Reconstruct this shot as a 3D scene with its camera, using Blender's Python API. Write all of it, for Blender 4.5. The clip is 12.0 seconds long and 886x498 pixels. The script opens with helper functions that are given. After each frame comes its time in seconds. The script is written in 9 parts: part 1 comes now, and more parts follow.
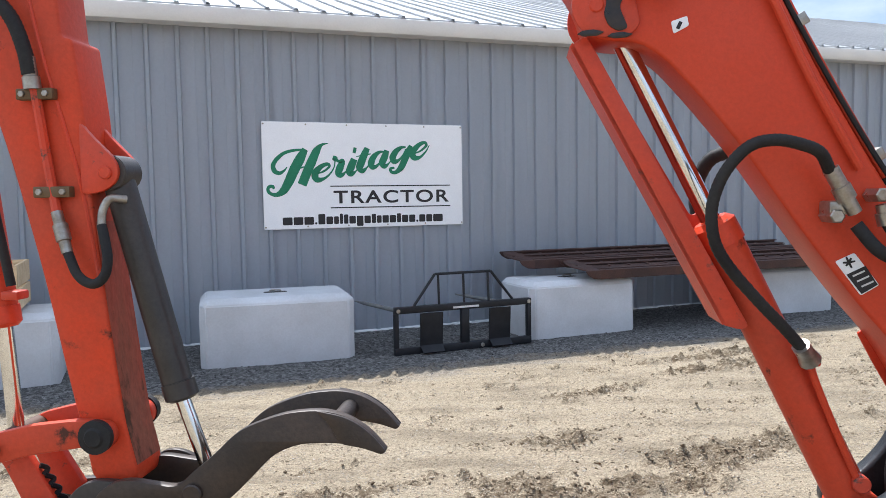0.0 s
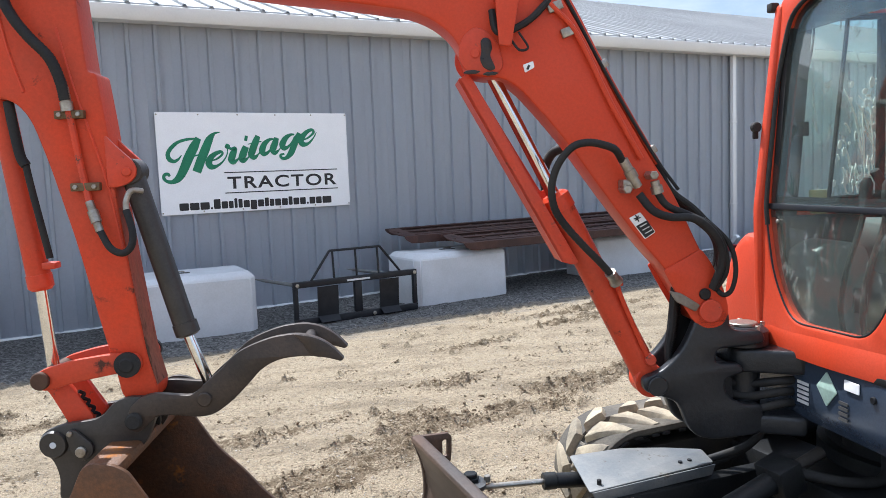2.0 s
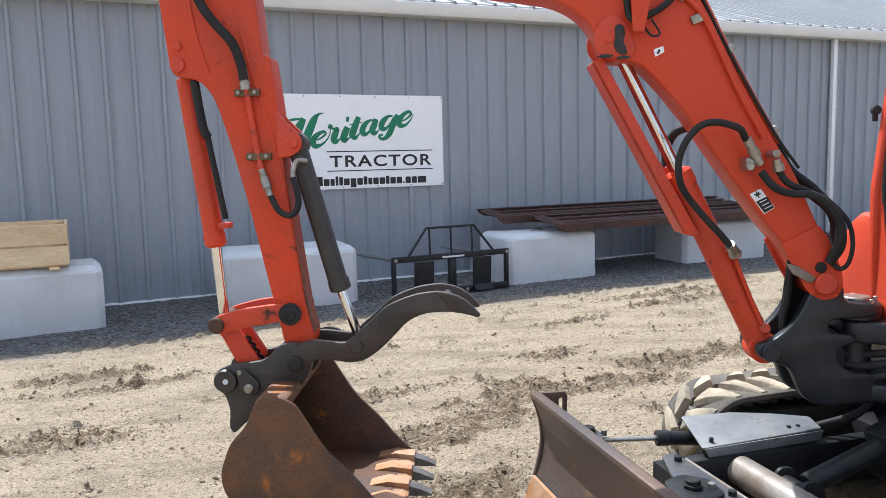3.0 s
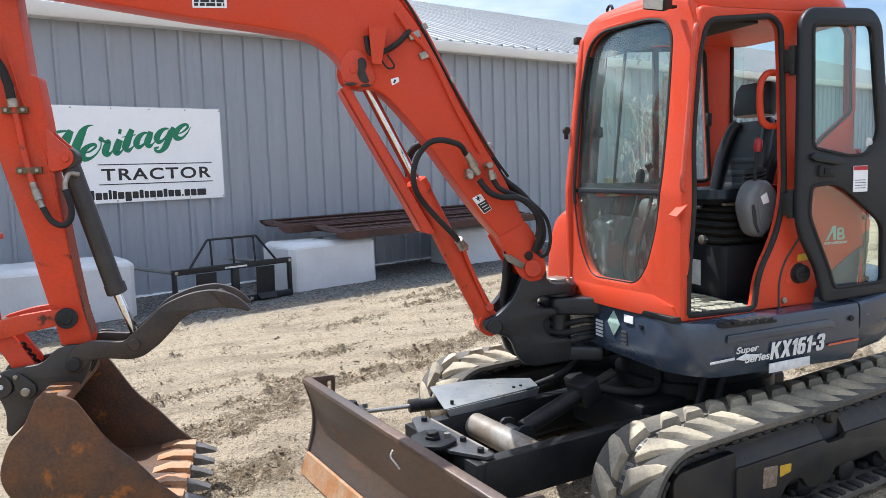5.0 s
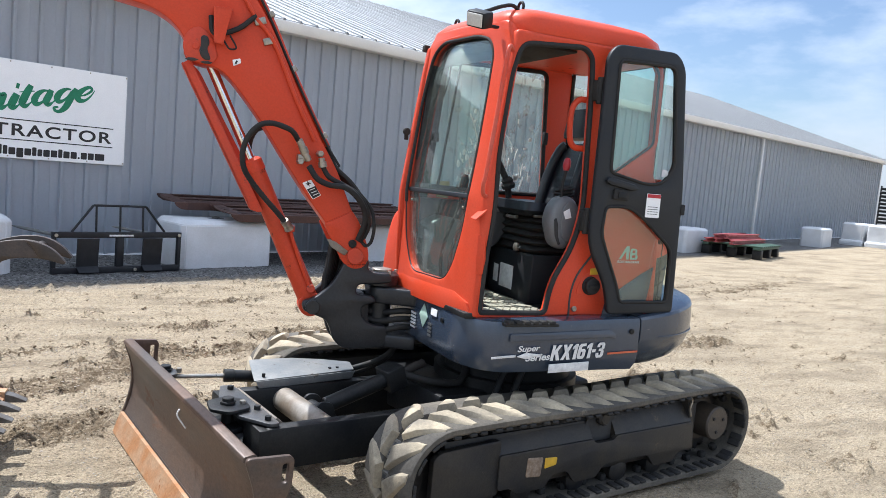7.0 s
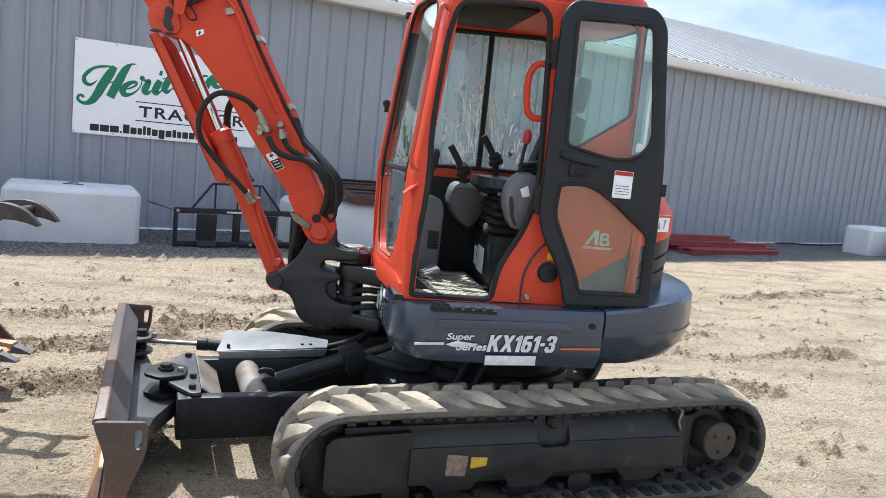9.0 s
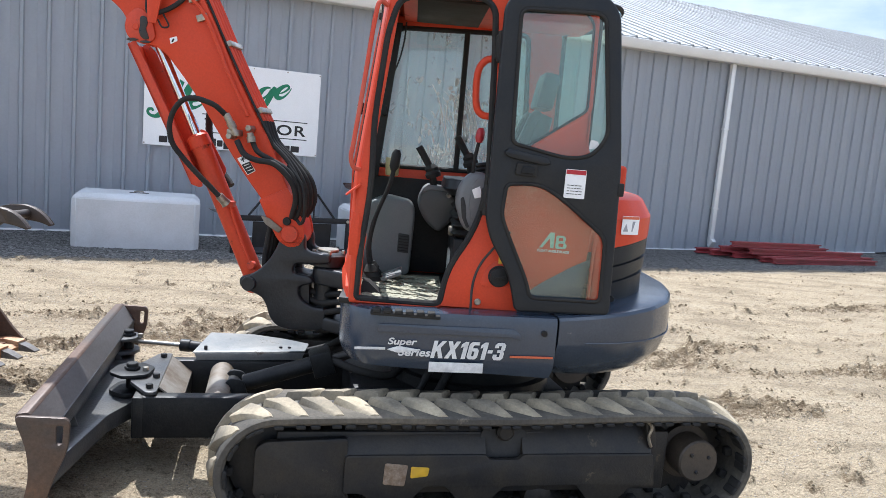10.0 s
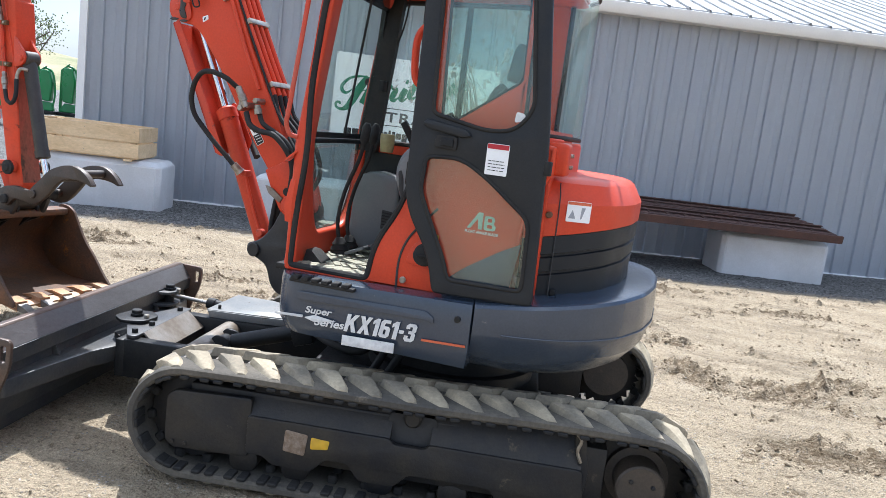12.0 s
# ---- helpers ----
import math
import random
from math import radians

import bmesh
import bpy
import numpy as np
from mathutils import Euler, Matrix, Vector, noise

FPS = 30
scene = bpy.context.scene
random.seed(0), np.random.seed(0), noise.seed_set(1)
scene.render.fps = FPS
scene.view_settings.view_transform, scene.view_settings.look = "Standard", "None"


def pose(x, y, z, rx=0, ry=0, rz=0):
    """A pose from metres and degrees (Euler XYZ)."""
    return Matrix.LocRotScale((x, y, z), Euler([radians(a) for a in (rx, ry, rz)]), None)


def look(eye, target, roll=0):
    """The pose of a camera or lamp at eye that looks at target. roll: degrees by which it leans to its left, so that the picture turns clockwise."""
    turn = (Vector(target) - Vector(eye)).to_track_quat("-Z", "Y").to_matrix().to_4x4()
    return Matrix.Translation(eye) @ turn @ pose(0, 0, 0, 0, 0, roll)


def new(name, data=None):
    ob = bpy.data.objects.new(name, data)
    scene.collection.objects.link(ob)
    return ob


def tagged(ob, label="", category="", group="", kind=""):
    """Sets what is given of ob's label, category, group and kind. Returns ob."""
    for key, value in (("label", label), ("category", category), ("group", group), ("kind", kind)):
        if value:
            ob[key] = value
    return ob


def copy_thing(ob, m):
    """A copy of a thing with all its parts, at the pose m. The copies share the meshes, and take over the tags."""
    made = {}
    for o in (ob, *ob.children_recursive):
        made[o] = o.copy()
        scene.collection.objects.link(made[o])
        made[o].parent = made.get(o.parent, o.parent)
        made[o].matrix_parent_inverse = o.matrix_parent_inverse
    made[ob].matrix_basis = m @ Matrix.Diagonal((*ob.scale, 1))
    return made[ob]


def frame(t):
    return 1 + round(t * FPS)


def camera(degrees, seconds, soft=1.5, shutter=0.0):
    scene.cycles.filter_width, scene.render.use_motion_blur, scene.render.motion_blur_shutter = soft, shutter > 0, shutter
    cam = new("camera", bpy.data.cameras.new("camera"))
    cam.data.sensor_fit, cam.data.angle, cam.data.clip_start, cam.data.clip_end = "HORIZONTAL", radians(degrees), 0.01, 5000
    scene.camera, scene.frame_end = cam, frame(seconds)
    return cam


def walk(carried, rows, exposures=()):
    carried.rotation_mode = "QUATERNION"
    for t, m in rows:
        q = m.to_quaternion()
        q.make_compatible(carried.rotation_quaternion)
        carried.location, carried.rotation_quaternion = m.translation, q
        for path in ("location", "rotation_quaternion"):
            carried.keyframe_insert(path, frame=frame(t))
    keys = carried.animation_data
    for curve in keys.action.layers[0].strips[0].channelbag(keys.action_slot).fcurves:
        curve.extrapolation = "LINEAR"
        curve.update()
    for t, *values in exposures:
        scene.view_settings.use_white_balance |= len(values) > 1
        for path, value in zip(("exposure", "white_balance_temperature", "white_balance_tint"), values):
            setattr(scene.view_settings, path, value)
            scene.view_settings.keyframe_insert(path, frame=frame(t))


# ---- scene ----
cam = camera(60.3, 12.0, 0.4)
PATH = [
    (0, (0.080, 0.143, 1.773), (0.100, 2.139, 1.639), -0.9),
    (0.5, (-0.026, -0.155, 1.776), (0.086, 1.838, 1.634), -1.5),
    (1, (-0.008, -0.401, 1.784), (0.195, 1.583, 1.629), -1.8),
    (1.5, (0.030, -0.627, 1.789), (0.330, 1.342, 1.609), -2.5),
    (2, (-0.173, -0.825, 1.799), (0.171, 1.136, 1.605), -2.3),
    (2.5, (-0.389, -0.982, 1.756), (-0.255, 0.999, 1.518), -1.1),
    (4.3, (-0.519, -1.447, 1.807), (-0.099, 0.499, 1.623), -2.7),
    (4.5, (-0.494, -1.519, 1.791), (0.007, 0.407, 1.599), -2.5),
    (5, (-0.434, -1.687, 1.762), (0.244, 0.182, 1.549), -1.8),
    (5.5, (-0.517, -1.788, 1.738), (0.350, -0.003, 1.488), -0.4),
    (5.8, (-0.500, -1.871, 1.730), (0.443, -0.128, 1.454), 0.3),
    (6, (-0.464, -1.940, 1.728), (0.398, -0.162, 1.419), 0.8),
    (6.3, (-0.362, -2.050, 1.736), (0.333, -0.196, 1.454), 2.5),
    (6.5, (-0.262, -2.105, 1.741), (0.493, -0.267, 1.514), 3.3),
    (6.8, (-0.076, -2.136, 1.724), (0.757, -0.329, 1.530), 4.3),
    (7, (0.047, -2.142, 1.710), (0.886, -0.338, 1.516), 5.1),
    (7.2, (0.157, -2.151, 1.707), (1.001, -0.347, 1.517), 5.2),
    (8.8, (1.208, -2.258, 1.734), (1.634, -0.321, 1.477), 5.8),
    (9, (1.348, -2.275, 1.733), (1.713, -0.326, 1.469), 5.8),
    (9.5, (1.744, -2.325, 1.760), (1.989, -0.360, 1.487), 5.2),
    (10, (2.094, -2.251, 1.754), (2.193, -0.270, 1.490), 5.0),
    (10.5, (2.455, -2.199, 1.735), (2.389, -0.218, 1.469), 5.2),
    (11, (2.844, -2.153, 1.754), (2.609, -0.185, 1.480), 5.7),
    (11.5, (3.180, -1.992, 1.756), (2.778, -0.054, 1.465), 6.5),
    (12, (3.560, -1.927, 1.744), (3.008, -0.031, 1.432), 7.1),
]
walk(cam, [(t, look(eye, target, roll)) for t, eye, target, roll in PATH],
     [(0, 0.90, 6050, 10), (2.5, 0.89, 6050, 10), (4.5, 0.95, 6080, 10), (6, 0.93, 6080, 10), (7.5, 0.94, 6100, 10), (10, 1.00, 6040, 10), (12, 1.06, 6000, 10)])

# ---- sky, sun ----
DOWN = Vector((0.315, -0.50, -1.0)).normalized()
world = bpy.data.worlds.new("sky")
scene.world = world
world.use_nodes = True
wn, wl = world.node_tree.nodes, world.node_tree.links
wn.clear()
sky = wn.new("ShaderNodeTexSky")
sky.sky_type, sky.sun_disc = "NISHITA", False
sky.sun_elevation = math.asin(-DOWN.z)
sky.sun_rotation = math.atan2(-DOWN.x, -DOWN.y)
sky.air_density, sky.dust_density, sky.ozone_density = 1.0, 1.2, 1.0
wc = wn.new("ShaderNodeTexCoord")
wmap = wn.new("ShaderNodeMapping")
wmap.inputs["Scale"].default_value = (1.0, 1.0, 2.6)
wl.new(wc.outputs["Generated"], wmap.inputs["Vector"])
cloud = wn.new("ShaderNodeTexNoise")
cloud.inputs["Scale"].default_value, cloud.inputs["Detail"].default_value, cloud.inputs["Roughness"].default_value = 2.2, 9.0, 0.56
wl.new(wmap.outputs["Vector"], cloud.inputs["Vector"])
cover = wn.new("ShaderNodeValToRGB")
cover.color_ramp.elements[0].position, cover.color_ramp.elements[1].position = 0.42, 0.60
wsep = wn.new("ShaderNodeSeparateXYZ")
wl.new(wc.outputs["Generated"], wsep.inputs["Vector"])
low_haze = wn.new("ShaderNodeMapRange")
low_haze.inputs["From Min"].default_value, low_haze.inputs["From Max"].default_value = 0.0, 0.75
low_haze.inputs["To Min"].default_value, low_haze.inputs["To Max"].default_value = 0.05, 0.0
wl.new(wsep.outputs["Z"], low_haze.inputs["Value"])
wadd = wn.new("ShaderNodeMath")
wl.new(cloud.outputs["Fac"], wadd.inputs[0])
wl.new(low_haze.outputs["Result"], wadd.inputs[1])
wl.new(wadd.outputs["Value"], cover.inputs["Fac"])
dim = wn.new("ShaderNodeMixRGB")
dim.blend_type = "MULTIPLY"
dim.inputs["Fac"].default_value = 1.0
dim.inputs[2].default_value = (0.085, 0.088, 0.094, 1)
wl.new(sky.outputs["Color"], dim.inputs[1])
both = wn.new("ShaderNodeMixRGB")
bank = wn.new("ShaderNodeMapRange")
bank.inputs["From Min"].default_value, bank.inputs["From Max"].default_value = 0.0, 0.7
bank.inputs["To Min"].default_value, bank.inputs["To Max"].default_value = 0.48, 1.36
wl.new(wsep.outputs["Z"], bank.inputs["Value"])
lit_cloud = wn.new("ShaderNodeMixRGB")
lit_cloud.blend_type = "MULTIPLY"
lit_cloud.inputs["Fac"].default_value = 1.0
lit_cloud.inputs[1].default_value = (0.80, 0.88, 1.00, 1)
wl.new(bank.outputs["Result"], lit_cloud.inputs[2])
wl.new(lit_cloud.outputs["Color"], both.inputs[2])
wl.new(cover.outputs["Color"], both.inputs["Fac"])
wl.new(dim.outputs["Color"], both.inputs[1])
bg = wn.new("ShaderNodeBackground")
bg.inputs["Strength"].default_value = 0.90
wl.new(both.outputs["Color"], bg.inputs["Color"])
wout = wn.new("ShaderNodeOutputWorld")
wl.new(bg.outputs["Background"], wout.inputs["Surface"])

sun_data = bpy.data.lights.new("sun", "SUN")
sun_data.energy, sun_data.angle, sun_data.color = 4.1, radians(0.55), (1.0, 0.975, 0.94)
sun = new("sun", sun_data)
sun.matrix_world = look(Vector((0, 0, 30)), Vector((0, 0, 30)) + DOWN)

# ---- materials ----
def surface(name, base, rough=0.5, metal=0.0, second=None, patch=0.35, patch_scale=3.0, grain=0.12, grain_scale=60.0,
            bump=0.15, wear=None, wear_cover=0.0, wear_scale=14.0, spread=0.0, coat=0.0, stretch=(1, 1, 1), rough_var=0.12, gloss=0.5):
    """A painted, cast or worn surface: two scales of colour, fine relief, and chips or stains of a second look."""
    m = bpy.data.materials.new(name)
    m.use_nodes = True
    n, l = m.node_tree.nodes, m.node_tree.links
    b = n["Principled BSDF"]
    tc = n.new("ShaderNodeTexCoord")
    info = n.new("ShaderNodeObjectInfo")
    shift = n.new("ShaderNodeVectorMath")
    shift.operation = "MULTIPLY_ADD"
    l.new(info.outputs["Random"], shift.inputs[0])
    shift.inputs[1].default_value = (37.0, 53.0, 19.0)
    mp = n.new("ShaderNodeMapping")
    mp.inputs["Scale"].default_value = stretch
    l.new(tc.outputs["Object"], mp.inputs["Vector"])
    l.new(mp.outputs["Vector"], shift.inputs[2])
    vec = shift.outputs["Vector"]

    def noise_tex(scale, detail=5.0, roughness=0.6):
        t = n.new("ShaderNodeTexNoise")
        t.inputs["Scale"].default_value, t.inputs["Detail"].default_value, t.inputs["Roughness"].default_value = scale, detail, roughness
        l.new(vec, t.inputs["Vector"])
        return t.outputs["Fac"]

    def ramp(fac, lo, hi):
        r = n.new("ShaderNodeMapRange")
        r.inputs["From Min"].default_value, r.inputs["From Max"].default_value = lo, hi
        l.new(fac, r.inputs["Value"])
        return r.outputs["Result"]

    def mix(fac, a, bb, kind="MIX"):
        x = n.new("ShaderNodeMixRGB")
        x.blend_type = kind
        for sock, v in ((x.inputs["Fac"], fac), (x.inputs[1], a), (x.inputs[2], bb)):
            if isinstance(v, (int, float)):
                sock.default_value = v
            elif isinstance(v, tuple):
                sock.default_value = (*v, 1)
            else:
                l.new(v, sock)
        return x.outputs["Color"]

    second = second or tuple(c * 0.72 for c in base)
    big, fine = noise_tex(patch_scale), noise_tex(grain_scale, 3.0, 0.7)
    col = mix(ramp(big, 0.35, 0.35 + 0.45 / max(patch, 0.01) * 0.35), base, second)
    lo, hi = 1.0 - grain, 1.0 + grain
    g = mix(ramp(fine, 0.3, 0.7), (lo, lo, lo), (hi, hi, hi))
    col = mix(1.0, col, g, "MULTIPLY")
    if spread:
        v = mix(info.outputs["Random"], (1 - spread,) * 3, (1 + spread,) * 3)
        col = mix(1.0, col, v, "MULTIPLY")
    if wear:
        edge = 0.5 + 0.25 * (1 - wear_cover)
        mask = ramp(noise_tex(wear_scale, 8.0, 0.68), edge - 0.02, edge + 0.05)
        col = mix(mask, col, wear)
        rr = mix(mask, (rough,) * 3, (min(rough + 0.3, 0.95),) * 3)
        l.new(rr, b.inputs["Roughness"])
    else:
        rr = mix(ramp(big, 0.3, 0.7), (max(rough - rough_var, 0.03),) * 3, (min(rough + rough_var, 1.0),) * 3)
        l.new(rr, b.inputs["Roughness"])
    l.new(col, b.inputs["Base Color"])
    b.inputs["Metallic"].default_value = metal
    b.inputs["Specular IOR Level"].default_value = gloss
    b.inputs["Coat Weight"].default_value = coat
    b.inputs["Coat Roughness"].default_value = 0.25
    if bump:
        bp = n.new("ShaderNodeBump")
        bp.inputs["Strength"].default_value, bp.inputs["Distance"].default_value = bump, 0.01
        l.new(fine, bp.inputs["Height"])
        l.new(bp.outputs["Normal"], b.inputs["Normal"])
    return m


def glass_mat(name, tint, dust=0.06, rough=0.0, streak=0.0):
    """Flat safety glass: clear with a tint, a film of dust and dried splashes."""
    m = bpy.data.materials.new(name)
    m.use_nodes = True
    n, l = m.node_tree.nodes, m.node_tree.links
    out = n["Material Output"]
    n.remove(n["Principled BSDF"])
    clear = n.new("ShaderNodeBsdfTransparent")
    clear.inputs["Color"].default_value = (*tint, 1)
    gloss = n.new("ShaderNodeBsdfGlossy")
    gloss.inputs["Roughness"].default_value = rough + 0.01
    gloss.inputs["Color"].default_value = (0.95, 1.0, 0.98, 1)
    facing = n.new("ShaderNodeLayerWeight")
    facing.inputs["Blend"].default_value = 0.5
    steep = n.new("ShaderNodeMath")
    steep.operation = "POWER"
    l.new(facing.outputs["Facing"], steep.inputs[0])
    steep.inputs[1].default_value = 4.5
    fres = n.new("ShaderNodeMath")
    fres.operation = "MULTIPLY_ADD"
    l.new(steep.outputs["Value"], fres.inputs[0])
    fres.inputs[1].default_value, fres.inputs[2].default_value = 0.7, 0.055
    a = n.new("ShaderNodeMixShader")
    l.new(fres.outputs["Value"], a.inputs["Fac"])
    l.new(clear.outputs["BSDF"], a.inputs[1])
    l.new(gloss.outputs["BSDF"], a.inputs[2])
    film = n.new("ShaderNodeBsdfDiffuse")
    film.inputs["Color"].default_value = (0.62, 0.62, 0.58, 1)
    tc = n.new("ShaderNodeTexCoord")
    mp = n.new("ShaderNodeMapping")
    mp.inputs["Scale"].default_value = (1.0, 1.0, 0.55)
    l.new(tc.outputs["Object"], mp.inputs["Vector"])
    t1 = n.new("ShaderNodeTexNoise")
    t1.inputs["Scale"].default_value, t1.inputs["Detail"].default_value, t1.inputs["Distortion"].default_value = 16.0, 6.0, 1.6
    l.new(mp.outputs["Vector"], t1.inputs["Vector"])
    r = n.new("ShaderNodeMapRange")
    r.inputs["From Min"].default_value, r.inputs["From Max"].default_value = 0.60, 0.70
    r.inputs["To Min"].default_value, r.inputs["To Max"].default_value = dust, dust + streak
    l.new(t1.outputs["Fac"], r.inputs["Value"])
    c = n.new("ShaderNodeMixShader")
    l.new(r.outputs["Result"], c.inputs["Fac"])
    l.new(a.outputs["Shader"], c.inputs[1])
    l.new(film.outputs["BSDF"], c.inputs[2])
    l.new(c.outputs["Shader"], out.inputs["Surface"])
    return m


ORANGE = surface("faded orange enamel", (0.60, 0.056, 0.018), 0.38, 0, (0.57, 0.070, 0.033), 0.5, 2.2, 0.07, 90, 0.05,
                 (0.16, 0.07, 0.045), 0.07, 11.0, gloss=0.22)
ARM_RUST = surface("rubbed rusty arm face", (0.42, 0.075, 0.045), 0.6, 0, (0.24, 0.075, 0.045), 0.7, 4.0, 0.2, 70, 0.15,
                   (0.085, 0.045, 0.030), 0.72, 9.0, gloss=0.2, stretch=(1, 1, 0.4))
ORANGE_WORN = surface("chipped orange enamel", (0.63, 0.058, 0.019), 0.44, 0, (0.52, 0.066, 0.034), 0.6, 3.0, 0.08, 70, 0.08,
                      (0.10, 0.06, 0.045), 0.46, 16.0, gloss=0.28)
ARM_PAINT = surface("rubbed and rusted arm enamel", (0.62, 0.060, 0.020), 0.46, 0, (0.50, 0.068, 0.032), 0.6, 2.4, 0.09, 70, 0.10,
                    (0.085, 0.036, 0.024), 0.46, 8.0, gloss=0.18)
RAIL_PAINT = surface("rubbed rail enamel", (0.58, 0.056, 0.022), 0.40, 0, (0.50, 0.10, 0.065), 0.6, 5.0, 0.08, 90, 0.06,
                     (0.62, 0.55, 0.52), 0.52, 7.0, gloss=0.28)
CHARCOAL = surface("dark grey moulded panel", (0.027, 0.040, 0.064), 0.24, 0, (0.040, 0.054, 0.078), 0.5, 2.6, 0.12, 120, 0.06,
                   (0.16, 0.155, 0.15), 0.10, 22.0, coat=0.45)
FRAME_BLACK = surface("dusty black steel", (0.008, 0.009, 0.011), 0.46, 0, (0.019, 0.019, 0.018), 0.6, 5.0, 0.2, 80, 0.15,
                      (0.10, 0.082, 0.062), 0.10, 12.0, gloss=0.25)
POST_BLACK = surface("black cast steel", (0.011, 0.013, 0.016), 0.36, 0, (0.024, 0.025, 0.027), 0.5, 4.0, 0.2, 60, 0.2,
                     (0.105, 0.058, 0.028), 0.20, 6.0, gloss=0.42)
FRAME_DUSTY = surface("dusty grey-black track frame", (0.012, 0.0135, 0.017), 0.46, 0, (0.032, 0.028, 0.023), 0.6, 4.0, 0.2, 80, 0.15,
                      (0.115, 0.090, 0.062), 0.26, 9.0, gloss=0.35)
HUB_BROWN = surface("dusty brown hub cover", (0.042, 0.034, 0.027), 0.55, 0, (0.066, 0.050, 0.036), 0.6, 6.0, 0.2, 80, 0.15, (0.12, 0.09, 0.06), 0.25, 9.0)
DOOR_BLACK = surface("black door frame", (0.011, 0.014, 0.019), 0.45, 0, (0.022, 0.023, 0.024), 0.5, 4.0, 0.15, 140, 0.12, gloss=0.3)
RUBBER = surface("dry rubber", (0.016, 0.016, 0.017), 0.7, 0, (0.034, 0.032, 0.029), 0.5, 6.0, 0.15, 90, 0.2, gloss=0.25)
LINK_STEEL = surface("dusty track link steel", (0.11, 0.105, 0.098), 0.5, 0.3, (0.17, 0.15, 0.12), 0.6, 8.0, 0.15, 80, 0.1)
TRACK_RUBBER = surface("track rubber with dried mud", (0.135, 0.117, 0.090), 0.88, 0, (0.070, 0.063, 0.053), 0.7, 3.0, 0.2, 60, 0.3,
                       (0.26, 0.22, 0.165), 0.40, 4.0, spread=0.12)
LUG_RUBBER = surface("muddy tread rubber", (0.42, 0.352, 0.245), 0.9, 0, (0.19, 0.165, 0.125), 0.6, 4.0, 0.15, 70, 0.25,
                     (0.12, 0.11, 0.096), 0.25, 4.0, spread=0.15)
RUST = surface("rusted bucket steel", (0.150, 0.058, 0.019), 0.58, 0.1, (0.070, 0.038, 0.022), 0.7, 3.0, 0.25, 60, 0.3,
               (0.33, 0.118, 0.022), 0.54, 5.0)
RUST_PALE = surface("ground-polished rusty edge", (0.38, 0.170, 0.068), 0.5, 0.25, (0.42, 0.27, 0.165), 0.6, 8.0, 0.2, 70, 0.2,
                    (0.30, 0.11, 0.035), 0.4, 10.0)
TOOTH = surface("bare tooth steel", (0.17, 0.16, 0.15), 0.45, 0.4, (0.10, 0.085, 0.07), 0.6, 9.0, 0.2, 60, 0.2)
BLADE_STEEL = surface("brown worn blade steel", (0.070, 0.058, 0.052), 0.46, 0.25, (0.115, 0.070, 0.048), 0.7, 3.0, 0.2, 70, 0.2,
                      (0.18, 0.10, 0.06), 0.42, 6.0, stretch=(1, 0.35, 1))
# paler than the blade back: sun and sky sheen put into the colour
BLADE_PALE = surface("blade plate grey paled as sunlit", (0.15, 0.145, 0.145), 0.40, 0.25, (0.095, 0.085, 0.078), 0.6, 3.0, 0.12, 70, 0.12, (0.11, 0.07, 0.045), 0.25, 8.0, stretch=(1, 0.35, 1))
BLADE_BACK = surface("dusty grey blade back", (0.055, 0.060, 0.069), 0.36, 0.25, (0.095, 0.092, 0.086), 0.6, 4.0, 0.15, 70, 0.15,
                     (0.05, 0.045, 0.04), 0.25, 9.0)
CHROME = surface("chromed rod", (0.78, 0.78, 0.77), 0.12, 1.0, (0.62, 0.61, 0.58), 0.4, 8.0, 0.04, 100, 0.0, rough_var=0.06)
STEEL = surface("zinc fittings", (0.42, 0.40, 0.36), 0.38, 0.8, (0.26, 0.22, 0.17), 0.5, 20.0, 0.1, 100, 0.05)
CYL_GREY = surface("weathered brown-grey cylinder", (0.030, 0.026, 0.023), 0.45, 0.1, (0.050, 0.042, 0.036), 0.6, 6.0, 0.15, 90, 0.1)
THUMB_STEEL = surface("brown painted thumb steel", (0.030, 0.023, 0.019), 0.45, 0.15, (0.060, 0.040, 0.028), 0.6, 5.0, 0.15, 80, 0.15,
                      (0.20, 0.10, 0.055), 0.2, 9.0)
PALE_STEEL = surface("pale worn cover plate", (0.14, 0.15, 0.155), 0.45, 0.25, (0.22, 0.215, 0.20), 0.5, 5.0, 0.08, 80, 0.05,
                     (0.10, 0.08, 0.06), 0.40, 12.0)
CREAM = surface("worn tube steel", (0.27, 0.245, 0.21), 0.45, 0.2, (0.16, 0.125, 0.09), 0.6, 6.0, 0.1, 80, 0.05)
VINYL = surface("black seat vinyl", (0.010, 0.012, 0.016), 0.40, 0, (0.018, 0.020, 0.024), 0.4, 5.0, 0.1, 200, 0.1, gloss=0.45)
POD_GREY = surface("dark grey console pod", (0.055, 0.060, 0.064), 0.5, 0, (0.075, 0.078, 0.08), 0.5, 4.0, 0.08, 160, 0.08)
CAB_GREY = surface("grey cab plastic", (0.125, 0.135, 0.14), 0.5, 0, (0.16, 0.165, 0.165), 0.5, 4.0, 0.08, 160, 0.08)
LEVER_GREY = surface("worn grey console", (0.150, 0.160, 0.168), 0.5, 0, (0.115, 0.120, 0.124), 0.5, 5.0, 0.06, 150, 0.05)
RED_KNOB = surface("red knob", (0.42, 0.03, 0.04), 0.4)
MAT_FLOOR = surface("dusty tread floor mat", (0.20, 0.20, 0.16), 0.8, 0, (0.36, 0.34, 0.25), 0.6, 5.0, 0.25, 60, 0.4)
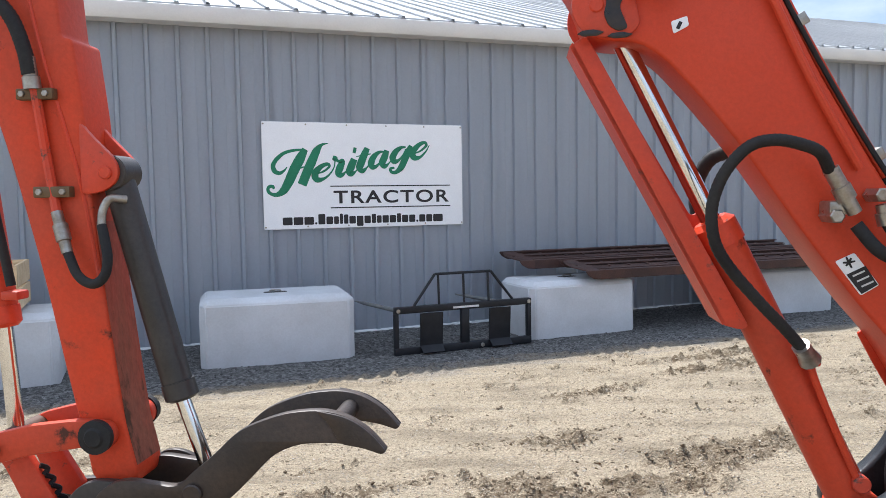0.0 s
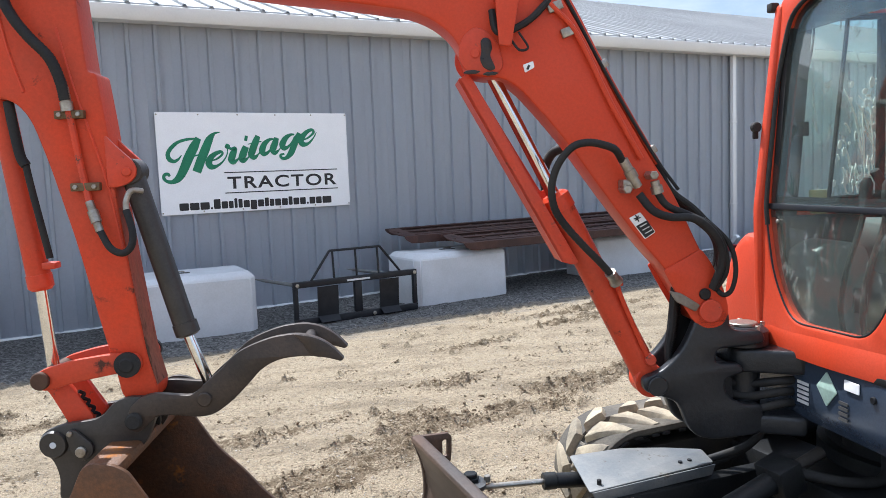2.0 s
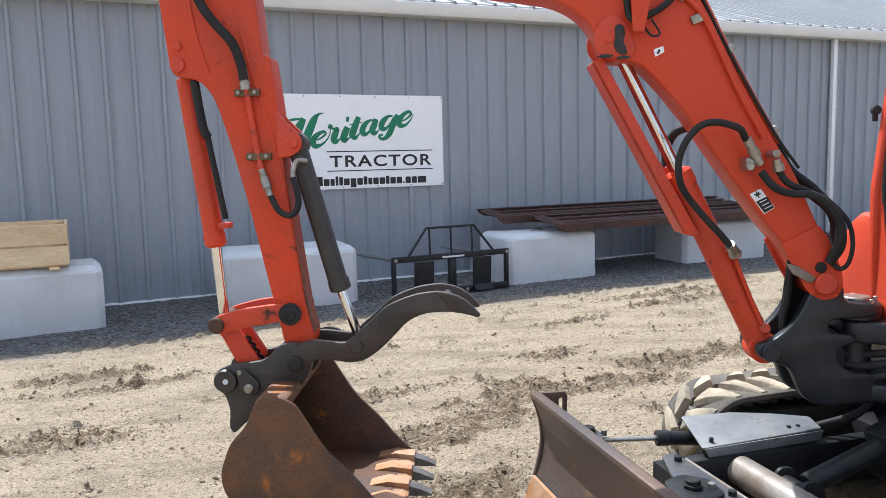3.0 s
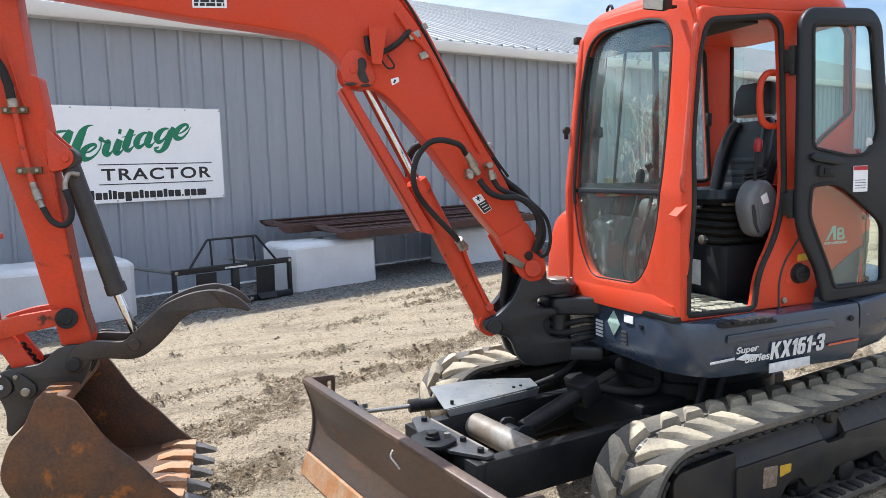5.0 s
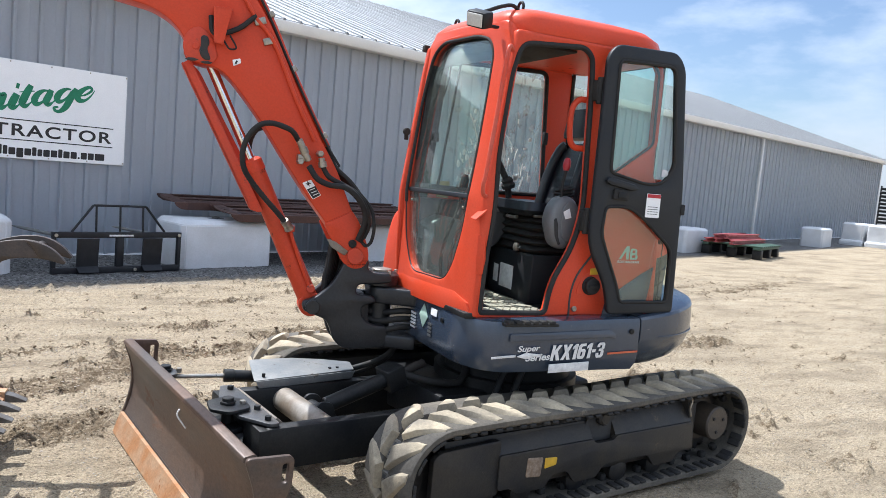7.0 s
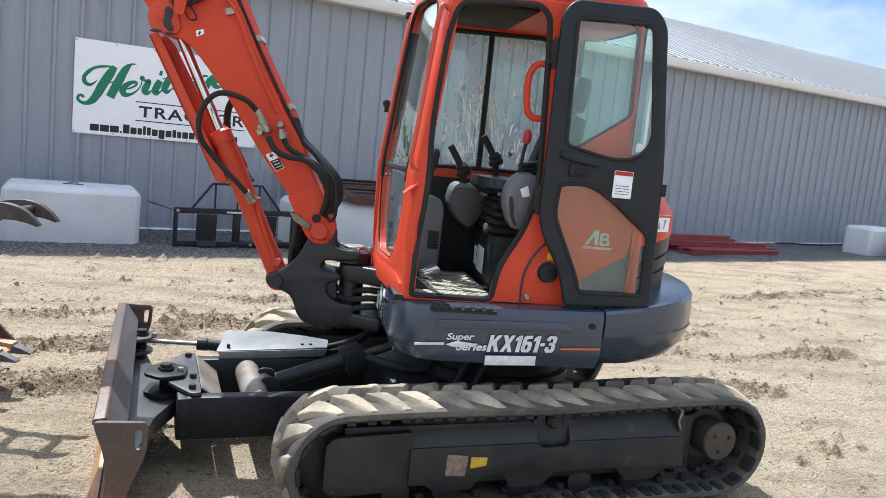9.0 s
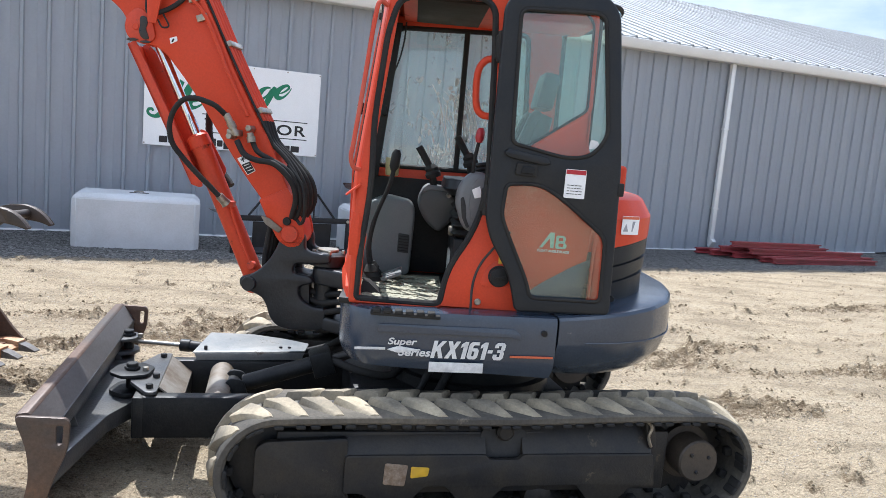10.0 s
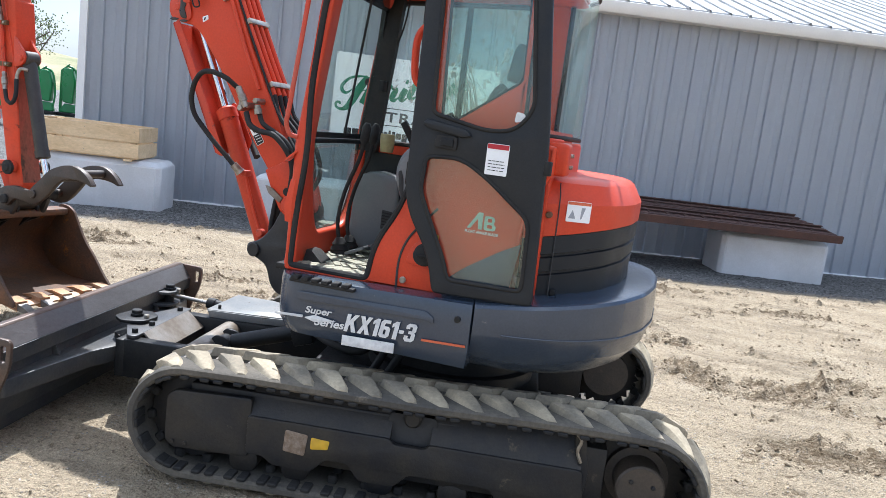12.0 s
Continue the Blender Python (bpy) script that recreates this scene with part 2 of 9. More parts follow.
WHITE = surface("white vinyl", (0.88, 0.88, 0.88), 0.45, 0, (0.83, 0.83, 0.83), 0.3, 4.0, 0.03, 60, 0.0)
WORN_WHITE = surface("scratched white vinyl", (0.72, 0.72, 0.71), 0.5, 0, (0.55, 0.55, 0.55), 0.5, 20.0, 0.1, 60, 0.0, (0.05, 0.055, 0.06), 0.35, 30.0)
DECAL_BLACK = surface("black print", (0.012, 0.012, 0.014), 0.5, bump=0)
DECAL_RED = surface("red print", (0.45, 0.02, 0.03), 0.5, bump=0)
DECAL_ORANGE = surface("orange print", (0.62, 0.13, 0.05), 0.5, bump=0)
DECAL_YELLOW = surface("worn yellow label", (0.72, 0.42, 0.02), 0.5, 0, (0.5, 0.3, 0.03), 0.5, 30.0, 0.1, 60, 0, (0.05, 0.05, 0.05), 0.15, 30.0)
DECAL_BROWN = surface("scuffed brown label", (0.16, 0.105, 0.065), 0.6, 0, (0.26, 0.20, 0.15), 0.6, 40.0, 0.2, 90, 0)
DECAL_GREEN = surface("pale green label", (0.40, 0.55, 0.47), 0.5, bump=0)
GREEN = surface("deep green print", (0.004, 0.20, 0.095), 0.45, bump=0)
LAMP_GLASS = surface("lamp lens", (0.62, 0.62, 0.58), 0.2, 0, bump=0.1)
SPLASH = surface("dried white splash", (0.80, 0.80, 0.76), 0.8, bump=0)
GLASS = glass_mat("cab glass", (0.90, 0.97, 0.94), 0.012, 0.0, 0.03)
GLASS_DUSTY = glass_mat("splashed cab glass", (0.90, 0.97, 0.95), 0.10, 0.0, 0.42)
DECAL_GREY = surface("faded grey print", (0.36, 0.37, 0.40), 0.5, bump=0)
GLASS_LOW = glass_mat("grimy lower glass", (0.80, 0.89, 0.84), 0.04, 0.0, 0.14)
SIDING = surface("blue-grey painted steel siding", (0.55, 0.59, 0.65), 0.40, 0.1, (0.575, 0.61, 0.66), 0.5, 0.7, 0.03, 30, 0.0)
ROOFING = surface("white steel roofing", (0.45, 0.46, 0.47), 0.45, 0.1, (0.46, 0.47, 0.48), 0.4, 0.8, 0.02, 30, 0.02, spread=0.02)
TRIM_WHITE = surface("white painted trim", (0.74, 0.75, 0.75), 0.4, 0.05, (0.68, 0.69, 0.69), 0.4, 1.5, 0.03, 40, 0.02)
CONCRETE = surface("cast concrete", (0.60, 0.615, 0.635), 0.85, 0, (0.52, 0.53, 0.54), 0.6, 1.6, 0.05, 45, 0.10,
                   (0.30, 0.285, 0.26), 0.14, 6.0, spread=0.06)
PINE = surface("raw pine boards", (0.72, 0.55, 0.34), 0.65, 0, (0.60, 0.43, 0.245), 0.6, 3.0, 0.12, 40, 0.15, spread=0.12, stretch=(0.12, 1, 1))
RAMP_RUST = surface("dark rusted channel steel", (0.050, 0.026, 0.022), 0.7, 0.1, (0.078, 0.036, 0.027), 0.6, 3.0, 0.25, 60, 0.3,
                    (0.20, 0.13, 0.10), 0.12, 8.0)
RED_BEAM = surface("faded red steel beam", (0.33, 0.045, 0.055), 0.5, 0, (0.25, 0.05, 0.05), 0.6, 2.0, 0.12, 60, 0.1, spread=0.2)
BLACK_PAINT = surface("black attachment paint", (0.012, 0.013, 0.016), 0.4, 0, (0.022, 0.023, 0.026), 0.5, 6.0, 0.1, 90, 0.08, gloss=0.25)
PALLET_GREEN = surface("dark green pallet", (0.030, 0.075, 0.050), 0.6, 0, (0.05, 0.09, 0.06), 0.5, 4.0, 0.15, 50, 0.1)
IMPLEMENT_GREEN = surface("green farm paint", (0.010, 0.20, 0.055), 0.35, 0, (0.02, 0.16, 0.05), 0.5, 2.0, 0.05, 50, 0.02)
BARK = surface("bark", (0.09, 0.065, 0.045), 0.9, 0, (0.14, 0.11, 0.08), 0.6, 5.0, 0.2, 30, 0.4)
LEAF = surface("spring leaves", (0.16, 0.20, 0.06), 0.6, 0, (0.10, 0.14, 0.04), 0.6, 3.0, 0.2, 30, 0.0)
HILL = surface("dry grass hill", (0.30, 0.25, 0.14), 0.9, 0, (0.19, 0.20, 0.10), 0.6, 0.15, 0.2, 3, 0.0)
GREASE = surface("black grease", (0.010, 0.009, 0.008), 0.35, 0, (0.028, 0.018, 0.013), 0.5, 30.0, 0.2, 90, 0.2)
# flat dark colour: paints the shade of openings, and dark seams
DARK_VOID = surface("painted dark for openings and seams", (0.05, 0.05, 0.05), 0.9)


def ground_mat():
    """Packed tan dirt with pebbles and browner broken patches; grey gravel along the building."""
    m = bpy.data.materials.new("packed dirt and gravel")
    m.use_nodes = True
    n, l = m.node_tree.nodes, m.node_tree.links
    b = n["Principled BSDF"]
    tc = n.new("ShaderNodeTexCoord")

    drag = n.new("ShaderNodeMapping")
    drag.inputs["Rotation"].default_value = (0, 0, radians(-21.2))
    drag.inputs["Scale"].default_value = (0.42, 1.15, 1.0)
    l.new(tc.outputs["Object"], drag.inputs["Vector"])

    def tex(scale, detail=6.0, rough=0.6, kind="ShaderNodeTexNoise", along=False):
        t = n.new(kind)
        t.inputs["Scale"].default_value = scale
        if kind == "ShaderNodeTexNoise":
            t.inputs["Detail"].default_value, t.inputs["Roughness"].default_value = detail, rough
        l.new(drag.outputs["Vector"] if along else tc.outputs["Object"], t.inputs["Vector"])
        return t

    def rng(sock, a, c, to0=0.0, to1=1.0):
        r = n.new("ShaderNodeMapRange")
        for k, v in (("From Min", a), ("From Max", c), ("To Min", to0), ("To Max", to1)):
            r.inputs[k].default_value = v
        l.new(sock, r.inputs["Value"])
        return r.outputs["Result"]

    def mix(fac, a, bb, kind="MIX"):
        x = n.new("ShaderNodeMixRGB")
        x.blend_type = kind
        for sock, v in ((x.inputs["Fac"], fac), (x.inputs[1], a), (x.inputs[2], bb)):
            if isinstance(v, (int, float)):
                sock.default_value = v
            elif isinstance(v, tuple):
                sock.default_value = (*v, 1)
            else:
                l.new(v, sock)
        return x.outputs["Color"]

    broad, mid, fine = tex(0.35).outputs["Fac"], tex(2.3, 8, 0.65, along=True).outputs["Fac"], tex(26.0, 5, 0.75).outputs["Fac"]
    grit, speck = tex(75.0, 4, 0.75).outputs["Fac"], tex(140.0, 2, 0.6).outputs["Fac"]
    peb = tex(48.0, kind="ShaderNodeTexVoronoi")
    peb2 = tex(30.0, kind="ShaderNodeTexVoronoi")
    dirt = mix(rng(broad, 0.35, 0.65), (0.48, 0.386, 0.268), (0.43, 0.347, 0.242))
    dirt = mix(rng(mid, 0.48, 0.62), dirt, (0.315, 0.253, 0.175))
    dirt = mix(rng(mid, 0.44, 0.30), dirt, (0.50, 0.418, 0.302))
    dirt = mix(rng(fine, 0.53, 0.66), dirt, (0.195, 0.153, 0.105))
    dirt = mix(rng(fine, 0.44, 0.30), dirt, (0.46, 0.388, 0.284))
    g1 = mix(rng(grit, 0.42, 0.70), (1.18, 1.18, 1.17), (0.61, 0.61, 0.60))
    dirt = mix(1.0, dirt, g1, "MULTIPLY")
    g2 = mix(rng(speck, 0.35, 0.65), (1.15, 1.15, 1.15), (0.82, 0.82, 0.82))
    dirt = mix(1.0, dirt, g2, "MULTIPLY")
    stones = mix(peb.outputs["Color"], (0.12, 0.108, 0.095), (0.58, 0.53, 0.46))
    few = n.new("ShaderNodeMath")
    few.operation = "MULTIPLY"
    l.new(rng(peb.outputs["Distance"], 0.30, 0.20), few.inputs[0])
    l.new(rng(tex(7.0, 4).outputs["Fac"], 0.46, 0.58), few.inputs[1])
    dirt = mix(few.outputs["Value"], dirt, stones)
    patch = n.new("ShaderNodeAttribute")
    patch.attribute_name = "broken"
    lumps, crumbs = n.new("ShaderNodeMath"), n.new("ShaderNodeMath")
    lumps.operation = crumbs.operation = "MULTIPLY_ADD"
    l.new(tex(13.0, 6, 0.75, along=True).outputs["Fac"], lumps.inputs[0])
    lumps.inputs[1].default_value = 2.4
    l.new(patch.outputs["Fac"], lumps.inputs[2])
    l.new(tex(48.0, 4, 0.8).outputs["Fac"], crumbs.inputs[0])
    crumbs.inputs[1].default_value = 1.5
    l.new(lumps.outputs["Value"], crumbs.inputs[2])
    dirt = mix(rng(crumbs.outputs["Value"], 2.66, 3.02), dirt, (0.180, 0.132, 0.082))
    gravel = mix(peb2.outputs["Color"], (0.050, 0.049, 0.048), (0.38, 0.372, 0.36))
    gravel = mix(rng(fine, 0.42, 0.66), gravel, (0.065, 0.064, 0.064))
    gravel = mix(1.0, gravel, g1, "MULTIPLY")
    sep = n.new("ShaderNodeVectorMath")
    sep.operation = "DOT_PRODUCT"
    sep.inputs[1].default_value = (0.3616, -0.9323, 0.0)
    l.new(tc.outputs["Object"], sep.inputs[0])
    wob = n.new("ShaderNodeMath")
    wob.operation = "MULTIPLY_ADD"
    l.new(mid, wob.inputs[0])
    wob.inputs[1].default_value = 1.6
    l.new(sep.outputs["Value"], wob.inputs[2])
    strip = rng(wob.outputs["Value"], -6.80, -6.30)
    col = mix(strip, gravel, dirt)
    l.new(col, b.inputs["Base Color"])
    b.inputs["Roughness"].default_value = 0.93
    b.inputs["Specular IOR Level"].default_value = 0.25
    h = n.new("ShaderNodeMath")
    h.operation = "MULTIPLY_ADD"
    l.new(rng(peb.outputs["Distance"], 0.45, 0.0), h.inputs[0])
    h.inputs[1].default_value = 0.35
    l.new(fine, h.inputs[2])
    h2 = n.new("ShaderNodeMath")
    h2.operation = "MULTIPLY_ADD"
    l.new(grit, h2.inputs[0])
    h2.inputs[1].default_value = 0.45
    l.new(h.outputs["Value"], h2.inputs[2])
    bp = n.new("ShaderNodeBump")
    bp.inputs["Strength"].default_value, bp.inputs["Distance"].default_value = 1.0, 0.045
    l.new(h2.outputs["Value"], bp.inputs["Height"])
    l.new(bp.outputs["Normal"], b.inputs["Normal"])
    return m


DIRT = ground_mat()

# ---- building blocks ----
def finish(me, material, angle=38):
    me.materials.clear()
    me.materials.append(material)
    me.polygons.foreach_set("use_smooth", [True] * len(me.polygons))
    me.set_sharp_from_angle(angle=radians(angle))
    me.update()
    return me


def to_mesh(name, bms):
    """One mesh out of one bmesh or several."""
    me = bpy.data.meshes.new(name)
    if isinstance(bms, (list, tuple)):
        whole = bmesh.new()
        for b in bms:
            tmp = bpy.data.meshes.new("tmp")
            b.to_mesh(tmp)
            b.free()
            whole.from_mesh(tmp)
            bpy.data.meshes.remove(tmp)
        whole.to_mesh(me)
        whole.free()
    else:
        bms.to_mesh(me)
        bms.free()
    return me


PLACE = [Matrix()]


def part(name, bms, material, parent=None, label="", angle=38):
    if PLACE[0] != Matrix():
        bms = [moved(b, PLACE[0]) for b in (bms if isinstance(bms, (list, tuple)) else [bms])]
    ob = new(name, finish(to_mesh(name, bms), material, angle))
    if parent:
        ob.parent = parent
        top = parent
        while top.parent:
            top = top.parent
        if parent == top:
            ob.matrix_parent_inverse = top.matrix_basis.inverted()
    return tagged(ob, label) if label else ob


def base(name, x, y, z, label, category, group=""):
    e = new(name)
    e.empty_display_size = 0.2
    e.matrix_basis = pose(x, y, z)
    return tagged(e, label, category, group)


def box(x0, x1, y0, y1, z0, z1, bevel=0.006, seg=2):
    bm = bmesh.new()
    bmesh.ops.create_cube(bm, size=1.0)
    bmesh.ops.transform(bm, verts=bm.verts, matrix=Matrix.Translation(((x0 + x1) / 2, (y0 + y1) / 2, (z0 + z1) / 2)) @ Matrix.Diagonal((x1 - x0, y1 - y0, z1 - z0, 1)))
    if bevel:
        bmesh.ops.bevel(bm, geom=list(bm.edges), offset=bevel, segments=seg, affect="EDGES", profile=0.5)
    return bm


def moved(bm, m):
    bmesh.ops.transform(bm, verts=bm.verts, matrix=m)
    return bm


def turned(p0, p1, rings, seg=24):
    """A turned body on the axis p0-p1: rings of (share of the way, radius)."""
    p0, p1 = Vector(p0), Vector(p1)
    q = (p1 - p0).to_track_quat("Z", "Y").to_matrix()
    bm = bmesh.new()
    loops = []
    for t, r in rings:
        c = p0.lerp(p1, t)
        loops.append([bm.verts.new(c + q @ Vector((r * math.cos(a), r * math.sin(a), 0))) for a in (2 * math.pi * i / seg for i in range(seg))])
    for u, v in zip(loops, loops[1:]):
        for i in range(seg):
            bm.faces.new((u[i], u[(i + 1) % seg], v[(i + 1) % seg], v[i]))
    bm.faces.new(list(reversed(loops[0])))
    bm.faces.new(loops[-1])
    return bm


def rod(p0, p1, r, seg=20, chamfer=0.004):
    length = max((Vector(p1) - Vector(p0)).length, 1e-4)
    k = min(chamfer / length, 0.3)
    return turned(p0, p1, [(0, r - min(chamfer, r * 0.5)), (k, r), (1 - k, r), (1, r - min(chamfer, r * 0.5))], seg)


def smooth_path(pts, n=6):
    """A Catmull-Rom line through the points."""
    P = [Vector(p) for p in pts]
    P = [P[0] * 2 - P[1]] + P + [P[-1] * 2 - P[-2]]
    out = []
    for i in range(1, len(P) - 2):
        a, b, c, d = P[i - 1:i + 3]
        for k in range(n):
            t = k / n
            out.append(0.5 * (2 * b + (c - a) * t + (2 * a - 5 * b + 4 * c - d) * t * t + (3 * b - a - 3 * c + d) * t ** 3))
    return out + [P[-2]]


def tube(pts, r, n=6, seg=10, ridged=0.0):
    path = smooth_path(pts, n) if n > 1 else [Vector(p) for p in pts]
    bm = bmesh.new()
    loops, side = [], None
    for i, p in enumerate(path):
        t = (path[min(i + 1, len(path) - 1)] - path[max(i - 1, 0)]).normalized()
        if side is None:
            side = t.orthogonal().normalized()
        side = (side - t * side.dot(t)).normalized()
        up = t.cross(side)
        rr = r * (1 + (ridged if i % 2 else 0))
        loops.append([bm.verts.new(p + (side * math.cos(a) + up * math.sin(a)) * rr) for a in (2 * math.pi * k / seg for k in range(seg))])
    for u, v in zip(loops, loops[1:]):
        for k in range(seg):
            bm.faces.new((u[k], u[(k + 1) % seg], v[(k + 1) % seg], v[k]))
    bm.faces.new(list(reversed(loops[0])))
    bm.faces.new(loops[-1])
    return bm


def rounded(pts, r, n=4):
    """A polygon with its corners rounded; r: one radius or one a corner."""
    out, k = [], len(pts)
    rs = r if isinstance(r, (list, tuple)) else [r] * k
    for i in range(k):
        p, a, b = Vector(pts[i]), Vector(pts[i - 1]), Vector(pts[(i + 1) % k])
        u, v = (a - p), (b - p)
        d = min(rs[i] * 1.0, u.length * 0.48, v.length * 0.48)
        if d < 1e-4:
            out.append(tuple(p))
            continue
        s, e = p + u.normalized() * d, p + v.normalized() * d
        for j in range(n + 1):
            t = j / n
            out.append(tuple(s * (1 - t) ** 2 + p * 2 * t * (1 - t) + e * t * t))
    return out


def flat(outline, thick, bevel=0.005, holes=(), res=1):
    """A plate of that thickness over z = 0, out of an outline and holes in x and y."""
    cu = bpy.data.curves.new("outline", "CURVE")
    cu.dimensions, cu.fill_mode = "2D", "BOTH"
    bevel = min(bevel, thick * 0.45)
    cu.extrude, cu.bevel_depth, cu.bevel_resolution, cu.offset = thick / 2 - bevel, bevel, res, -bevel
    for loop in (outline, *holes):
        s = cu.splines.new("POLY")
        s.points.add(len(loop) - 1)
        for p, c in zip(s.points, loop):
            p.co = (c[0], c[1], 0, 1)
        s.use_cyclic_u = True
    ob = bpy.data.objects.new("outline", cu)
    me = bpy.data.meshes.new_from_object(ob)
    bm = bmesh.new()
    bm.from_mesh(me)
    bmesh.ops.remove_doubles(bm, verts=bm.verts, dist=1e-5)
    bpy.data.meshes.remove(me)
    bpy.data.objects.remove(ob)
    bpy.data.curves.remove(cu)
    return bm


SIDE = Matrix(((1, 0, 0, 0), (0, 0, -1, 0), (0, 1, 0, 0), (0, 0, 0, 1)))
FRONT = Matrix(((0, 0, 1, 0), (1, 0, 0, 0), (0, 1, 0, 0), (0, 0, 0, 1)))


def side(outline, y0, y1, bevel=0.006, holes=(), res=1):
    """A plate in x and z, from y0 to y1."""
    return moved(flat(outline, abs(y1 - y0), bevel, holes, res), Matrix.Translation((0, (y0 + y1) / 2, 0)) @ SIDE)


def front(outline, x0, x1, bevel=0.006, holes=(), res=1):
    """A plate in y and z, from x0 to x1."""
    return moved(flat(outline, abs(x1 - x0), bevel, holes, res), Matrix.Translation(((x0 + x1) / 2, 0, 0)) @ FRONT)


def deck(outline, z0, z1, bevel=0.006, holes=(), res=1):
    """A plate in x and y, from z0 to z1."""
    return moved(flat(outline, abs(z1 - z0), bevel, holes, res), Matrix.Translation((0, 0, (z0 + z1) / 2)))


def loft(rings, caps=True):
    """A skin over closed rings with equal counts of points."""
    bm = bmesh.new()
    loops = [[bm.verts.new(p) for p in ring] for ring in rings]
    k = len(loops[0])
    for u, v in zip(loops, loops[1:]):
        for i in range(k):
            bm.faces.new((u[i], u[(i + 1) % k], v[(i + 1) % k], v[i]))
    if caps:
        bm.faces.new(list(reversed(loops[0])))
        bm.faces.new(loops[-1])
    bmesh.ops.recalc_face_normals(bm, faces=bm.faces)
    return bm


def lettering(body, size, shear=0.0, weight=0.0, thick=0.001, space=1.0):
    """Flat letters in x and y, from the origin to the right."""
    cu = bpy.data.curves.new("letters", "FONT")
    cu.body, cu.size, cu.shear, cu.offset, cu.extrude, cu.space_character = body, size, shear, weight, thick, space
    ob = bpy.data.objects.new("letters", cu)
    me = bpy.data.meshes.new_from_object(ob)
    bm = bmesh.new()
    bm.from_mesh(me)
    bpy.data.meshes.remove(me)
    bpy.data.objects.remove(ob)
    bpy.data.curves.remove(cu)
    return bm


def fit_to(bm, width, height):
    """Scales flat letters to a width and a height, from the origin."""
    xs, ys = [v.co.x for v in bm.verts], [v.co.y for v in bm.verts]
    m = Matrix.Diagonal((width / (max(xs) - min(xs)), height / (max(ys) - min(ys)), 1, 1)) @ Matrix.Translation((-min(xs), -min(ys), 0))
    return moved(bm, m)


def bars(x, y, width, rows, height, gap, seed=1):
    """Unreadable print: rows of short bars."""
    rnd, out = random.Random(seed), []
    for r in range(rows):
        cx = x
        while cx < x + width * 0.96:
            w = min(rnd.uniform(0.12, 0.3) * width, x + width - cx)
            out.append(flat([(cx, y - r * gap), (cx + w, y - r * gap), (cx + w, y - r * gap + height), (cx, y - r * gap + height)], 0.001, 0.0))
            cx += w + 0.05 * width
    return out


# ---- the lie of the land ----
TURN = radians(21.2)
WALL_M = Matrix.Translation((-2.100, 9.875, 0)) @ Matrix.Rotation(TURN, 4, "Z")
WALL_INV = WALL_M.inverted()


def wall_at(s, d, z=0.0):
    """A place s metres along the building's front and d metres out from it."""
    return WALL_M @ Vector((s, -d, z))


def step(a, b, x):
    t = min(max((x - a) / (b - a), 0.0), 1.0)
    return t * t * (3 - 2 * t)


def ground_z(x, y):
    """The broad rise of the ground, without ruts."""
    s = (WALL_INV @ Vector((x, y, 0))).x
    return 0.0125 * max(0.0, min(s, 60) - 9.0)


BROKEN = [(-0.4, 6.4, 0.9, 0.28), (0.9, 6.1, 1.0, 0.26), (2.4, 5.85, 0.9, 0.22), (1.35, 5.1, 0.5, 0.16), (0.6, 5.75, 0.35, 0.15), (2.3, 4.05, 0.6, 0.14), (4.2, 3.75, 1.0, 0.16), (4.6, 3.3, 1.4, 0.14),
          (-2.6, 3.75, 0.6, 0.15), (-2.1, 4.2, 0.7, 0.12), (-2.7, 5.4, 0.5, 0.2), (-0.6, 5.5, 0.45, 0.14), (4.4, 7.45, 0.65, 0.32), (3.75, 7.2, 0.3, 0.4), (6.2, 8.1, 1.0, 0.25), (5.0, 7.2, 0.5, 0.2),
          (4.0, 6.2, 0.4, 0.25), (4.1, 8.7, 0.6, 0.3), (-0.9, 7.3, 0.6, 0.3), (9.5, 5.6, 2.2, 0.22), (13.0, 6.2, 2.5, 0.25), (6.0, 4.3, 0.9, 0.12)]


def crumble(x, y):
    """Where the crust is broken up into clods, 0 to 1: churned patches and a few stray ones."""
    q = WALL_INV @ Vector((x, y, 0))
    s, d = q.x, -q.y
    ragged = noise.noise((s * 1.3, d * 3.2, 7.3)) + 0.7 * noise.noise((s * 4.2, d * 7.0, 2.1))
    m = step(0.42, 0.85, ragged) * 0.8
    flecks = noise.noise((s * 2.2, d * 6.5, 11.0)) + 0.8 * noise.noise((s * 8.0, d * 17.0, 4.0))
    m = max(m, step(0.36, 0.74, flecks) * 0.8)
    for bs, bd, rs, rd in BROKEN:
        u, v = (s - bs) / rs, (d - bd) / rd
        k = u * u + v * v
        if k < 4.0:
            m = max(m, 0.95 * step(0.28, 0.78, math.exp(-k * 0.8) + 0.55 * ragged))
    return m * step(2.0, 2.7, d)


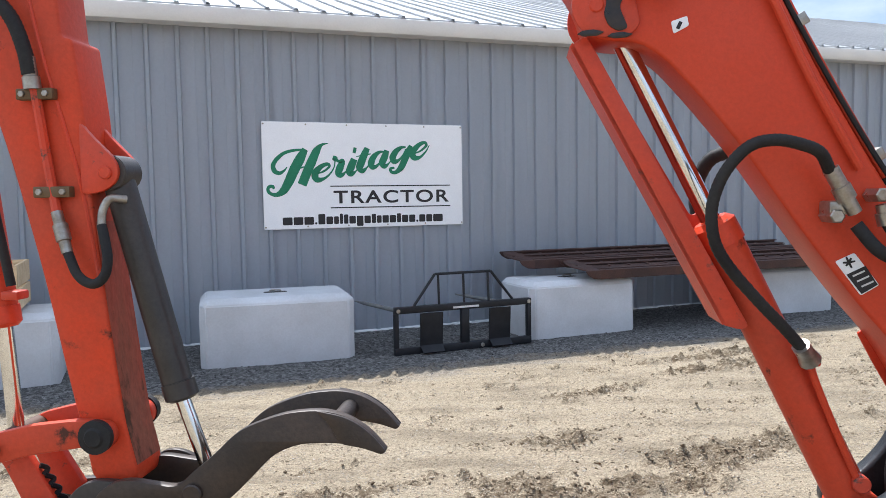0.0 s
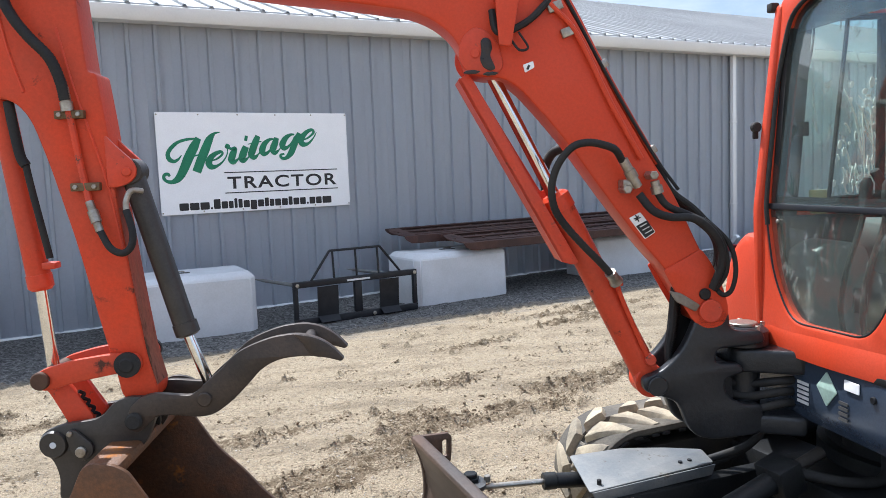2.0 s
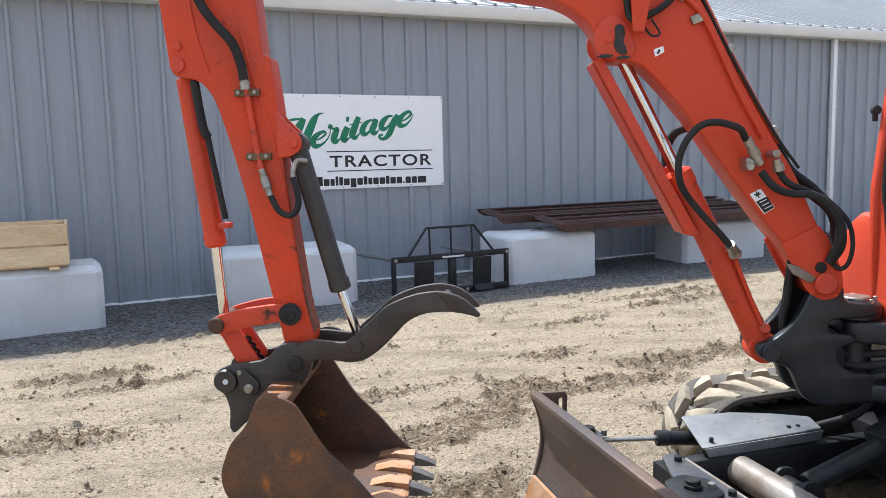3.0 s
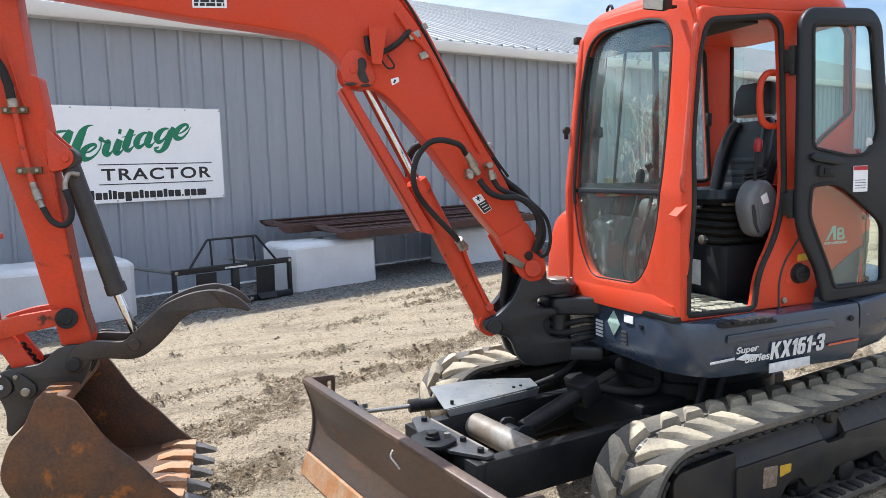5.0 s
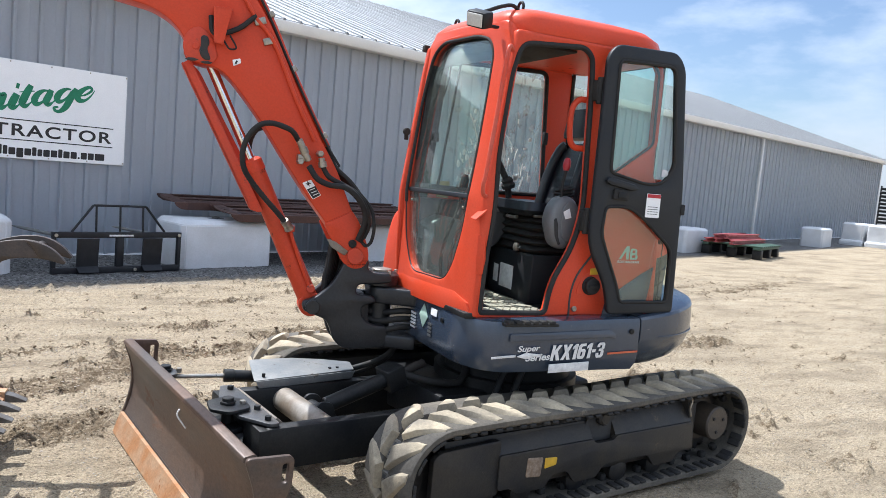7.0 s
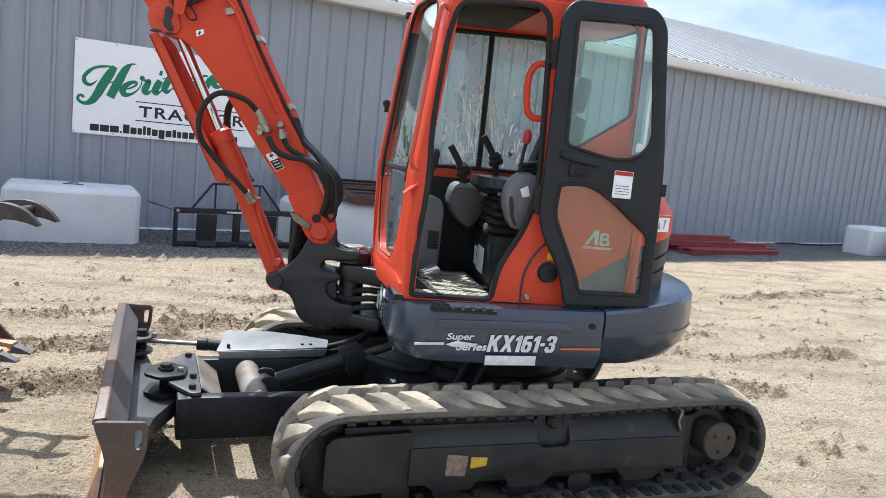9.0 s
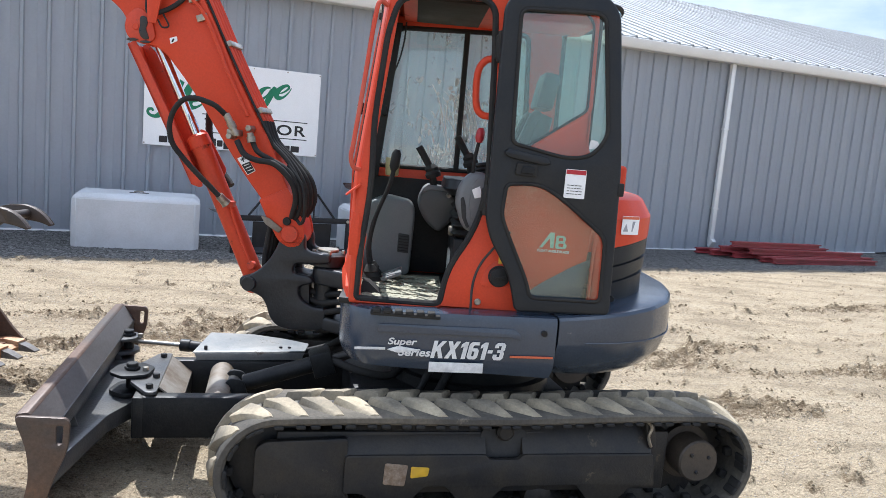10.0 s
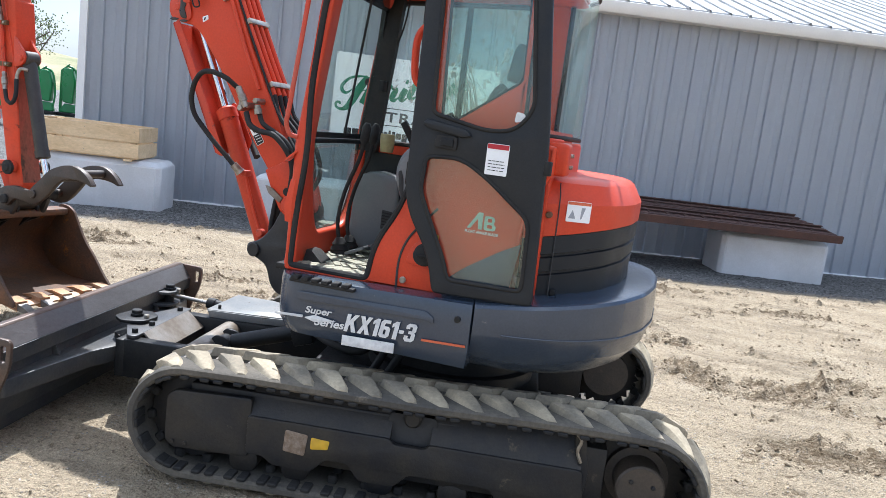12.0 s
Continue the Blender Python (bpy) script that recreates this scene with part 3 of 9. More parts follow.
def ground_relief(x, y):
    q = WALL_INV @ Vector((x, y, 0))
    s, d = q.x, -q.y
    z = 0.014 * noise.noise((x * 0.9, y * 0.9, 0)) + 0.007 * noise.noise((x * 3.6, y * 3.6, 3))
    m = crumble(x, y)
    z += m * (0.095 * max(0.0, noise.noise((s * 6.5, d * 10.0, 1.0)) - 0.02) + 0.095 * max(0.0, noise.noise((x * 16, y * 16, 5))) - 0.008)
    for c, w in ((2.55, 0.20), (3.45, 0.20), (5.45, 0.24), (7.2, 0.24)):
        tread = math.exp(-((d - c - 0.2 * noise.noise((s * 0.25, c, 0))) / w) ** 2)
        z += tread * 0.024 * max(0.0, math.sin((s + 0.55 * d) * 36.0)) * step(-0.25, 0.25, noise.noise((s * 0.8, c, 9)))
    z += 0.009 * noise.noise((x * 12, y * 12, 9)) + 0.006 * noise.noise((x * 19, y * 19, 4))
    return z

# ---- ground ----
def axis_steps(lo, hi, fine, far):
    vals = list(np.arange(lo, hi + 1e-6, fine))
    out, stepw, v = [], fine, lo
    while v > -far:
        stepw *= 1.18
        v -= stepw
        out.append(v)
    vals = out[::-1] + vals
    stepw, v = fine, hi
    while v < far:
        stepw *= 1.18
        v += stepw
        vals.append(v)
    return vals


xs, ys = axis_steps(-3.6, 8.2, 0.026, 900), axis_steps(0.2, 10.4, 0.026, 900)
verts, faces, broken = [], [], []
for y in ys:
    for x in xs:
        near = -8 < x < 26 and -6 < y < 24
        verts.append((x, y, ground_z(x, y) + (ground_relief(x, y) if near else 0.0)))
        broken.append(crumble(x, y) if near else 0.0)
nx = len(xs)
for j in range(len(ys) - 1):
    for i in range(nx - 1):
        faces.append((j * nx + i, j * nx + i + 1, (j + 1) * nx + i + 1, (j + 1) * nx + i))
gm = bpy.data.meshes.new("ground")
gm.from_pydata(verts, [], faces)
gm.attributes.new("broken", "FLOAT", "POINT").data.foreach_set("value", broken)
finish(gm, DIRT, 80)
ground = tagged(new("ground", gm), "packed tan dirt yard with ruts, clods and grey gravel", "ground", kind="structure")

# ---- the long metal building ----
LEFT, RIGHT, EAVE, RIDGE_D, RIDGE_Z = -4.05, 43.20, 4.02, 10.0, 7.52
COVER = 0.3515 * 3
COUNT = int(round((RIGHT - LEFT) / COVER))
COVER = (RIGHT - LEFT) / COUNT


def ribbed_panel(length, height, rib=0.040, across=COVER):
    """A sheet steel panel with three trapezoid ribs, in x and z, its face towards -y."""
    k = across / 3
    prof = []
    for i in range(3):
        x0 = i * k
        prof += [(x0, 0.0), (x0 + k * 0.36, 0.0), (x0 + k * 0.385, -0.004), (x0 + k * 0.41, 0.0),
                 (x0 + k * 0.72, 0.0), (x0 + k * 0.765, -rib), (x0 + k * 0.875, -rib), (x0 + k * 0.92, 0.0)]
    prof.append((across + 0.012, 0.0))
    bm = bmesh.new()
    rows = []
    for z in (0.0, height):
        rows.append([bm.verts.new((x, y, z)) for x, y in prof])
    for i in range(len(prof) - 1):
        bm.faces.new((rows[0][i], rows[0][i + 1], rows[1][i + 1], rows[1][i]))
    bmesh.ops.solidify(bm, geom=list(bm.faces), thickness=-0.003)
    return bm


RISE = Matrix(((1, 0, 0, 0), (0, 1, 0, 0), (0.0095, 0, 1, 0), (0, 0, 0, 1)))
core = box(LEFT, RIGHT, 0.006, 0.16, -0.6, EAVE - 0.02, 0, 1)
wall_front = tagged(part("wall_front", moved(core, WALL_M @ RISE), SIDING), "long blue-grey ribbed steel wall of a farm building", "wall", kind="structure")
ends = []
for s0 in (LEFT, RIGHT - 0.15):
    prof = [(-0.165, -0.6), (-20.0, -0.6), (-20.0, EAVE - 0.05), (-10.0, RIDGE_Z - 0.08), (-0.165, EAVE - 0.02)]
    bm = loft([[(s0, -d, z) for d, z in prof], [(s0 + 0.15, -d, z) for d, z in prof]])
    ends.append(moved(bm, WALL_M @ RISE))
for nm, bm in zip(("wall_left", "wall_right"), ends):
    tagged(part(nm, bm, SIDING), "blue-grey steel gable end of the building", "wall", kind="structure")
tagged(part("wall_back", moved(box(LEFT, RIGHT, 19.85, 20.0, -0.6, EAVE, 0, 1), WALL_M @ RISE), SIDING), "blue-grey steel rear wall of the building", "wall", kind="structure")
slope_len = math.hypot(RIDGE_D + 0.28, RIDGE_Z - EAVE - 0.12)
under = loft([[(LEFT - 0.1, -0.24, EAVE + 0.10), (LEFT - 0.1, RIDGE_D, RIDGE_Z - 0.03), (LEFT - 0.1, 20.2, EAVE + 0.10), (LEFT - 0.1, 20.2, EAVE), (LEFT - 0.1, RIDGE_D, RIDGE_Z - 0.13), (LEFT - 0.1, -0.24, EAVE)],
              [(RIGHT + 0.1, -0.24, EAVE + 0.10), (RIGHT + 0.1, RIDGE_D, RIDGE_Z - 0.03), (RIGHT + 0.1, 20.2, EAVE + 0.10), (RIGHT + 0.1, 20.2, EAVE), (RIGHT + 0.1, RIDGE_D, RIDGE_Z - 0.13), (RIGHT + 0.1, -0.24, EAVE)]])
roof = tagged(part("roof", moved(under, WALL_M @ RISE), ROOFING), "white ribbed steel roof", "roof", kind="structure")

# eave trim, gutter, base strip, corner posts, downspouts
gut = [(0.02, EAVE - 0.12), (0.26, EAVE - 0.12), (0.30, EAVE - 0.07), (0.31, EAVE + 0.06), (0.28, EAVE + 0.07), (0.26, EAVE + 0.02), (0.02, EAVE + 0.02)]
g = loft([[(LEFT - 0.12, -d, z) for d, z in gut], [(RIGHT + 0.12, -d, z) for d, z in gut]])
tagged(part("trim_eave", moved(g, WALL_M @ RISE), TRIM_WHITE), "white box gutter along the eave", "gutter", kind="structure")
bs = [(0.0, -0.25), (0.048, -0.25), (0.048, 0.005), (0.043, 0.014), (0.0, 0.018)]
g = loft([[(a, -d, z + 0.0125 * max(0.0, a - 9.0)) for d, z in bs] for a in (LEFT, 9.0, RIGHT)])
tagged(part("trim_base", moved(g, WALL_M), TRIM_WHITE), "pale steel strip along the foot of the wall", "trim", kind="structure")
for s0 in (LEFT - 0.06, RIGHT - 0.06):
    tagged(part("trim_corner", moved(box(s0, s0 + 0.12, -0.055, 0.05, -0.5, EAVE - 0.06, 0.004, 1), WALL_M @ RISE), TRIM_WHITE), "white steel corner trim", "trim", kind="structure")


def downspout(s):
    b = base("downspout", *wall_at(s, 0.1, 0.0125 * max(0.0, s - 9.0)), "white square steel downspout on the wall", "downspout", "downspouts on the building")
    z0 = 0.0125 * max(0.0, s - 9.0)
    pipe = [box(s - 0.055, s + 0.055, -0.13, -0.045, z0 + 0.16, 0.0095 * s + EAVE - 0.10, 0.012)]
    part("pipe", [moved(p, WALL_M) for p in pipe], TRIM_WHITE, b)
    shoe = moved(moved(box(-0.055, 0.055, -0.15, 0.03, -0.045, 0.045, 0.012), Matrix.Rotation(radians(-50), 4, "X")), Matrix.Translation((s, -0.10, z0 + 0.12)))
    part("outlet", moved(shoe, WALL_M), TRIM_WHITE, b)
    for z in (0.9, 2.6):
        part("strap", moved(box(s - 0.075, s + 0.075, -0.134, -0.034, z0 + z, z0 + z + 0.03, 0.003, 1), WALL_M), TRIM_WHITE, b)
    return b


for s in (11.53, 27.1):
    downspout(s)

# ---- the sign ----
def make_sign():
    """A white board with green script-like strokes, a lettered line and rules."""
    W, H, Z = 2.74, 1.37, 1.40
    m = WALL_M @ Matrix.Translation((0.0, -0.036, Z)) @ SIDE
    b = base("sign", *wall_at(W / 2, 0.05, Z), "white rectangular sign board with green and black print", "sign")
    part("board", moved(flat(rounded([(0, 0), (W, 0), (W, H), (0, H)], 0.015), 0.012, 0.003), m), WHITE, b)
    ink = m @ Matrix.Translation((0, 0, 0.0075))

    def stroke(pts, widths, lift):
        """A pen stroke of changing width as a thin raised ribbon."""
        path = smooth_path([(x, y, 0) for x, y in pts], 8)
        bm, rows = bmesh.new(), []
        for i, p in enumerate(path):
            t = (path[min(i + 1, len(path) - 1)] - path[max(i - 1, 0)]).normalized()
            f = i / (len(path) - 1) * (len(widths) - 1)
            k = min(int(f), len(widths) - 2)
            w = (widths[k] + (widths[k + 1] - widths[k]) * (f - k)) / 2
            nrm = Vector((-t.y, t.x, 0)) * w
            rows.append([bm.verts.new(p + nrm + Vector((0, 0, h))) for h in (0.0, lift)] + [bm.verts.new(p - nrm + Vector((0, 0, h))) for h in (lift, 0.0)])
        for a, c in zip(rows, rows[1:]):
            for k in range(4):
                bm.faces.new((a[k], a[(k + 1) % 4], c[(k + 1) % 4], c[k]))
        bm.faces.new(rows[0][::-1])
        bm.faces.new(rows[-1])
        bmesh.ops.recalc_face_normals(bm, faces=bm.faces)
        return bm

    green = []
    green.append(stroke([(0.548, 1.024), (0.479, 0.903), (0.399, 0.758), (0.327, 0.608), (0.256, 0.496), (0.173, 0.445), (0.099, 0.456), (0.061, 0.498), (0.075, 0.545), (0.119, 0.55), (0.138, 0.52)], [0.078, 0.125, 0.13, 0.12, 0.099, 0.057, 0.042, 0.042, 0.042, 0.042, 0.031], 0.0006))
    green.append(stroke([(0.548, 1.019), (0.401, 1.008), (0.276, 0.972), (0.187, 0.902), (0.135, 0.82), (0.15, 0.746), (0.213, 0.718), (0.274, 0.753), (0.31, 0.798)], [0.021, 0.037, 0.042, 0.052, 0.057, 0.063, 0.047, 0.026, 0.01], 0.0008))
    green.append(stroke([(0.848, 1.103), (0.765, 1.082), (0.696, 1.005), (0.631, 0.871), (0.566, 0.732), (0.495, 0.567)], [0.008, 0.037, 0.099, 0.12, 0.12, 0.12], 0.001))
    green.append(stroke([(0.35, 0.778), (0.466, 0.783), (0.588, 0.813)], [0.013, 0.023, 0.013], 0.0012))
    green.append(stroke([(0.688, 0.712), (0.776, 0.737), (0.856, 0.798), (0.841, 0.834), (0.768, 0.813), (0.694, 0.752), (0.666, 0.682), (0.701, 0.631), (0.784, 0.646), (0.864, 0.706), (0.923, 0.798), (0.936, 0.89)], [0.016, 0.026, 0.031, 0.042, 0.057, 0.083, 0.094, 0.078, 0.037, 0.021, 0.016, 0.016], 0.0014))
    green.append(stroke([(0.906, 0.92), (0.937, 0.905), (0.925, 0.875)], [0.052, 0.073, 0.042], 0.0016))
    green.append(stroke([(0.931, 0.895), (0.993, 0.87), (1.035, 0.87), (1.002, 0.793), (0.979, 0.721), (1.01, 0.691), (1.063, 0.721), (1.123, 0.793)], [0.026, 0.042, 0.068, 0.099, 0.094, 0.073, 0.026, 0.01], 0.0018))
    green.append(stroke([(1.195, 0.901), (1.156, 0.814), (1.127, 0.736), (1.153, 0.706), (1.213, 0.742), (1.273, 0.819)], [0.089, 0.104, 0.099, 0.068, 0.021, 0.01], 0.002))
    green.append(stroke([(1.182, 1.02), (1.224, 1.01)], [0.073, 0.073], 0.0022))
    green.append(stroke([(1.376, 1.047), (1.336, 0.964), (1.29, 0.86), (1.267, 0.788), (1.304, 0.747), (1.364, 0.788), (1.42, 0.861)], [0.073, 0.094, 0.104, 0.099, 0.068, 0.021, 0.01], 0.0024))
    green.append(stroke([(1.223, 0.932), (1.322, 0.954), (1.422, 0.97)], [0.01, 0.021, 0.013], 0.0026))
    green.append(stroke([(1.603, 1.002), (1.537, 0.991), (1.465, 0.934), (1.425, 0.85), (1.446, 0.798), (1.5, 0.809), (1.562, 0.872), (1.608, 0.966)], [0.021, 0.042, 0.078, 0.094, 0.078, 0.042, 0.021, 0.021], 0.0028))
    green.append(stroke([(1.647, 1.018), (1.618, 0.94), (1.583, 0.856), (1.61, 0.809), (1.666, 0.84), (1.722, 0.909)], [0.068, 0.094, 0.099, 0.073, 0.021, 0.01], 0.003))
    green.append(stroke([(1.915, 1.063), (1.848, 1.057), (1.774, 1.004), (1.728, 0.925), (1.749, 0.872), (1.811, 0.888), (1.874, 0.957), (1.92, 1.036)], [0.021, 0.042, 0.078, 0.094, 0.078, 0.037, 0.021, 0.021], 0.0032))
    green.append(stroke([(1.989, 1.085), (1.948, 1.005), (1.901, 0.904), (1.848, 0.799), (1.774, 0.73), (1.708, 0.73), (1.692, 0.772), (1.748, 0.788)], [0.052, 0.089, 0.094, 0.089, 0.052, 0.042, 0.037, 0.026], 0.0034))
    green.append(stroke([(2.032, 0.979), (2.129, 1.017), (2.21, 1.087), (2.188, 1.129), (2.114, 1.102), (2.038, 1.032), (2.009, 0.968), (2.042, 0.921), (2.122, 0.932), (2.203, 1.007), (2.256, 1.093)], [0.016, 0.026, 0.037, 0.042, 0.057, 0.083, 0.094, 0.078, 0.037, 0.021, 0.01], 0.0036))
    part("emblem", [moved(g, ink) for g in green], GREEN, b, "green flourish")
    word = fit_to(lettering("TRACTOR", 0.2, 0, 0.004, 0.0004, 1.15), 1.63, 0.172)
    part("lettering", moved(word, ink @ Matrix.Translation((0.905, 0.318, 0))), DECAL_BLACK, b, "black capital letters")
    for y in (0.258, 0.540):
        part("rule", moved(flat([(0.865, y), (2.555, y), (2.555, y + 0.014), (0.865, y + 0.014)], 0.001, 0), ink), DECAL_BLACK, b)
    # the web line, as bars with the rhythm of its print: width and height of each
    x = 0.235
    for code in "WWW.lnritngntrncton.nnM":
        w, h = {"W": (0.125, 0.100), ".": (0.030, 0.030), "l": (0.092, 0.135), "i": (0.042, 0.135), "t": (0.058, 0.122), "g": (0.090, 0.100), "r": (0.064, 0.100), "M": (0.142, 0.100)}.get(code, (0.088, 0.100))
        low = 0.018 if code == "g" else 0.052
        bar = flat(rounded([(x, low), (x + w, low), (x + w, 0.052 + h), (x, 0.052 + h)], 0.014, 2), 0.001, 0)
        part("print_bar", moved(bar, ink), DECAL_BLACK, b)
        x += w + 0.014
    for i in range(6):
        for y in (0.03, H - 0.03):
            c = m @ Vector((0.02 + i * (W - 0.04) / 5, y, 0.006))
            part("screw", rod(c, c + (m.to_3x3() @ Vector((0, 0, 0.008))), 0.011, 8, 0.002), STEEL, b)


make_sign()

# ---- concrete blocks ----
def concrete_block(s, d, length=1.62, depth=0.85, height=0.72, turn=0.0, z=None, label="pale grey cast concrete block with chamfered edges", lug=True):
    """A cast block with chamfered top edges and corners; s, d: the middle of its foot."""
    p = wall_at(s, d)
    z = (0.0125 * max(0.0, s - 9.0)) if z is None else z
    b = base("concrete_block", p.x, p.y, z, label, "concrete block", "concrete blocks by the wall")
    rnd = random.Random(int(s * 100))
    L, D, c = length / 2, depth / 2, 0.07

    def ring(l, w, zz, cc):
        pts = [(-l + cc, -w), (l - cc, -w), (l, -w + cc), (l, w - cc), (l - cc, w), (-l + cc, w), (-l, w - cc), (-l, -w + cc)]
        return [(x + rnd.uniform(-0.004, 0.004), y + rnd.uniform(-0.004, 0.004), zz + rnd.uniform(-0.004, 0.004)) for x, y in pts]

    bm = loft([ring(L - 0.01, D - 0.01, -0.04, c), ring(L, D, 0.02, c), ring(L, D, height * 0.5, c), ring(L, D, height - c, c), ring(L - c, D - c * 0.9, height, c * 0.6)])
    bmesh.ops.bevel(bm, geom=list(bm.edges), offset=0.012, segments=2, affect="EDGES")
    m = Matrix.Translation((p.x, p.y, z)) @ Matrix.Rotation(TURN + radians(turn), 4, "Z")
    part("block", moved(bm, m), CONCRETE, b)
    if lug:
        # no hollow is cut: a dark plate paints the recess's shade
        dent = deck(rounded([(-0.13, -0.05), (0.13, -0.05), (0.13, 0.05), (-0.13, 0.05)], 0.04), height - 0.002, height + 0.004, 0.002)
        part("recess", moved(dent, m), DARK_VOID, b, "dark plate painting the shade of a lifting recess")
        loop = tube([(-0.07, 0, height - 0.01), (-0.05, 0, height + 0.02), (0.05, 0, height + 0.02), (0.07, 0, height - 0.01)], 0.009, 5, 8)
        part("lifting_eye", moved(loop, m), STEEL, b)
    return b


concrete_block(-3.10, 1.20, 1.70, 0.86, 0.72)
concrete_block(-0.06, 1.10, 1.66, 0.95, 0.73, turn=-5)
concrete_block(3.75, 1.15, 1.55, 0.90, 0.71, label="pale concrete block holding the ends of rusty steel ramps")
concrete_block(7.36, 0.98, 1.72, 0.86, 0.68, turn=-5, label="pale concrete block holding the ends of rusty steel ramps")
concrete_block(18.5, 1.65, 1.4, 0.74, 0.70, lug=False)
concrete_block(28.6, 1.95, 1.4, 0.80, 0.72, turn=4, lug=False)
for i, d in enumerate((2.1, 3.08)):
    concrete_block(33.2, d, 1.9, 0.90, 0.22, lug=False, label="low concrete slab under a second block")
    concrete_block(33.2, d, 1.6, 0.86, 0.70, z=0.0125 * 24.2 + 0.215, lug=False, label="weathered concrete block on a low slab")

# ---- pine crate on the first block ----
def pine_crate():
    m = WALL_M @ Matrix.Translation((-4.10, -1.66, 0.725))
    p = m @ Vector((0.8, 0.4, 0))
    b = base("pine_crate", p.x, p.y, p.z, "open crate of raw pine boards lying on a concrete block", "crate")
    L, D = 1.53, 0.90
    def board(x0, x1, y0, y1, z0, z1):
        bm = box(x0, x1, y0, y1, z0, z1, 0.004, 1)
        bmesh.ops.transform(bm, verts=bm.verts, matrix=m)
        part("board", bm, PINE, b)
    for z0, z1 in ((0.03, 0.235), (0.255, 0.47)):
        for y in (0.0, D - 0.03):
            board(0, L, y, y + 0.03, z0, z1)
        for x in (0.0, L - 0.03):
            board(x + 0.001, x + 0.029, 0.032, D - 0.032, z0, z1)
    for i in range(5):
        board(0.02, L - 0.02, 0.03 + i * 0.17, 0.18 + i * 0.17, 0.012, 0.028)
    for x in (0.05, L - 0.13):
        for y in (0.035, D - 0.115):
            board(x, x + 0.08, y, y + 0.08, 0.03, 0.45)
    for x in (0.1, L - 0.2):
        board(x, x + 0.1, -0.02, D + 0.02, -0.02, 0.011)
    for z in (0.09, 0.17, 0.31, 0.41):
        for x in (0.07, L * 0.5, L - 0.07):
            c = Vector((x, -0.001, z))
            part("nail", rod(m @ c, m @ (c + Vector((0, -0.003, 0))), 0.005, 6, 0.001), STEEL, b)


pine_crate()

# ---- loader fork carriage ----
def fork_carriage():
    m = WALL_M @ Matrix.Translation((1.14, -1.80, 0)) @ Matrix.Rotation(radians(2), 4, "Z")
    p = m @ Vector((0.9, 0.2, 0))
    b = base("fork_carriage", p.x, p.y, 0, "black steel loader fork frame with a raised guard", "attachment")
    W = 1.76
    def bar(name, x0, x1, y0, y1, z0, z1, label="", material=BLACK_PAINT):
        return part(name, moved(box(x0, x1, y0, y1, z0, z1, 0.005), m), material, b, label)
    bar("top_bar", 0, W, 0, 0.07, 0.475, 0.55)
    bar("bottom_bar", 0, W, 0, 0.07, 0.0, 0.085)
    for x in (0.0, W - 0.05):
        bar("upright", x, x + 0.05, 0.004, 0.066, 0.085, 0.475)
    bar("upright", W / 2 - 0.05, W / 2 + 0.05, 0.004, 0.066, 0.085, 0.475)
    for x, tilt in ((0.30, 0), (W - 0.58, 0)):
        pl = loft([[(x, -0.03, 0.47), (x + 0.28, -0.03, 0.47), (x + 0.28, -0.012, 0.47), (x, -0.012, 0.47)],
                   [(x, -0.005, 0.10), (x + 0.28, -0.005, 0.10), (x + 0.28, 0.013, 0.10), (x, 0.013, 0.10)],
                   [(x + 0.01, -0.09, 0.03), (x + 0.27, -0.09, 0.03), (x + 0.27, -0.075, 0.022), (x + 0.01, -0.075, 0.022)]])
        part("mounting_plate", moved(pl, m), BLACK_PAINT, b)
    top = 0.90
    for x0, x1 in ((0.24, 0.52), (W - 0.24, W - 0.52)):
        part("guard_brace", moved(rod((x0, 0.035, 0.545), (x1, 0.06, top), 0.016, 10), m), BLACK_PAINT, b)
    part("guard_rail", moved(rod((0.52, 0.06, top), (W - 0.52, 0.06, top), 0.016, 10), m), BLACK_PAINT, b)
    for x in (0.56, W / 2, W - 0.56):
        part("guard_post", moved(rod((x, 0.04, 0.545), (x, 0.06, top), 0.014, 10), m), BLACK_PAINT, b)
    for x in (0.05, W - 0.36):
        sp = turned((x, 0.07, 0.51), (x - 0.22, 0.95, 0.53), [(0, 0.026), (0.75, 0.022), (1, 0.006)], 12)
        part("spear", moved(sp, m), PALE_STEEL, b, "pale steel spear")
    for x in (0.62, 1.18):
        sp = turned((x, 0.07, 0.045), (x - 0.12, 0.75, 0.05), [(0, 0.02), (0.8, 0.018), (1, 0.006)], 10)
        part("spear", moved(sp, m), PALE_STEEL, b, "pale steel spear")
    for x, z in ((0.04, 0.51), (W - 0.04, 0.51), (W * 0.62, 0.04)):
        part("bolt", moved(rod((x, 0.0, z), (x, -0.018, z), 0.024, 12, 0.004), m), STEEL, b, "bright bolt head")
    part("label", moved(side([(0.72, 0.495), (1.05, 0.495), (1.05, 0.518), (0.72, 0.518)], -0.0035, -0.001, 0), m), WORN_WHITE, b)


fork_carriage()

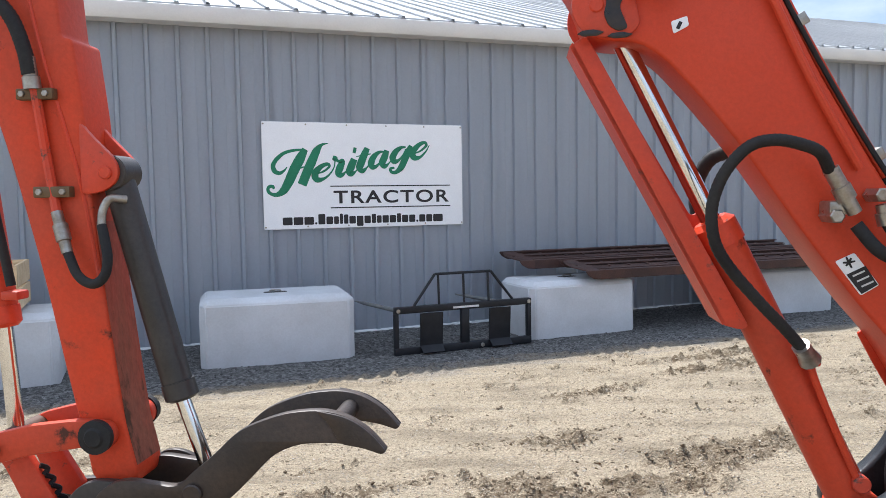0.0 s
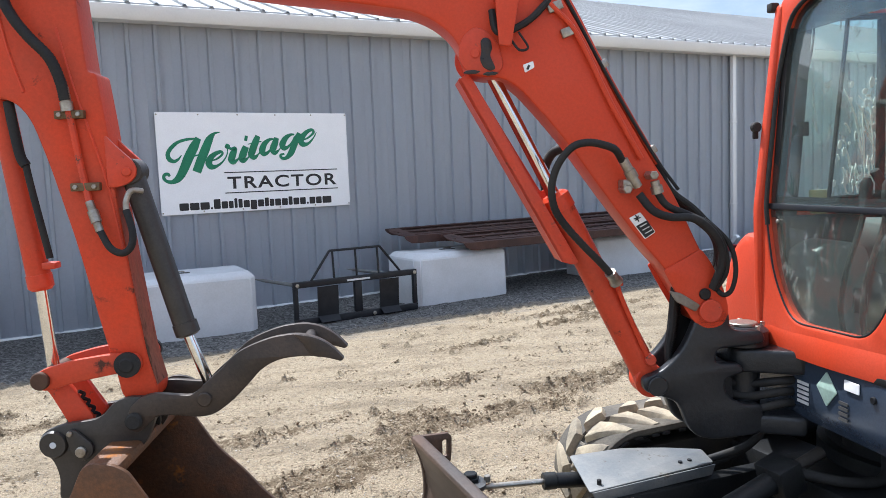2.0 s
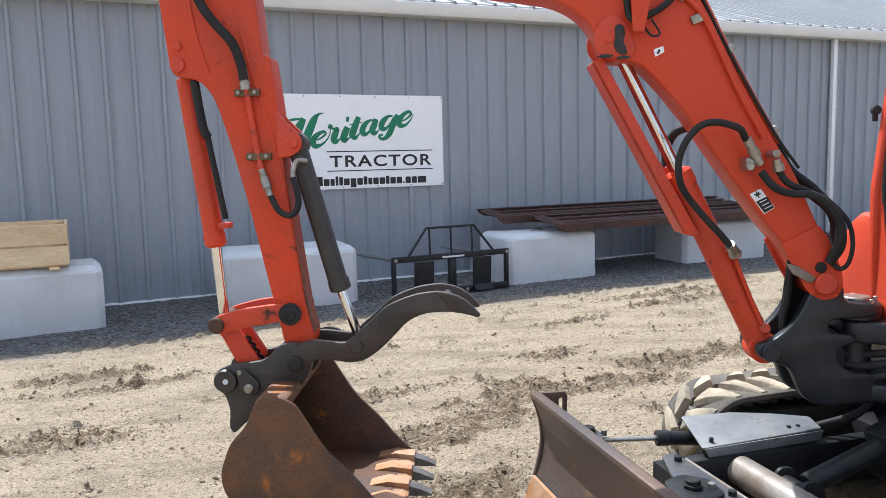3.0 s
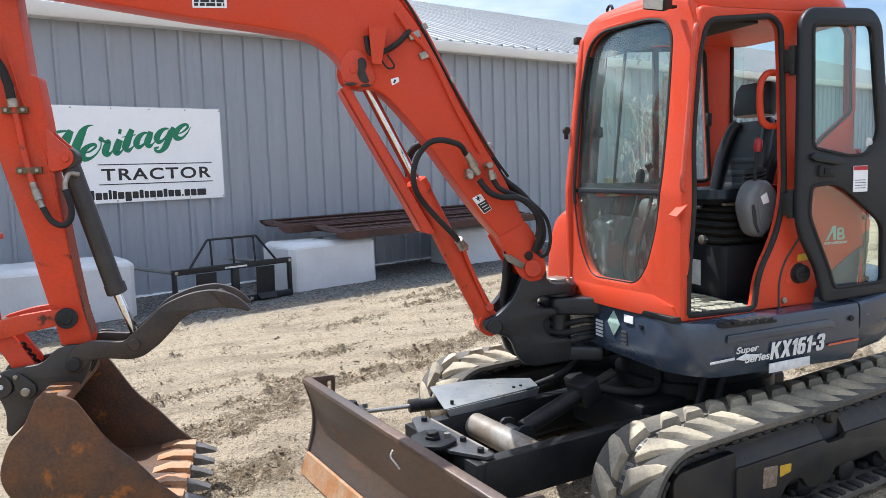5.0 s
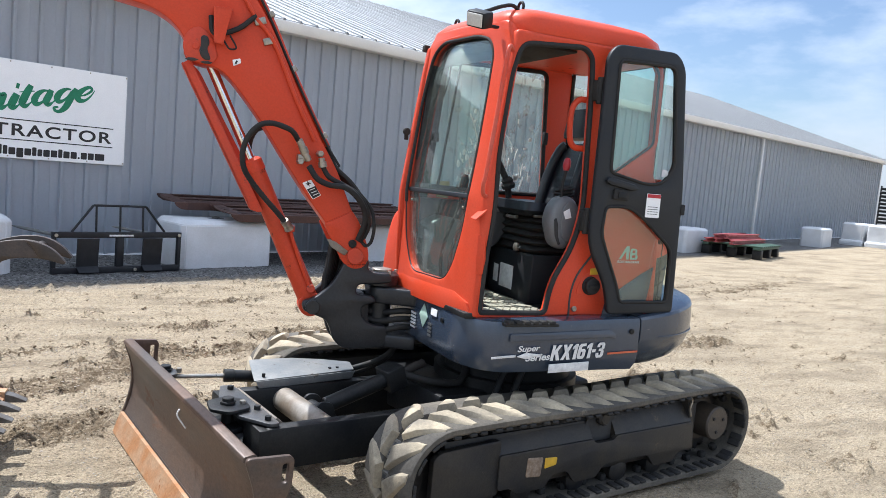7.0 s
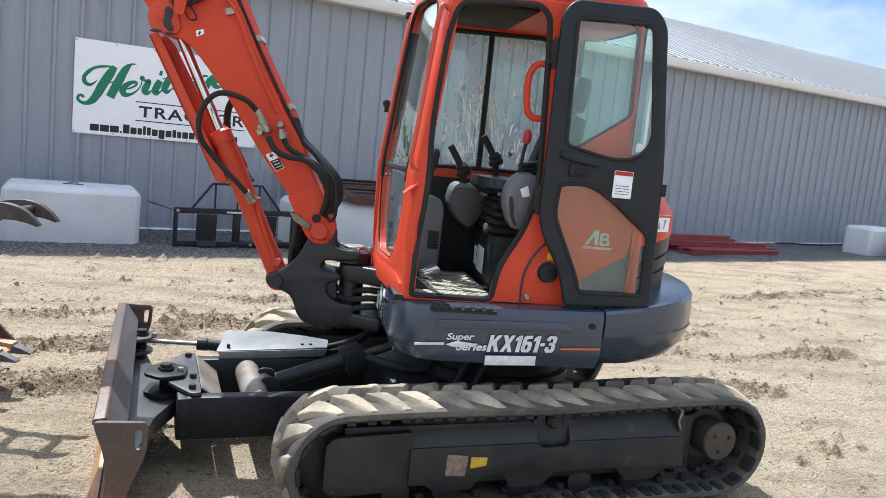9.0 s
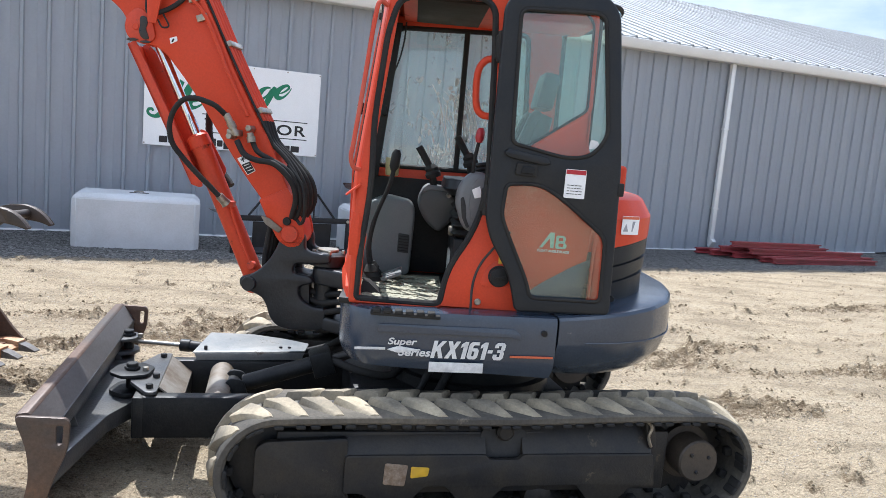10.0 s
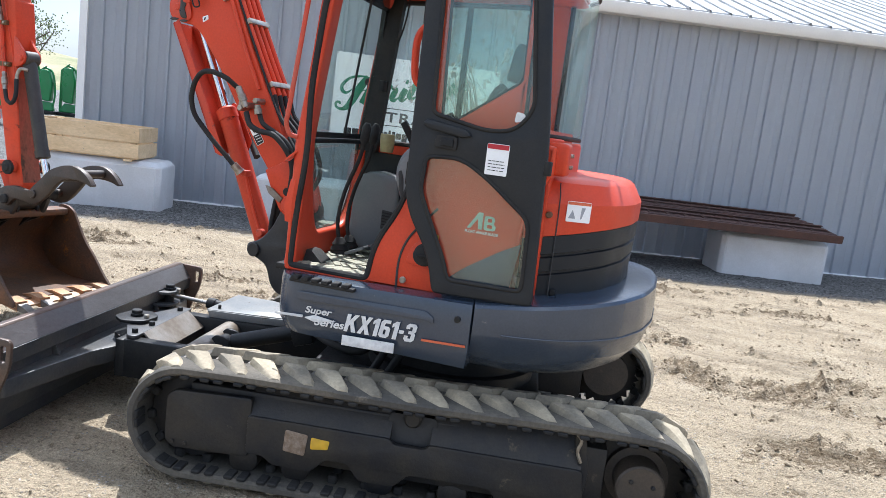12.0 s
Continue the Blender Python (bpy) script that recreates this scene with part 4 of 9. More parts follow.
# ---- rusty steel ramps across two blocks ----
def steel_ramp(s0, s1, d0, d1, z, label, lean=8.0):
    m = WALL_M @ Matrix.Translation((s0, -d1, z)) @ Matrix.Rotation(radians(lean), 4, "X")
    L, W = s1 - s0, d1 - d0
    p = m @ Vector((L / 2, W / 2, 0))
    b = base("steel_ramp", p.x, p.y, p.z, label, "ramp", "rusty ramps on the blocks")
    prof = rounded([(0.0, 0.0), (0.0, 0.12), (0.055, 0.12), (0.055, 0.108), (0.012, 0.104), (0.012, 0.016), (0.055, 0.012), (0.055, 0.0)], 0.003, 1)
    for y, flip in ((0.0, 1), (W, -1)):
        ch = loft([[(x, y + flip * u, v) for u, v in prof] for x in (0.16, L - 0.10)])
        part("channel", moved(ch, m), RAMP_RUST, b)
    for y in (0.16, W - 0.16 - 0.09):
        part("tread_bar", moved(box(0.18, L - 0.12, y, y + 0.09, 0.092, 0.104, 0.002, 1), m), RAMP_RUST, b)
    part("deck_sheet", moved(box(0.18, L - 0.12, 0.056, W - 0.056, 0.070, 0.078, 0.002, 1), m), RAMP_RUST, b)
    for i in range(int(L / 0.30)):
        x = 0.22 + i * 0.30
        part("rung", moved(box(x, x + 0.045, 0.056, W - 0.056, 0.0785, 0.0915, 0.002, 1), m), RAMP_RUST, b)
    lip = deck(rounded([(0.165, 0.0), (0.165, W), (-0.03, W * 0.92), (-0.10, W * 0.60), (-0.10, W * 0.40), (-0.03, W * 0.06)], 0.03), 0.100, 0.114, 0.003, [[(0.0 + 0.024 * math.cos(q), W * 0.5 + 0.024 * math.sin(q)) for q in [k * math.pi / 6 for k in range(12)]]])
    part("end_lip", moved(lip, m), RAMP_RUST, b, "flat pointed lip with a pin hole")
    for y in (0.0, W - 0.014):
        part("end_hook", moved(side(rounded([(0.165, 0.118), (0.165, 0.0), (0.06, 0.01), (-0.02, 0.055), (-0.06, 0.10), (-0.05, 0.118)], 0.012), y, y + 0.014, 0.002), m), RAMP_RUST, b)
    return b


steel_ramp(3.20, 8.20, 0.35, 0.98, 0.815, "long dark rusted steel loading ramp lying across two blocks")
steel_ramp(3.74, 8.30, 1.04, 1.72, 0.715, "long dark rusted steel loading ramp lying across two blocks")

ground_cable = tube([wall_at(a, d, 0.0125 * (a - 9.0) + 0.03) for a, d in ((16.6, 0.25), (17.2, 0.20), (17.8, 0.42), (18.6, 0.46), (19.4, 0.30), (20.4, 0.22), (22.5, 0.30))], 0.018, 8, 8)
tagged(part("ground_cable", ground_cable, RUBBER), "thin black cable lying at the foot of the wall", "cable")

# ---- red beams by the wall ----
def red_beam(s, d, z, length, turn, roll=0.0, size=(0.13, 0.11)):
    zz = 0.0125 * max(0.0, s - 9.0) + z
    p = wall_at(s, d, zz)
    w, h = size
    prof = [(-w / 2, 0), (w / 2, 0), (w / 2, 0.022), (0.014, 0.03), (0.014, h - 0.03), (w / 2, h - 0.022), (w / 2, h), (-w / 2, h), (-w / 2, h - 0.022), (-0.014, h - 0.03), (-0.014, 0.03), (-w / 2, 0.022)]
    bm = loft([[(x, a, c) for a, c in prof] for x in (-length / 2, length / 2)])
    ob = part("steel_beam", bm, RED_BEAM)
    ob.matrix_basis = Matrix.Translation(p) @ Matrix.Rotation(TURN + radians(turn), 4, "Z") @ Matrix.Rotation(radians(roll), 4, "X")
    return tagged(ob, "faded red steel beam lying in a low pile on gravel", "beam", "red beams on the ground")


for s, d, z, L, t in ((13.0, 1.84, 0.0, 2.9, 0), (12.9, 1.60, 0.0, 2.9, 1), (13.3, 1.35, 0.0, 3.2, -2), (12.7, 1.08, 0.0, 3.0, 1), (12.6, 0.82, 0.0, 3.4, 0),
                      (12.9, 1.44, 0.115, 3.0, -3), (12.5, 0.98, 0.115, 3.2, 3), (12.0, 0.58, 0.0, 2.4, -4), (12.3, 1.18, 0.23, 2.4, -1)):
    red_beam(s, d, z, L, t)


def green_pallet(s, d):
    zz = 0.0125 * (s - 9.0)
    p = wall_at(s, d, zz)
    b = base("pallet", p.x, p.y, p.z, "dark green slatted pallet with red beams stacked on it", "pallet")
    m = Matrix.Translation(p) @ Matrix.Rotation(TURN + radians(8), 4, "Z")
    for x in (-0.95, 0.0, 0.95):
        for y in (-0.7, 0.0, 0.7):
            part("foot", moved(box(x - 0.12, x + 0.12, y - 0.12, y + 0.12, 0.0, 0.26, 0.02), m), FRAME_BLACK, b)
    for y in (-0.7, 0.0, 0.7):
        part("runner", moved(box(-1.12, 1.12, y - 0.09, y + 0.09, 0.26, 0.33, 0.01), m), PALLET_GREEN, b)
    for i in range(10):
        x = -1.12 + i * 0.23
        part("slat", moved(box(x, x + 0.15, -0.85, 0.85, 0.33, 0.375, 0.008), m), PALLET_GREEN, b)
    return b


green_pallet(19.75, 2.8)
for i, (dd, z) in enumerate(((2.2, 0.376), (2.45, 0.376), (2.75, 0.376), (3.0, 0.376), (2.35, 0.49), (2.65, 0.49))):
    red_beam(19.5 + 0.2 * (i % 3), dd + 0.1, z, 3.0, 8 - 2 * (i % 2))

# ---- dark stacked racks past the far corner ----
def rack_stack(s, d):
    p = wall_at(s, d, 0.45)
    b = base("rack_stack", p.x, p.y, p.z, "tall stack of dark slatted steel racks", "rack")
    m = Matrix.Translation(p) @ Matrix.Rotation(TURN, 4, "Z")
    for i in range(13):
        part("slat", moved(box(-0.6, 0.6, -0.62, 0.62, 0.05 + i * 0.21, 0.19 + i * 0.21, 0.02, 1), m), FRAME_BLACK, b)
    for y in (-0.60, 0.60):
        part("post", moved(box(-0.55, -0.45, y - 0.04, y + 0.04, -0.2, 2.8, 0.01, 1), m), FRAME_BLACK, b)


rack_stack(46.3, 0.08)


def wooden_pallet(s, d, z, turn):
    """One slatted shipping pallet: bearers between an upper and a lower deck."""
    p = wall_at(s, d, z)
    b = base("wooden_pallet", p.x, p.y, p.z, "weathered pine shipping pallet in a tall stack", "pallet", "stacked wooden pallets")
    m = Matrix.Translation(p) @ Matrix.Rotation(TURN + radians(turn), 4, "Z")
    for y in (-0.62, 0.0, 0.62):
        part("bearer", moved(box(-0.66, 0.66, y - 0.03, y + 0.03, 0.018, 0.118, 0.004, 1), m), PINE, b)
    for x in (-0.55, -0.18, 0.18, 0.55):
        part("deck_board", moved(box(x - 0.11, x + 0.11, -0.68, 0.68, 0.118, 0.138, 0.003, 1), m), PINE, b)
        part("lower_board", moved(box(x - 0.07, x + 0.07, -0.68, 0.68, 0.0, 0.018, 0.003, 1), m), PINE, b)
    return b


rnd = random.Random(11)
first_pallet = wooden_pallet(46.2, 1.55, 0.46, 0.0)
for k, d in enumerate((1.55, 3.15)):
    for i in range(20):
        if k or i:
            shift = wall_at(46.2 + rnd.uniform(-0.04, 0.04), d + rnd.uniform(-0.04, 0.04), 0.46 + 0.1385 * i) - wall_at(46.2, 1.55, 0.46)
            copy_thing(first_pallet, Matrix.Translation(shift) @ first_pallet.matrix_basis)


# ---- green implements, tree and hill past the near corner ----
def row_unit(s, d, h, spin):
    """An upright farm implement section: hopper, shank, arms and a ground plate."""
    p = wall_at(s, d, 0.55)
    b = base("farm_implement", p.x, p.y, p.z, "bright green farm implement section standing on a grey rack", "implement", "green implements behind the building")
    m = Matrix.Translation(p) @ Matrix.Rotation(spin, 4, "Z")
    part("hopper", moved(side(rounded([(-0.16, 0.45), (0.18, 0.40), (0.24, h * 0.72), (0.12, h), (-0.14, h), (-0.22, h * 0.7)], 0.08), -0.15, 0.15, 0.04, res=3), m), IMPLEMENT_GREEN, b)
    part("shank", moved(side(rounded([(-0.30, 0.0), (-0.22, 0.0), (-0.20, h * 0.9), (0.02, h * 1.10), (-0.28, h * 0.95)], 0.05), -0.05, 0.05, 0.01), m), IMPLEMENT_GREEN, b)
    part("arm", moved(tube([(0.22, 0.0, 0.1), (0.30, 0, h * 0.5), (0.2, 0, h * 0.95), (-0.1, 0, h * 1.05)], 0.035, 5, 8), m), IMPLEMENT_GREEN, b)
    part("foot", moved(side(rounded([(-0.3, 0.1), (0.3, 0.1), (0.22, 0.38), (-0.1, 0.42)], 0.06), -0.10, 0.10, 0.02), m), IMPLEMENT_GREEN, b)
    part("plate", moved(box(-0.34, 0.34, -0.24, 0.24, -0.02, 0.10, 0.02), m), FRAME_BLACK, b)
    return b


rnd = random.Random(11)
for k in range(17):
    row_unit(-9.0 - 0.64 * k, -15.0 + 0.3 * (k % 2), 1.55 + rnd.uniform(-0.15, 0.3), TURN + rnd.uniform(-0.3, 0.3))
p = wall_at(-14.0, -15.0)
rack = base("storage_rack", p.x, p.y, 0, "long low grey steel storage rack", "rack")
part("beam", moved(box(-20.5, -8.0, 14.2, 14.45, 0.38, 0.53, 0.02), WALL_M), STEEL, rack)
part("beam", moved(box(-20.5, -8.0, 15.4, 15.65, 0.38, 0.53, 0.02), WALL_M), STEEL, rack)
for s in (-20.0, -16.0, -12.0, -8.4):
    part("leg", moved(box(s - 0.06, s + 0.06, 14.25, 15.6, -0.05, 0.378, 0.01), WALL_M), FRAME_BLACK, rack)


def spring_tree(x, y, h):
    """A bare-limbed tree just coming into leaf."""
    b = base("tree", x, y, 0, "thin tree coming into leaf", "tree")
    rnd = random.Random(5)
    limbs, tips = [tube([(x, y, -0.1), (x + 0.05, y, h * 0.3), (x - 0.05, y + 0.05, h * 0.6), (x + 0.1, y, h * 0.92)], 0.09, 5, 8)], []
    for i in range(16):
        z0, a = h * rnd.uniform(0.25, 0.85), rnd.uniform(0, 6.28)
        r = (h - z0) * rnd.uniform(0.35, 0.6) + 0.3
        e = Vector((x + r * math.cos(a), y + r * math.sin(a), z0 + r * rnd.uniform(0.6, 1.3)))
        mid = Vector((x + r * 0.45 * math.cos(a + 0.2), y + r * 0.45 * math.sin(a + 0.2), z0 + r * 0.35))
        limbs.append(tube([(x, y, z0), mid, e], 0.028, 5, 6))
        tips += [(mid, r * 0.35), (e, r * 0.4)]
        for j in range(3):
            f = mid.lerp(e, rnd.uniform(0.2, 0.9))
            t = f + Vector((rnd.uniform(-1, 1), rnd.uniform(-1, 1), rnd.uniform(0.1, 1))) * r * 0.4
            limbs.append(tube([f, f.lerp(t, 0.5) + Vector((0, 0, 0.03)), t], 0.012, 3, 5))
            tips.append((t, r * 0.25))
    part("trunk", limbs, BARK, b)
    vs, fs = [], []
    for c, r in tips:
        for i in range(40):
            o = Vector((rnd.gauss(0, 1), rnd.gauss(0, 1), rnd.gauss(0, 1))) * r * 0.5
            u = Vector((rnd.uniform(-1, 1), rnd.uniform(-1, 1), rnd.uniform(-1, 1))).normalized() * 0.055
            w = u.orthogonal().normalized() * 0.028
            q = c + o
            k = len(vs)
            vs += [q - u, q + w, q + u, q - w]
            fs.append((k, k + 1, k + 2, k + 3))
    me = bpy.data.meshes.new("crown")
    me.from_pydata(vs, [], fs)
    ob = new("crown", finish(me, LEAF))
    ob.parent = b
    ob.matrix_parent_inverse = b.matrix_basis.inverted()


p = wall_at(-15.6, -22.0)
spring_tree(p.x, p.y, 5.4)

hv, hf = [], []
for j in range(7):
    for i in range(60):
        ang = radians(60 + i * 2.4)
        r = 130 + 18 * j
        hgt = [-2, 2.5, 6, 9, 11, 10, 4][j] * (0.75 + 0.5 * noise.noise((i * 0.13, j * 0.2, 2)))
        hv.append((r * math.cos(ang), r * math.sin(ang), hgt - 1.0))
for j in range(6):
    for i in range(59):
        hf.append((j * 60 + i, j * 60 + i + 1, (j + 1) * 60 + i + 1, (j + 1) * 60 + i))
hm = bpy.data.meshes.new("hill")
hm.from_pydata(hv, [], hf)
tagged(new("hill", finish(hm, HILL, 80)), "low dry grassy hill on the horizon", "hill", kind="structure")

# ---- the excavator ----
UNDER = Matrix.Rotation(radians(10.4), 4, "Z")
digger = base("excavator", 2.5, 2.07, 0, "orange and charcoal mini excavator with open cab door standing on dirt", "excavator")


def dig(name, bms, material, parent=None, label="", angle=38):
    return part(name, bms, material, parent or digger, label, angle)


def under(bms):
    """From the undercarriage's own directions, a to the rear and b across, to the place."""
    return [moved(b, UNDER) for b in (bms if isinstance(bms, (list, tuple)) else [bms])]


# tracks
FRONT_C, FRONT_R, REAR_C, REAR_R = Vector((1.755, 0.292)), 0.264, Vector((3.81, 0.305)), 0.272


def track_path(n_arc=22, n_run=26):
    """The belt's outer line in a and z: places and outward directions, closed."""
    out = []
    for i in range(n_run):
        t = i / n_run
        sag = 0.012 * math.sin(math.pi * t) - 0.02 * math.sin(math.pi * t) * step(0.0, 0.5, t) * step(1.0, 0.5, t)
        out.append((FRONT_C.lerp(REAR_C, t) + Vector((0, FRONT_R + (REAR_R - FRONT_R) * t + sag)), Vector((0, 1))))
    for i in range(n_arc):
        a = math.pi / 2 - math.pi * i / n_arc
        d = Vector((math.cos(a), math.sin(a)))
        out.append((REAR_C + d * REAR_R, d))
    for i in range(n_run):
        t = i / n_run
        out.append((REAR_C.lerp(FRONT_C, t) - Vector((0, REAR_R + (FRONT_R - REAR_R) * t)), Vector((0, -1))))
    for i in range(n_arc):
        a = -math.pi / 2 - math.pi * i / n_arc
        d = Vector((math.cos(a), math.sin(a)))
        out.append((FRONT_C + d * FRONT_R, d))
    return out


def lug_rings(flip):
    """One slanted tread bar: tall and broad beside the links, swept back and run out low at the belt's edge."""
    w = 0.150
    low = [[(0.076, 0.0), (0.128, 0.0)], [(0.024, 0.048), (0.118, 0.048)], [(-0.026, 0.098), (0.092, 0.098)], [(-0.072, w), (0.056, w)]]
    top = [[(0.092, 0.003), (0.112, 0.003)], [(0.044, 0.050), (0.096, 0.050)], [(-0.006, 0.098), (0.070, 0.098)], [(-0.056, w - 0.006), (0.040, w - 0.006)]]
    rise = (0.006, 0.018, 0.031, 0.038)
    f = -1 if flip else 1
    rings = []
    for lo, hi, h in zip(low, top, rise):
        (x0, y0), (x1, _), (u0, v0), (u1, _) = *lo, *hi
        rings.append([(x0, f * y0, -0.004), (x0 * 0.6 + u0 * 0.4, f * (y0 * 0.6 + v0 * 0.4), h * 0.42), (u0 - 0.002, f * v0, h * 0.93), (u0 + 0.006, f * v0, h),
                      (u1 - 0.006, f * v0, h), (u1 + 0.002, f * v0, h * 0.93), (x1 * 0.6 + u1 * 0.4, f * (y0 * 0.6 + v0 * 0.4), h * 0.42), (x1, f * y0, -0.004)])
    return rings


def make_track(b0, b1, name_label):
    mid = (b0 + b1) / 2
    path = track_path()
    prof = [(b0 + 0.004, -0.042), (b0 - 0.006, -0.030), (b0 - 0.006, -0.008), (b0 + 0.004, 0.0), (mid - 0.036, 0.003), (mid - 0.030, -0.018), (mid + 0.030, -0.018), (mid + 0.036, 0.003), (b1 - 0.004, 0.0), (b1 + 0.006, -0.008), (b1 + 0.006, -0.030), (b1 - 0.004, -0.042), (mid + 0.06, -0.042), (mid - 0.06, -0.042)]
    rings = [[(p.x + d.x * h, b, p.y + d.y * h) for b, h in prof] for p, d in path]
    bm = loft(rings + [rings[0]], caps=False)
    bmesh.ops.remove_doubles(bm, verts=bm.verts, dist=1e-5)
    belt = dig("track", under(bm), TRACK_RUBBER, label=name_label)
    dense = track_path(160, 200)
    pts = [p for p, d in dense]
    total = sum((pts[(i + 1) % len(pts)] - pts[i]).length for i in range(len(pts)))
    count = 38
    gap, run, i, k = total / count, 0.0, 0, 0
    meshes = [finish(to_mesh("lug", loft(lug_rings(flip))), LUG_RUBBER, 26) for flip in (False, True)]
    marks = [0.0]
    for q in range(len(pts)):
        marks.append(marks[-1] + (pts[(q + 1) % len(pts)] - pts[q]).length)

    def along(dist):
        """The belt's outer line that far round: the place and the outward direction."""
        dist %= total
        q = max(0, int(np.searchsorted(marks, dist)) - 1) % len(pts)
        r = (dist - marks[q]) / max(marks[q + 1] - marks[q], 1e-6)
        nxt = (q + 1) % len(pts)
        return pts[q].lerp(pts[nxt], r), dense[q][1].lerp(dense[nxt][1], r).normalized()

    straight = [0.2 < dense[q][0].x - FRONT_C.x and 0.2 < REAR_C.x - dense[q][0].x for q in range(len(pts))]
    guide = finish(to_mesh("guide_tooth", box(-0.022, 0.022, -0.022, 0.022, -0.080, -0.038, 0.008, 1)), RUBBER)
    pad_mesh = finish(to_mesh("inner_pad", box(-0.021, 0.021, -0.040, 0.040, -0.056, -0.038, 0.005, 1)), RUBBER)
    # dark plate on each link paints the shade of its hole
    slot_mesh = finish(to_mesh("hole_shade_plate", box(-0.011, 0.011, -0.013, 0.013, 0.0005, 0.0022, 0.0005, 1)), DARK_VOID)
    link_mesh = finish(to_mesh("core_link", box(-0.026, 0.026, -0.025, 0.025, -0.020, 0.001, 0.004, 1)), LINK_STEEL)
    while k < count and i < len(pts):
        if run >= k * gap:
            for half in (0, 1):
                j = (i + (int(0.5 * gap / total * len(pts)) if half else 0)) % len(pts)
                p, d = dense[j]
                t = Vector((d.y, -d.x))
                m = Matrix(((t.x, 0, d.x, p.x), (0, 1, 0, b0 + 0.004 if not half else b1 - 0.004), (t.y, 0, d.y, p.y), (0, 0, 0, 1)))
                edge = b1 - 0.004 if half else b0 + 0.004
                if straight[j]:
                    lug = new("lug", meshes[half])
                    lug.matrix_basis = UNDER @ m
                else:
                    rings = []
                    for ring in lug_rings(half):
                        bent = []
                        for x, y, h in ring:
                            q, out = along(marks[j] + x)
                            bent.append((q.x + out.x * h, edge + y, q.y + out.y * h))
                        rings.append(bent)
                    lug = new("lug", finish(to_mesh("lug", loft(rings)), LUG_RUBBER, 26))
                    lug.matrix_basis = UNDER
                lug.parent = belt
            p, d = dense[i]
            t = Vector((d.y, -d.x))
            m = Matrix(((t.x, 0, d.x, p.x), (0, 1, 0, mid), (t.y, 0, d.y, p.y), (0, 0, 0, 1)))
            for off, tooth in ((-0.055, guide), (0.055, guide)):
                ob = new("guide_tooth", tooth)
                ob.parent = belt
                ob.matrix_basis = UNDER @ m @ Matrix.Translation((0, off, 0))
            for half in (0, 1):
                p, d = dense[(i + (int(0.5 * gap / total * len(pts)) if half else 0)) % len(pts)]
                m = Matrix(((d.y, 0, d.x, p.x), (0, 1, 0, mid), (-d.x, 0, d.y, p.y), (0, 0, 0, 1)))
                for name, mesh in (("core_link", link_mesh), ("link_hole", slot_mesh)):
                    ob = new(name, mesh)
                    ob.parent = belt
                    ob.matrix_basis = UNDER @ m
                for off in (-0.155, 0.155):
                    ob = new("inner_pad", pad_mesh)
                    ob.parent = belt
                    ob.matrix_basis = UNDER @ m @ Matrix.Translation((0, off, 0))
            k += 1
        run += (pts[(i + 1) % len(pts)] - pts[i]).length
        i += 1
    return belt


make_track(0.59, 0.96, "black rubber crawler track with dried tan mud")
make_track(2.22, 2.59, "black rubber crawler track with dried tan mud")


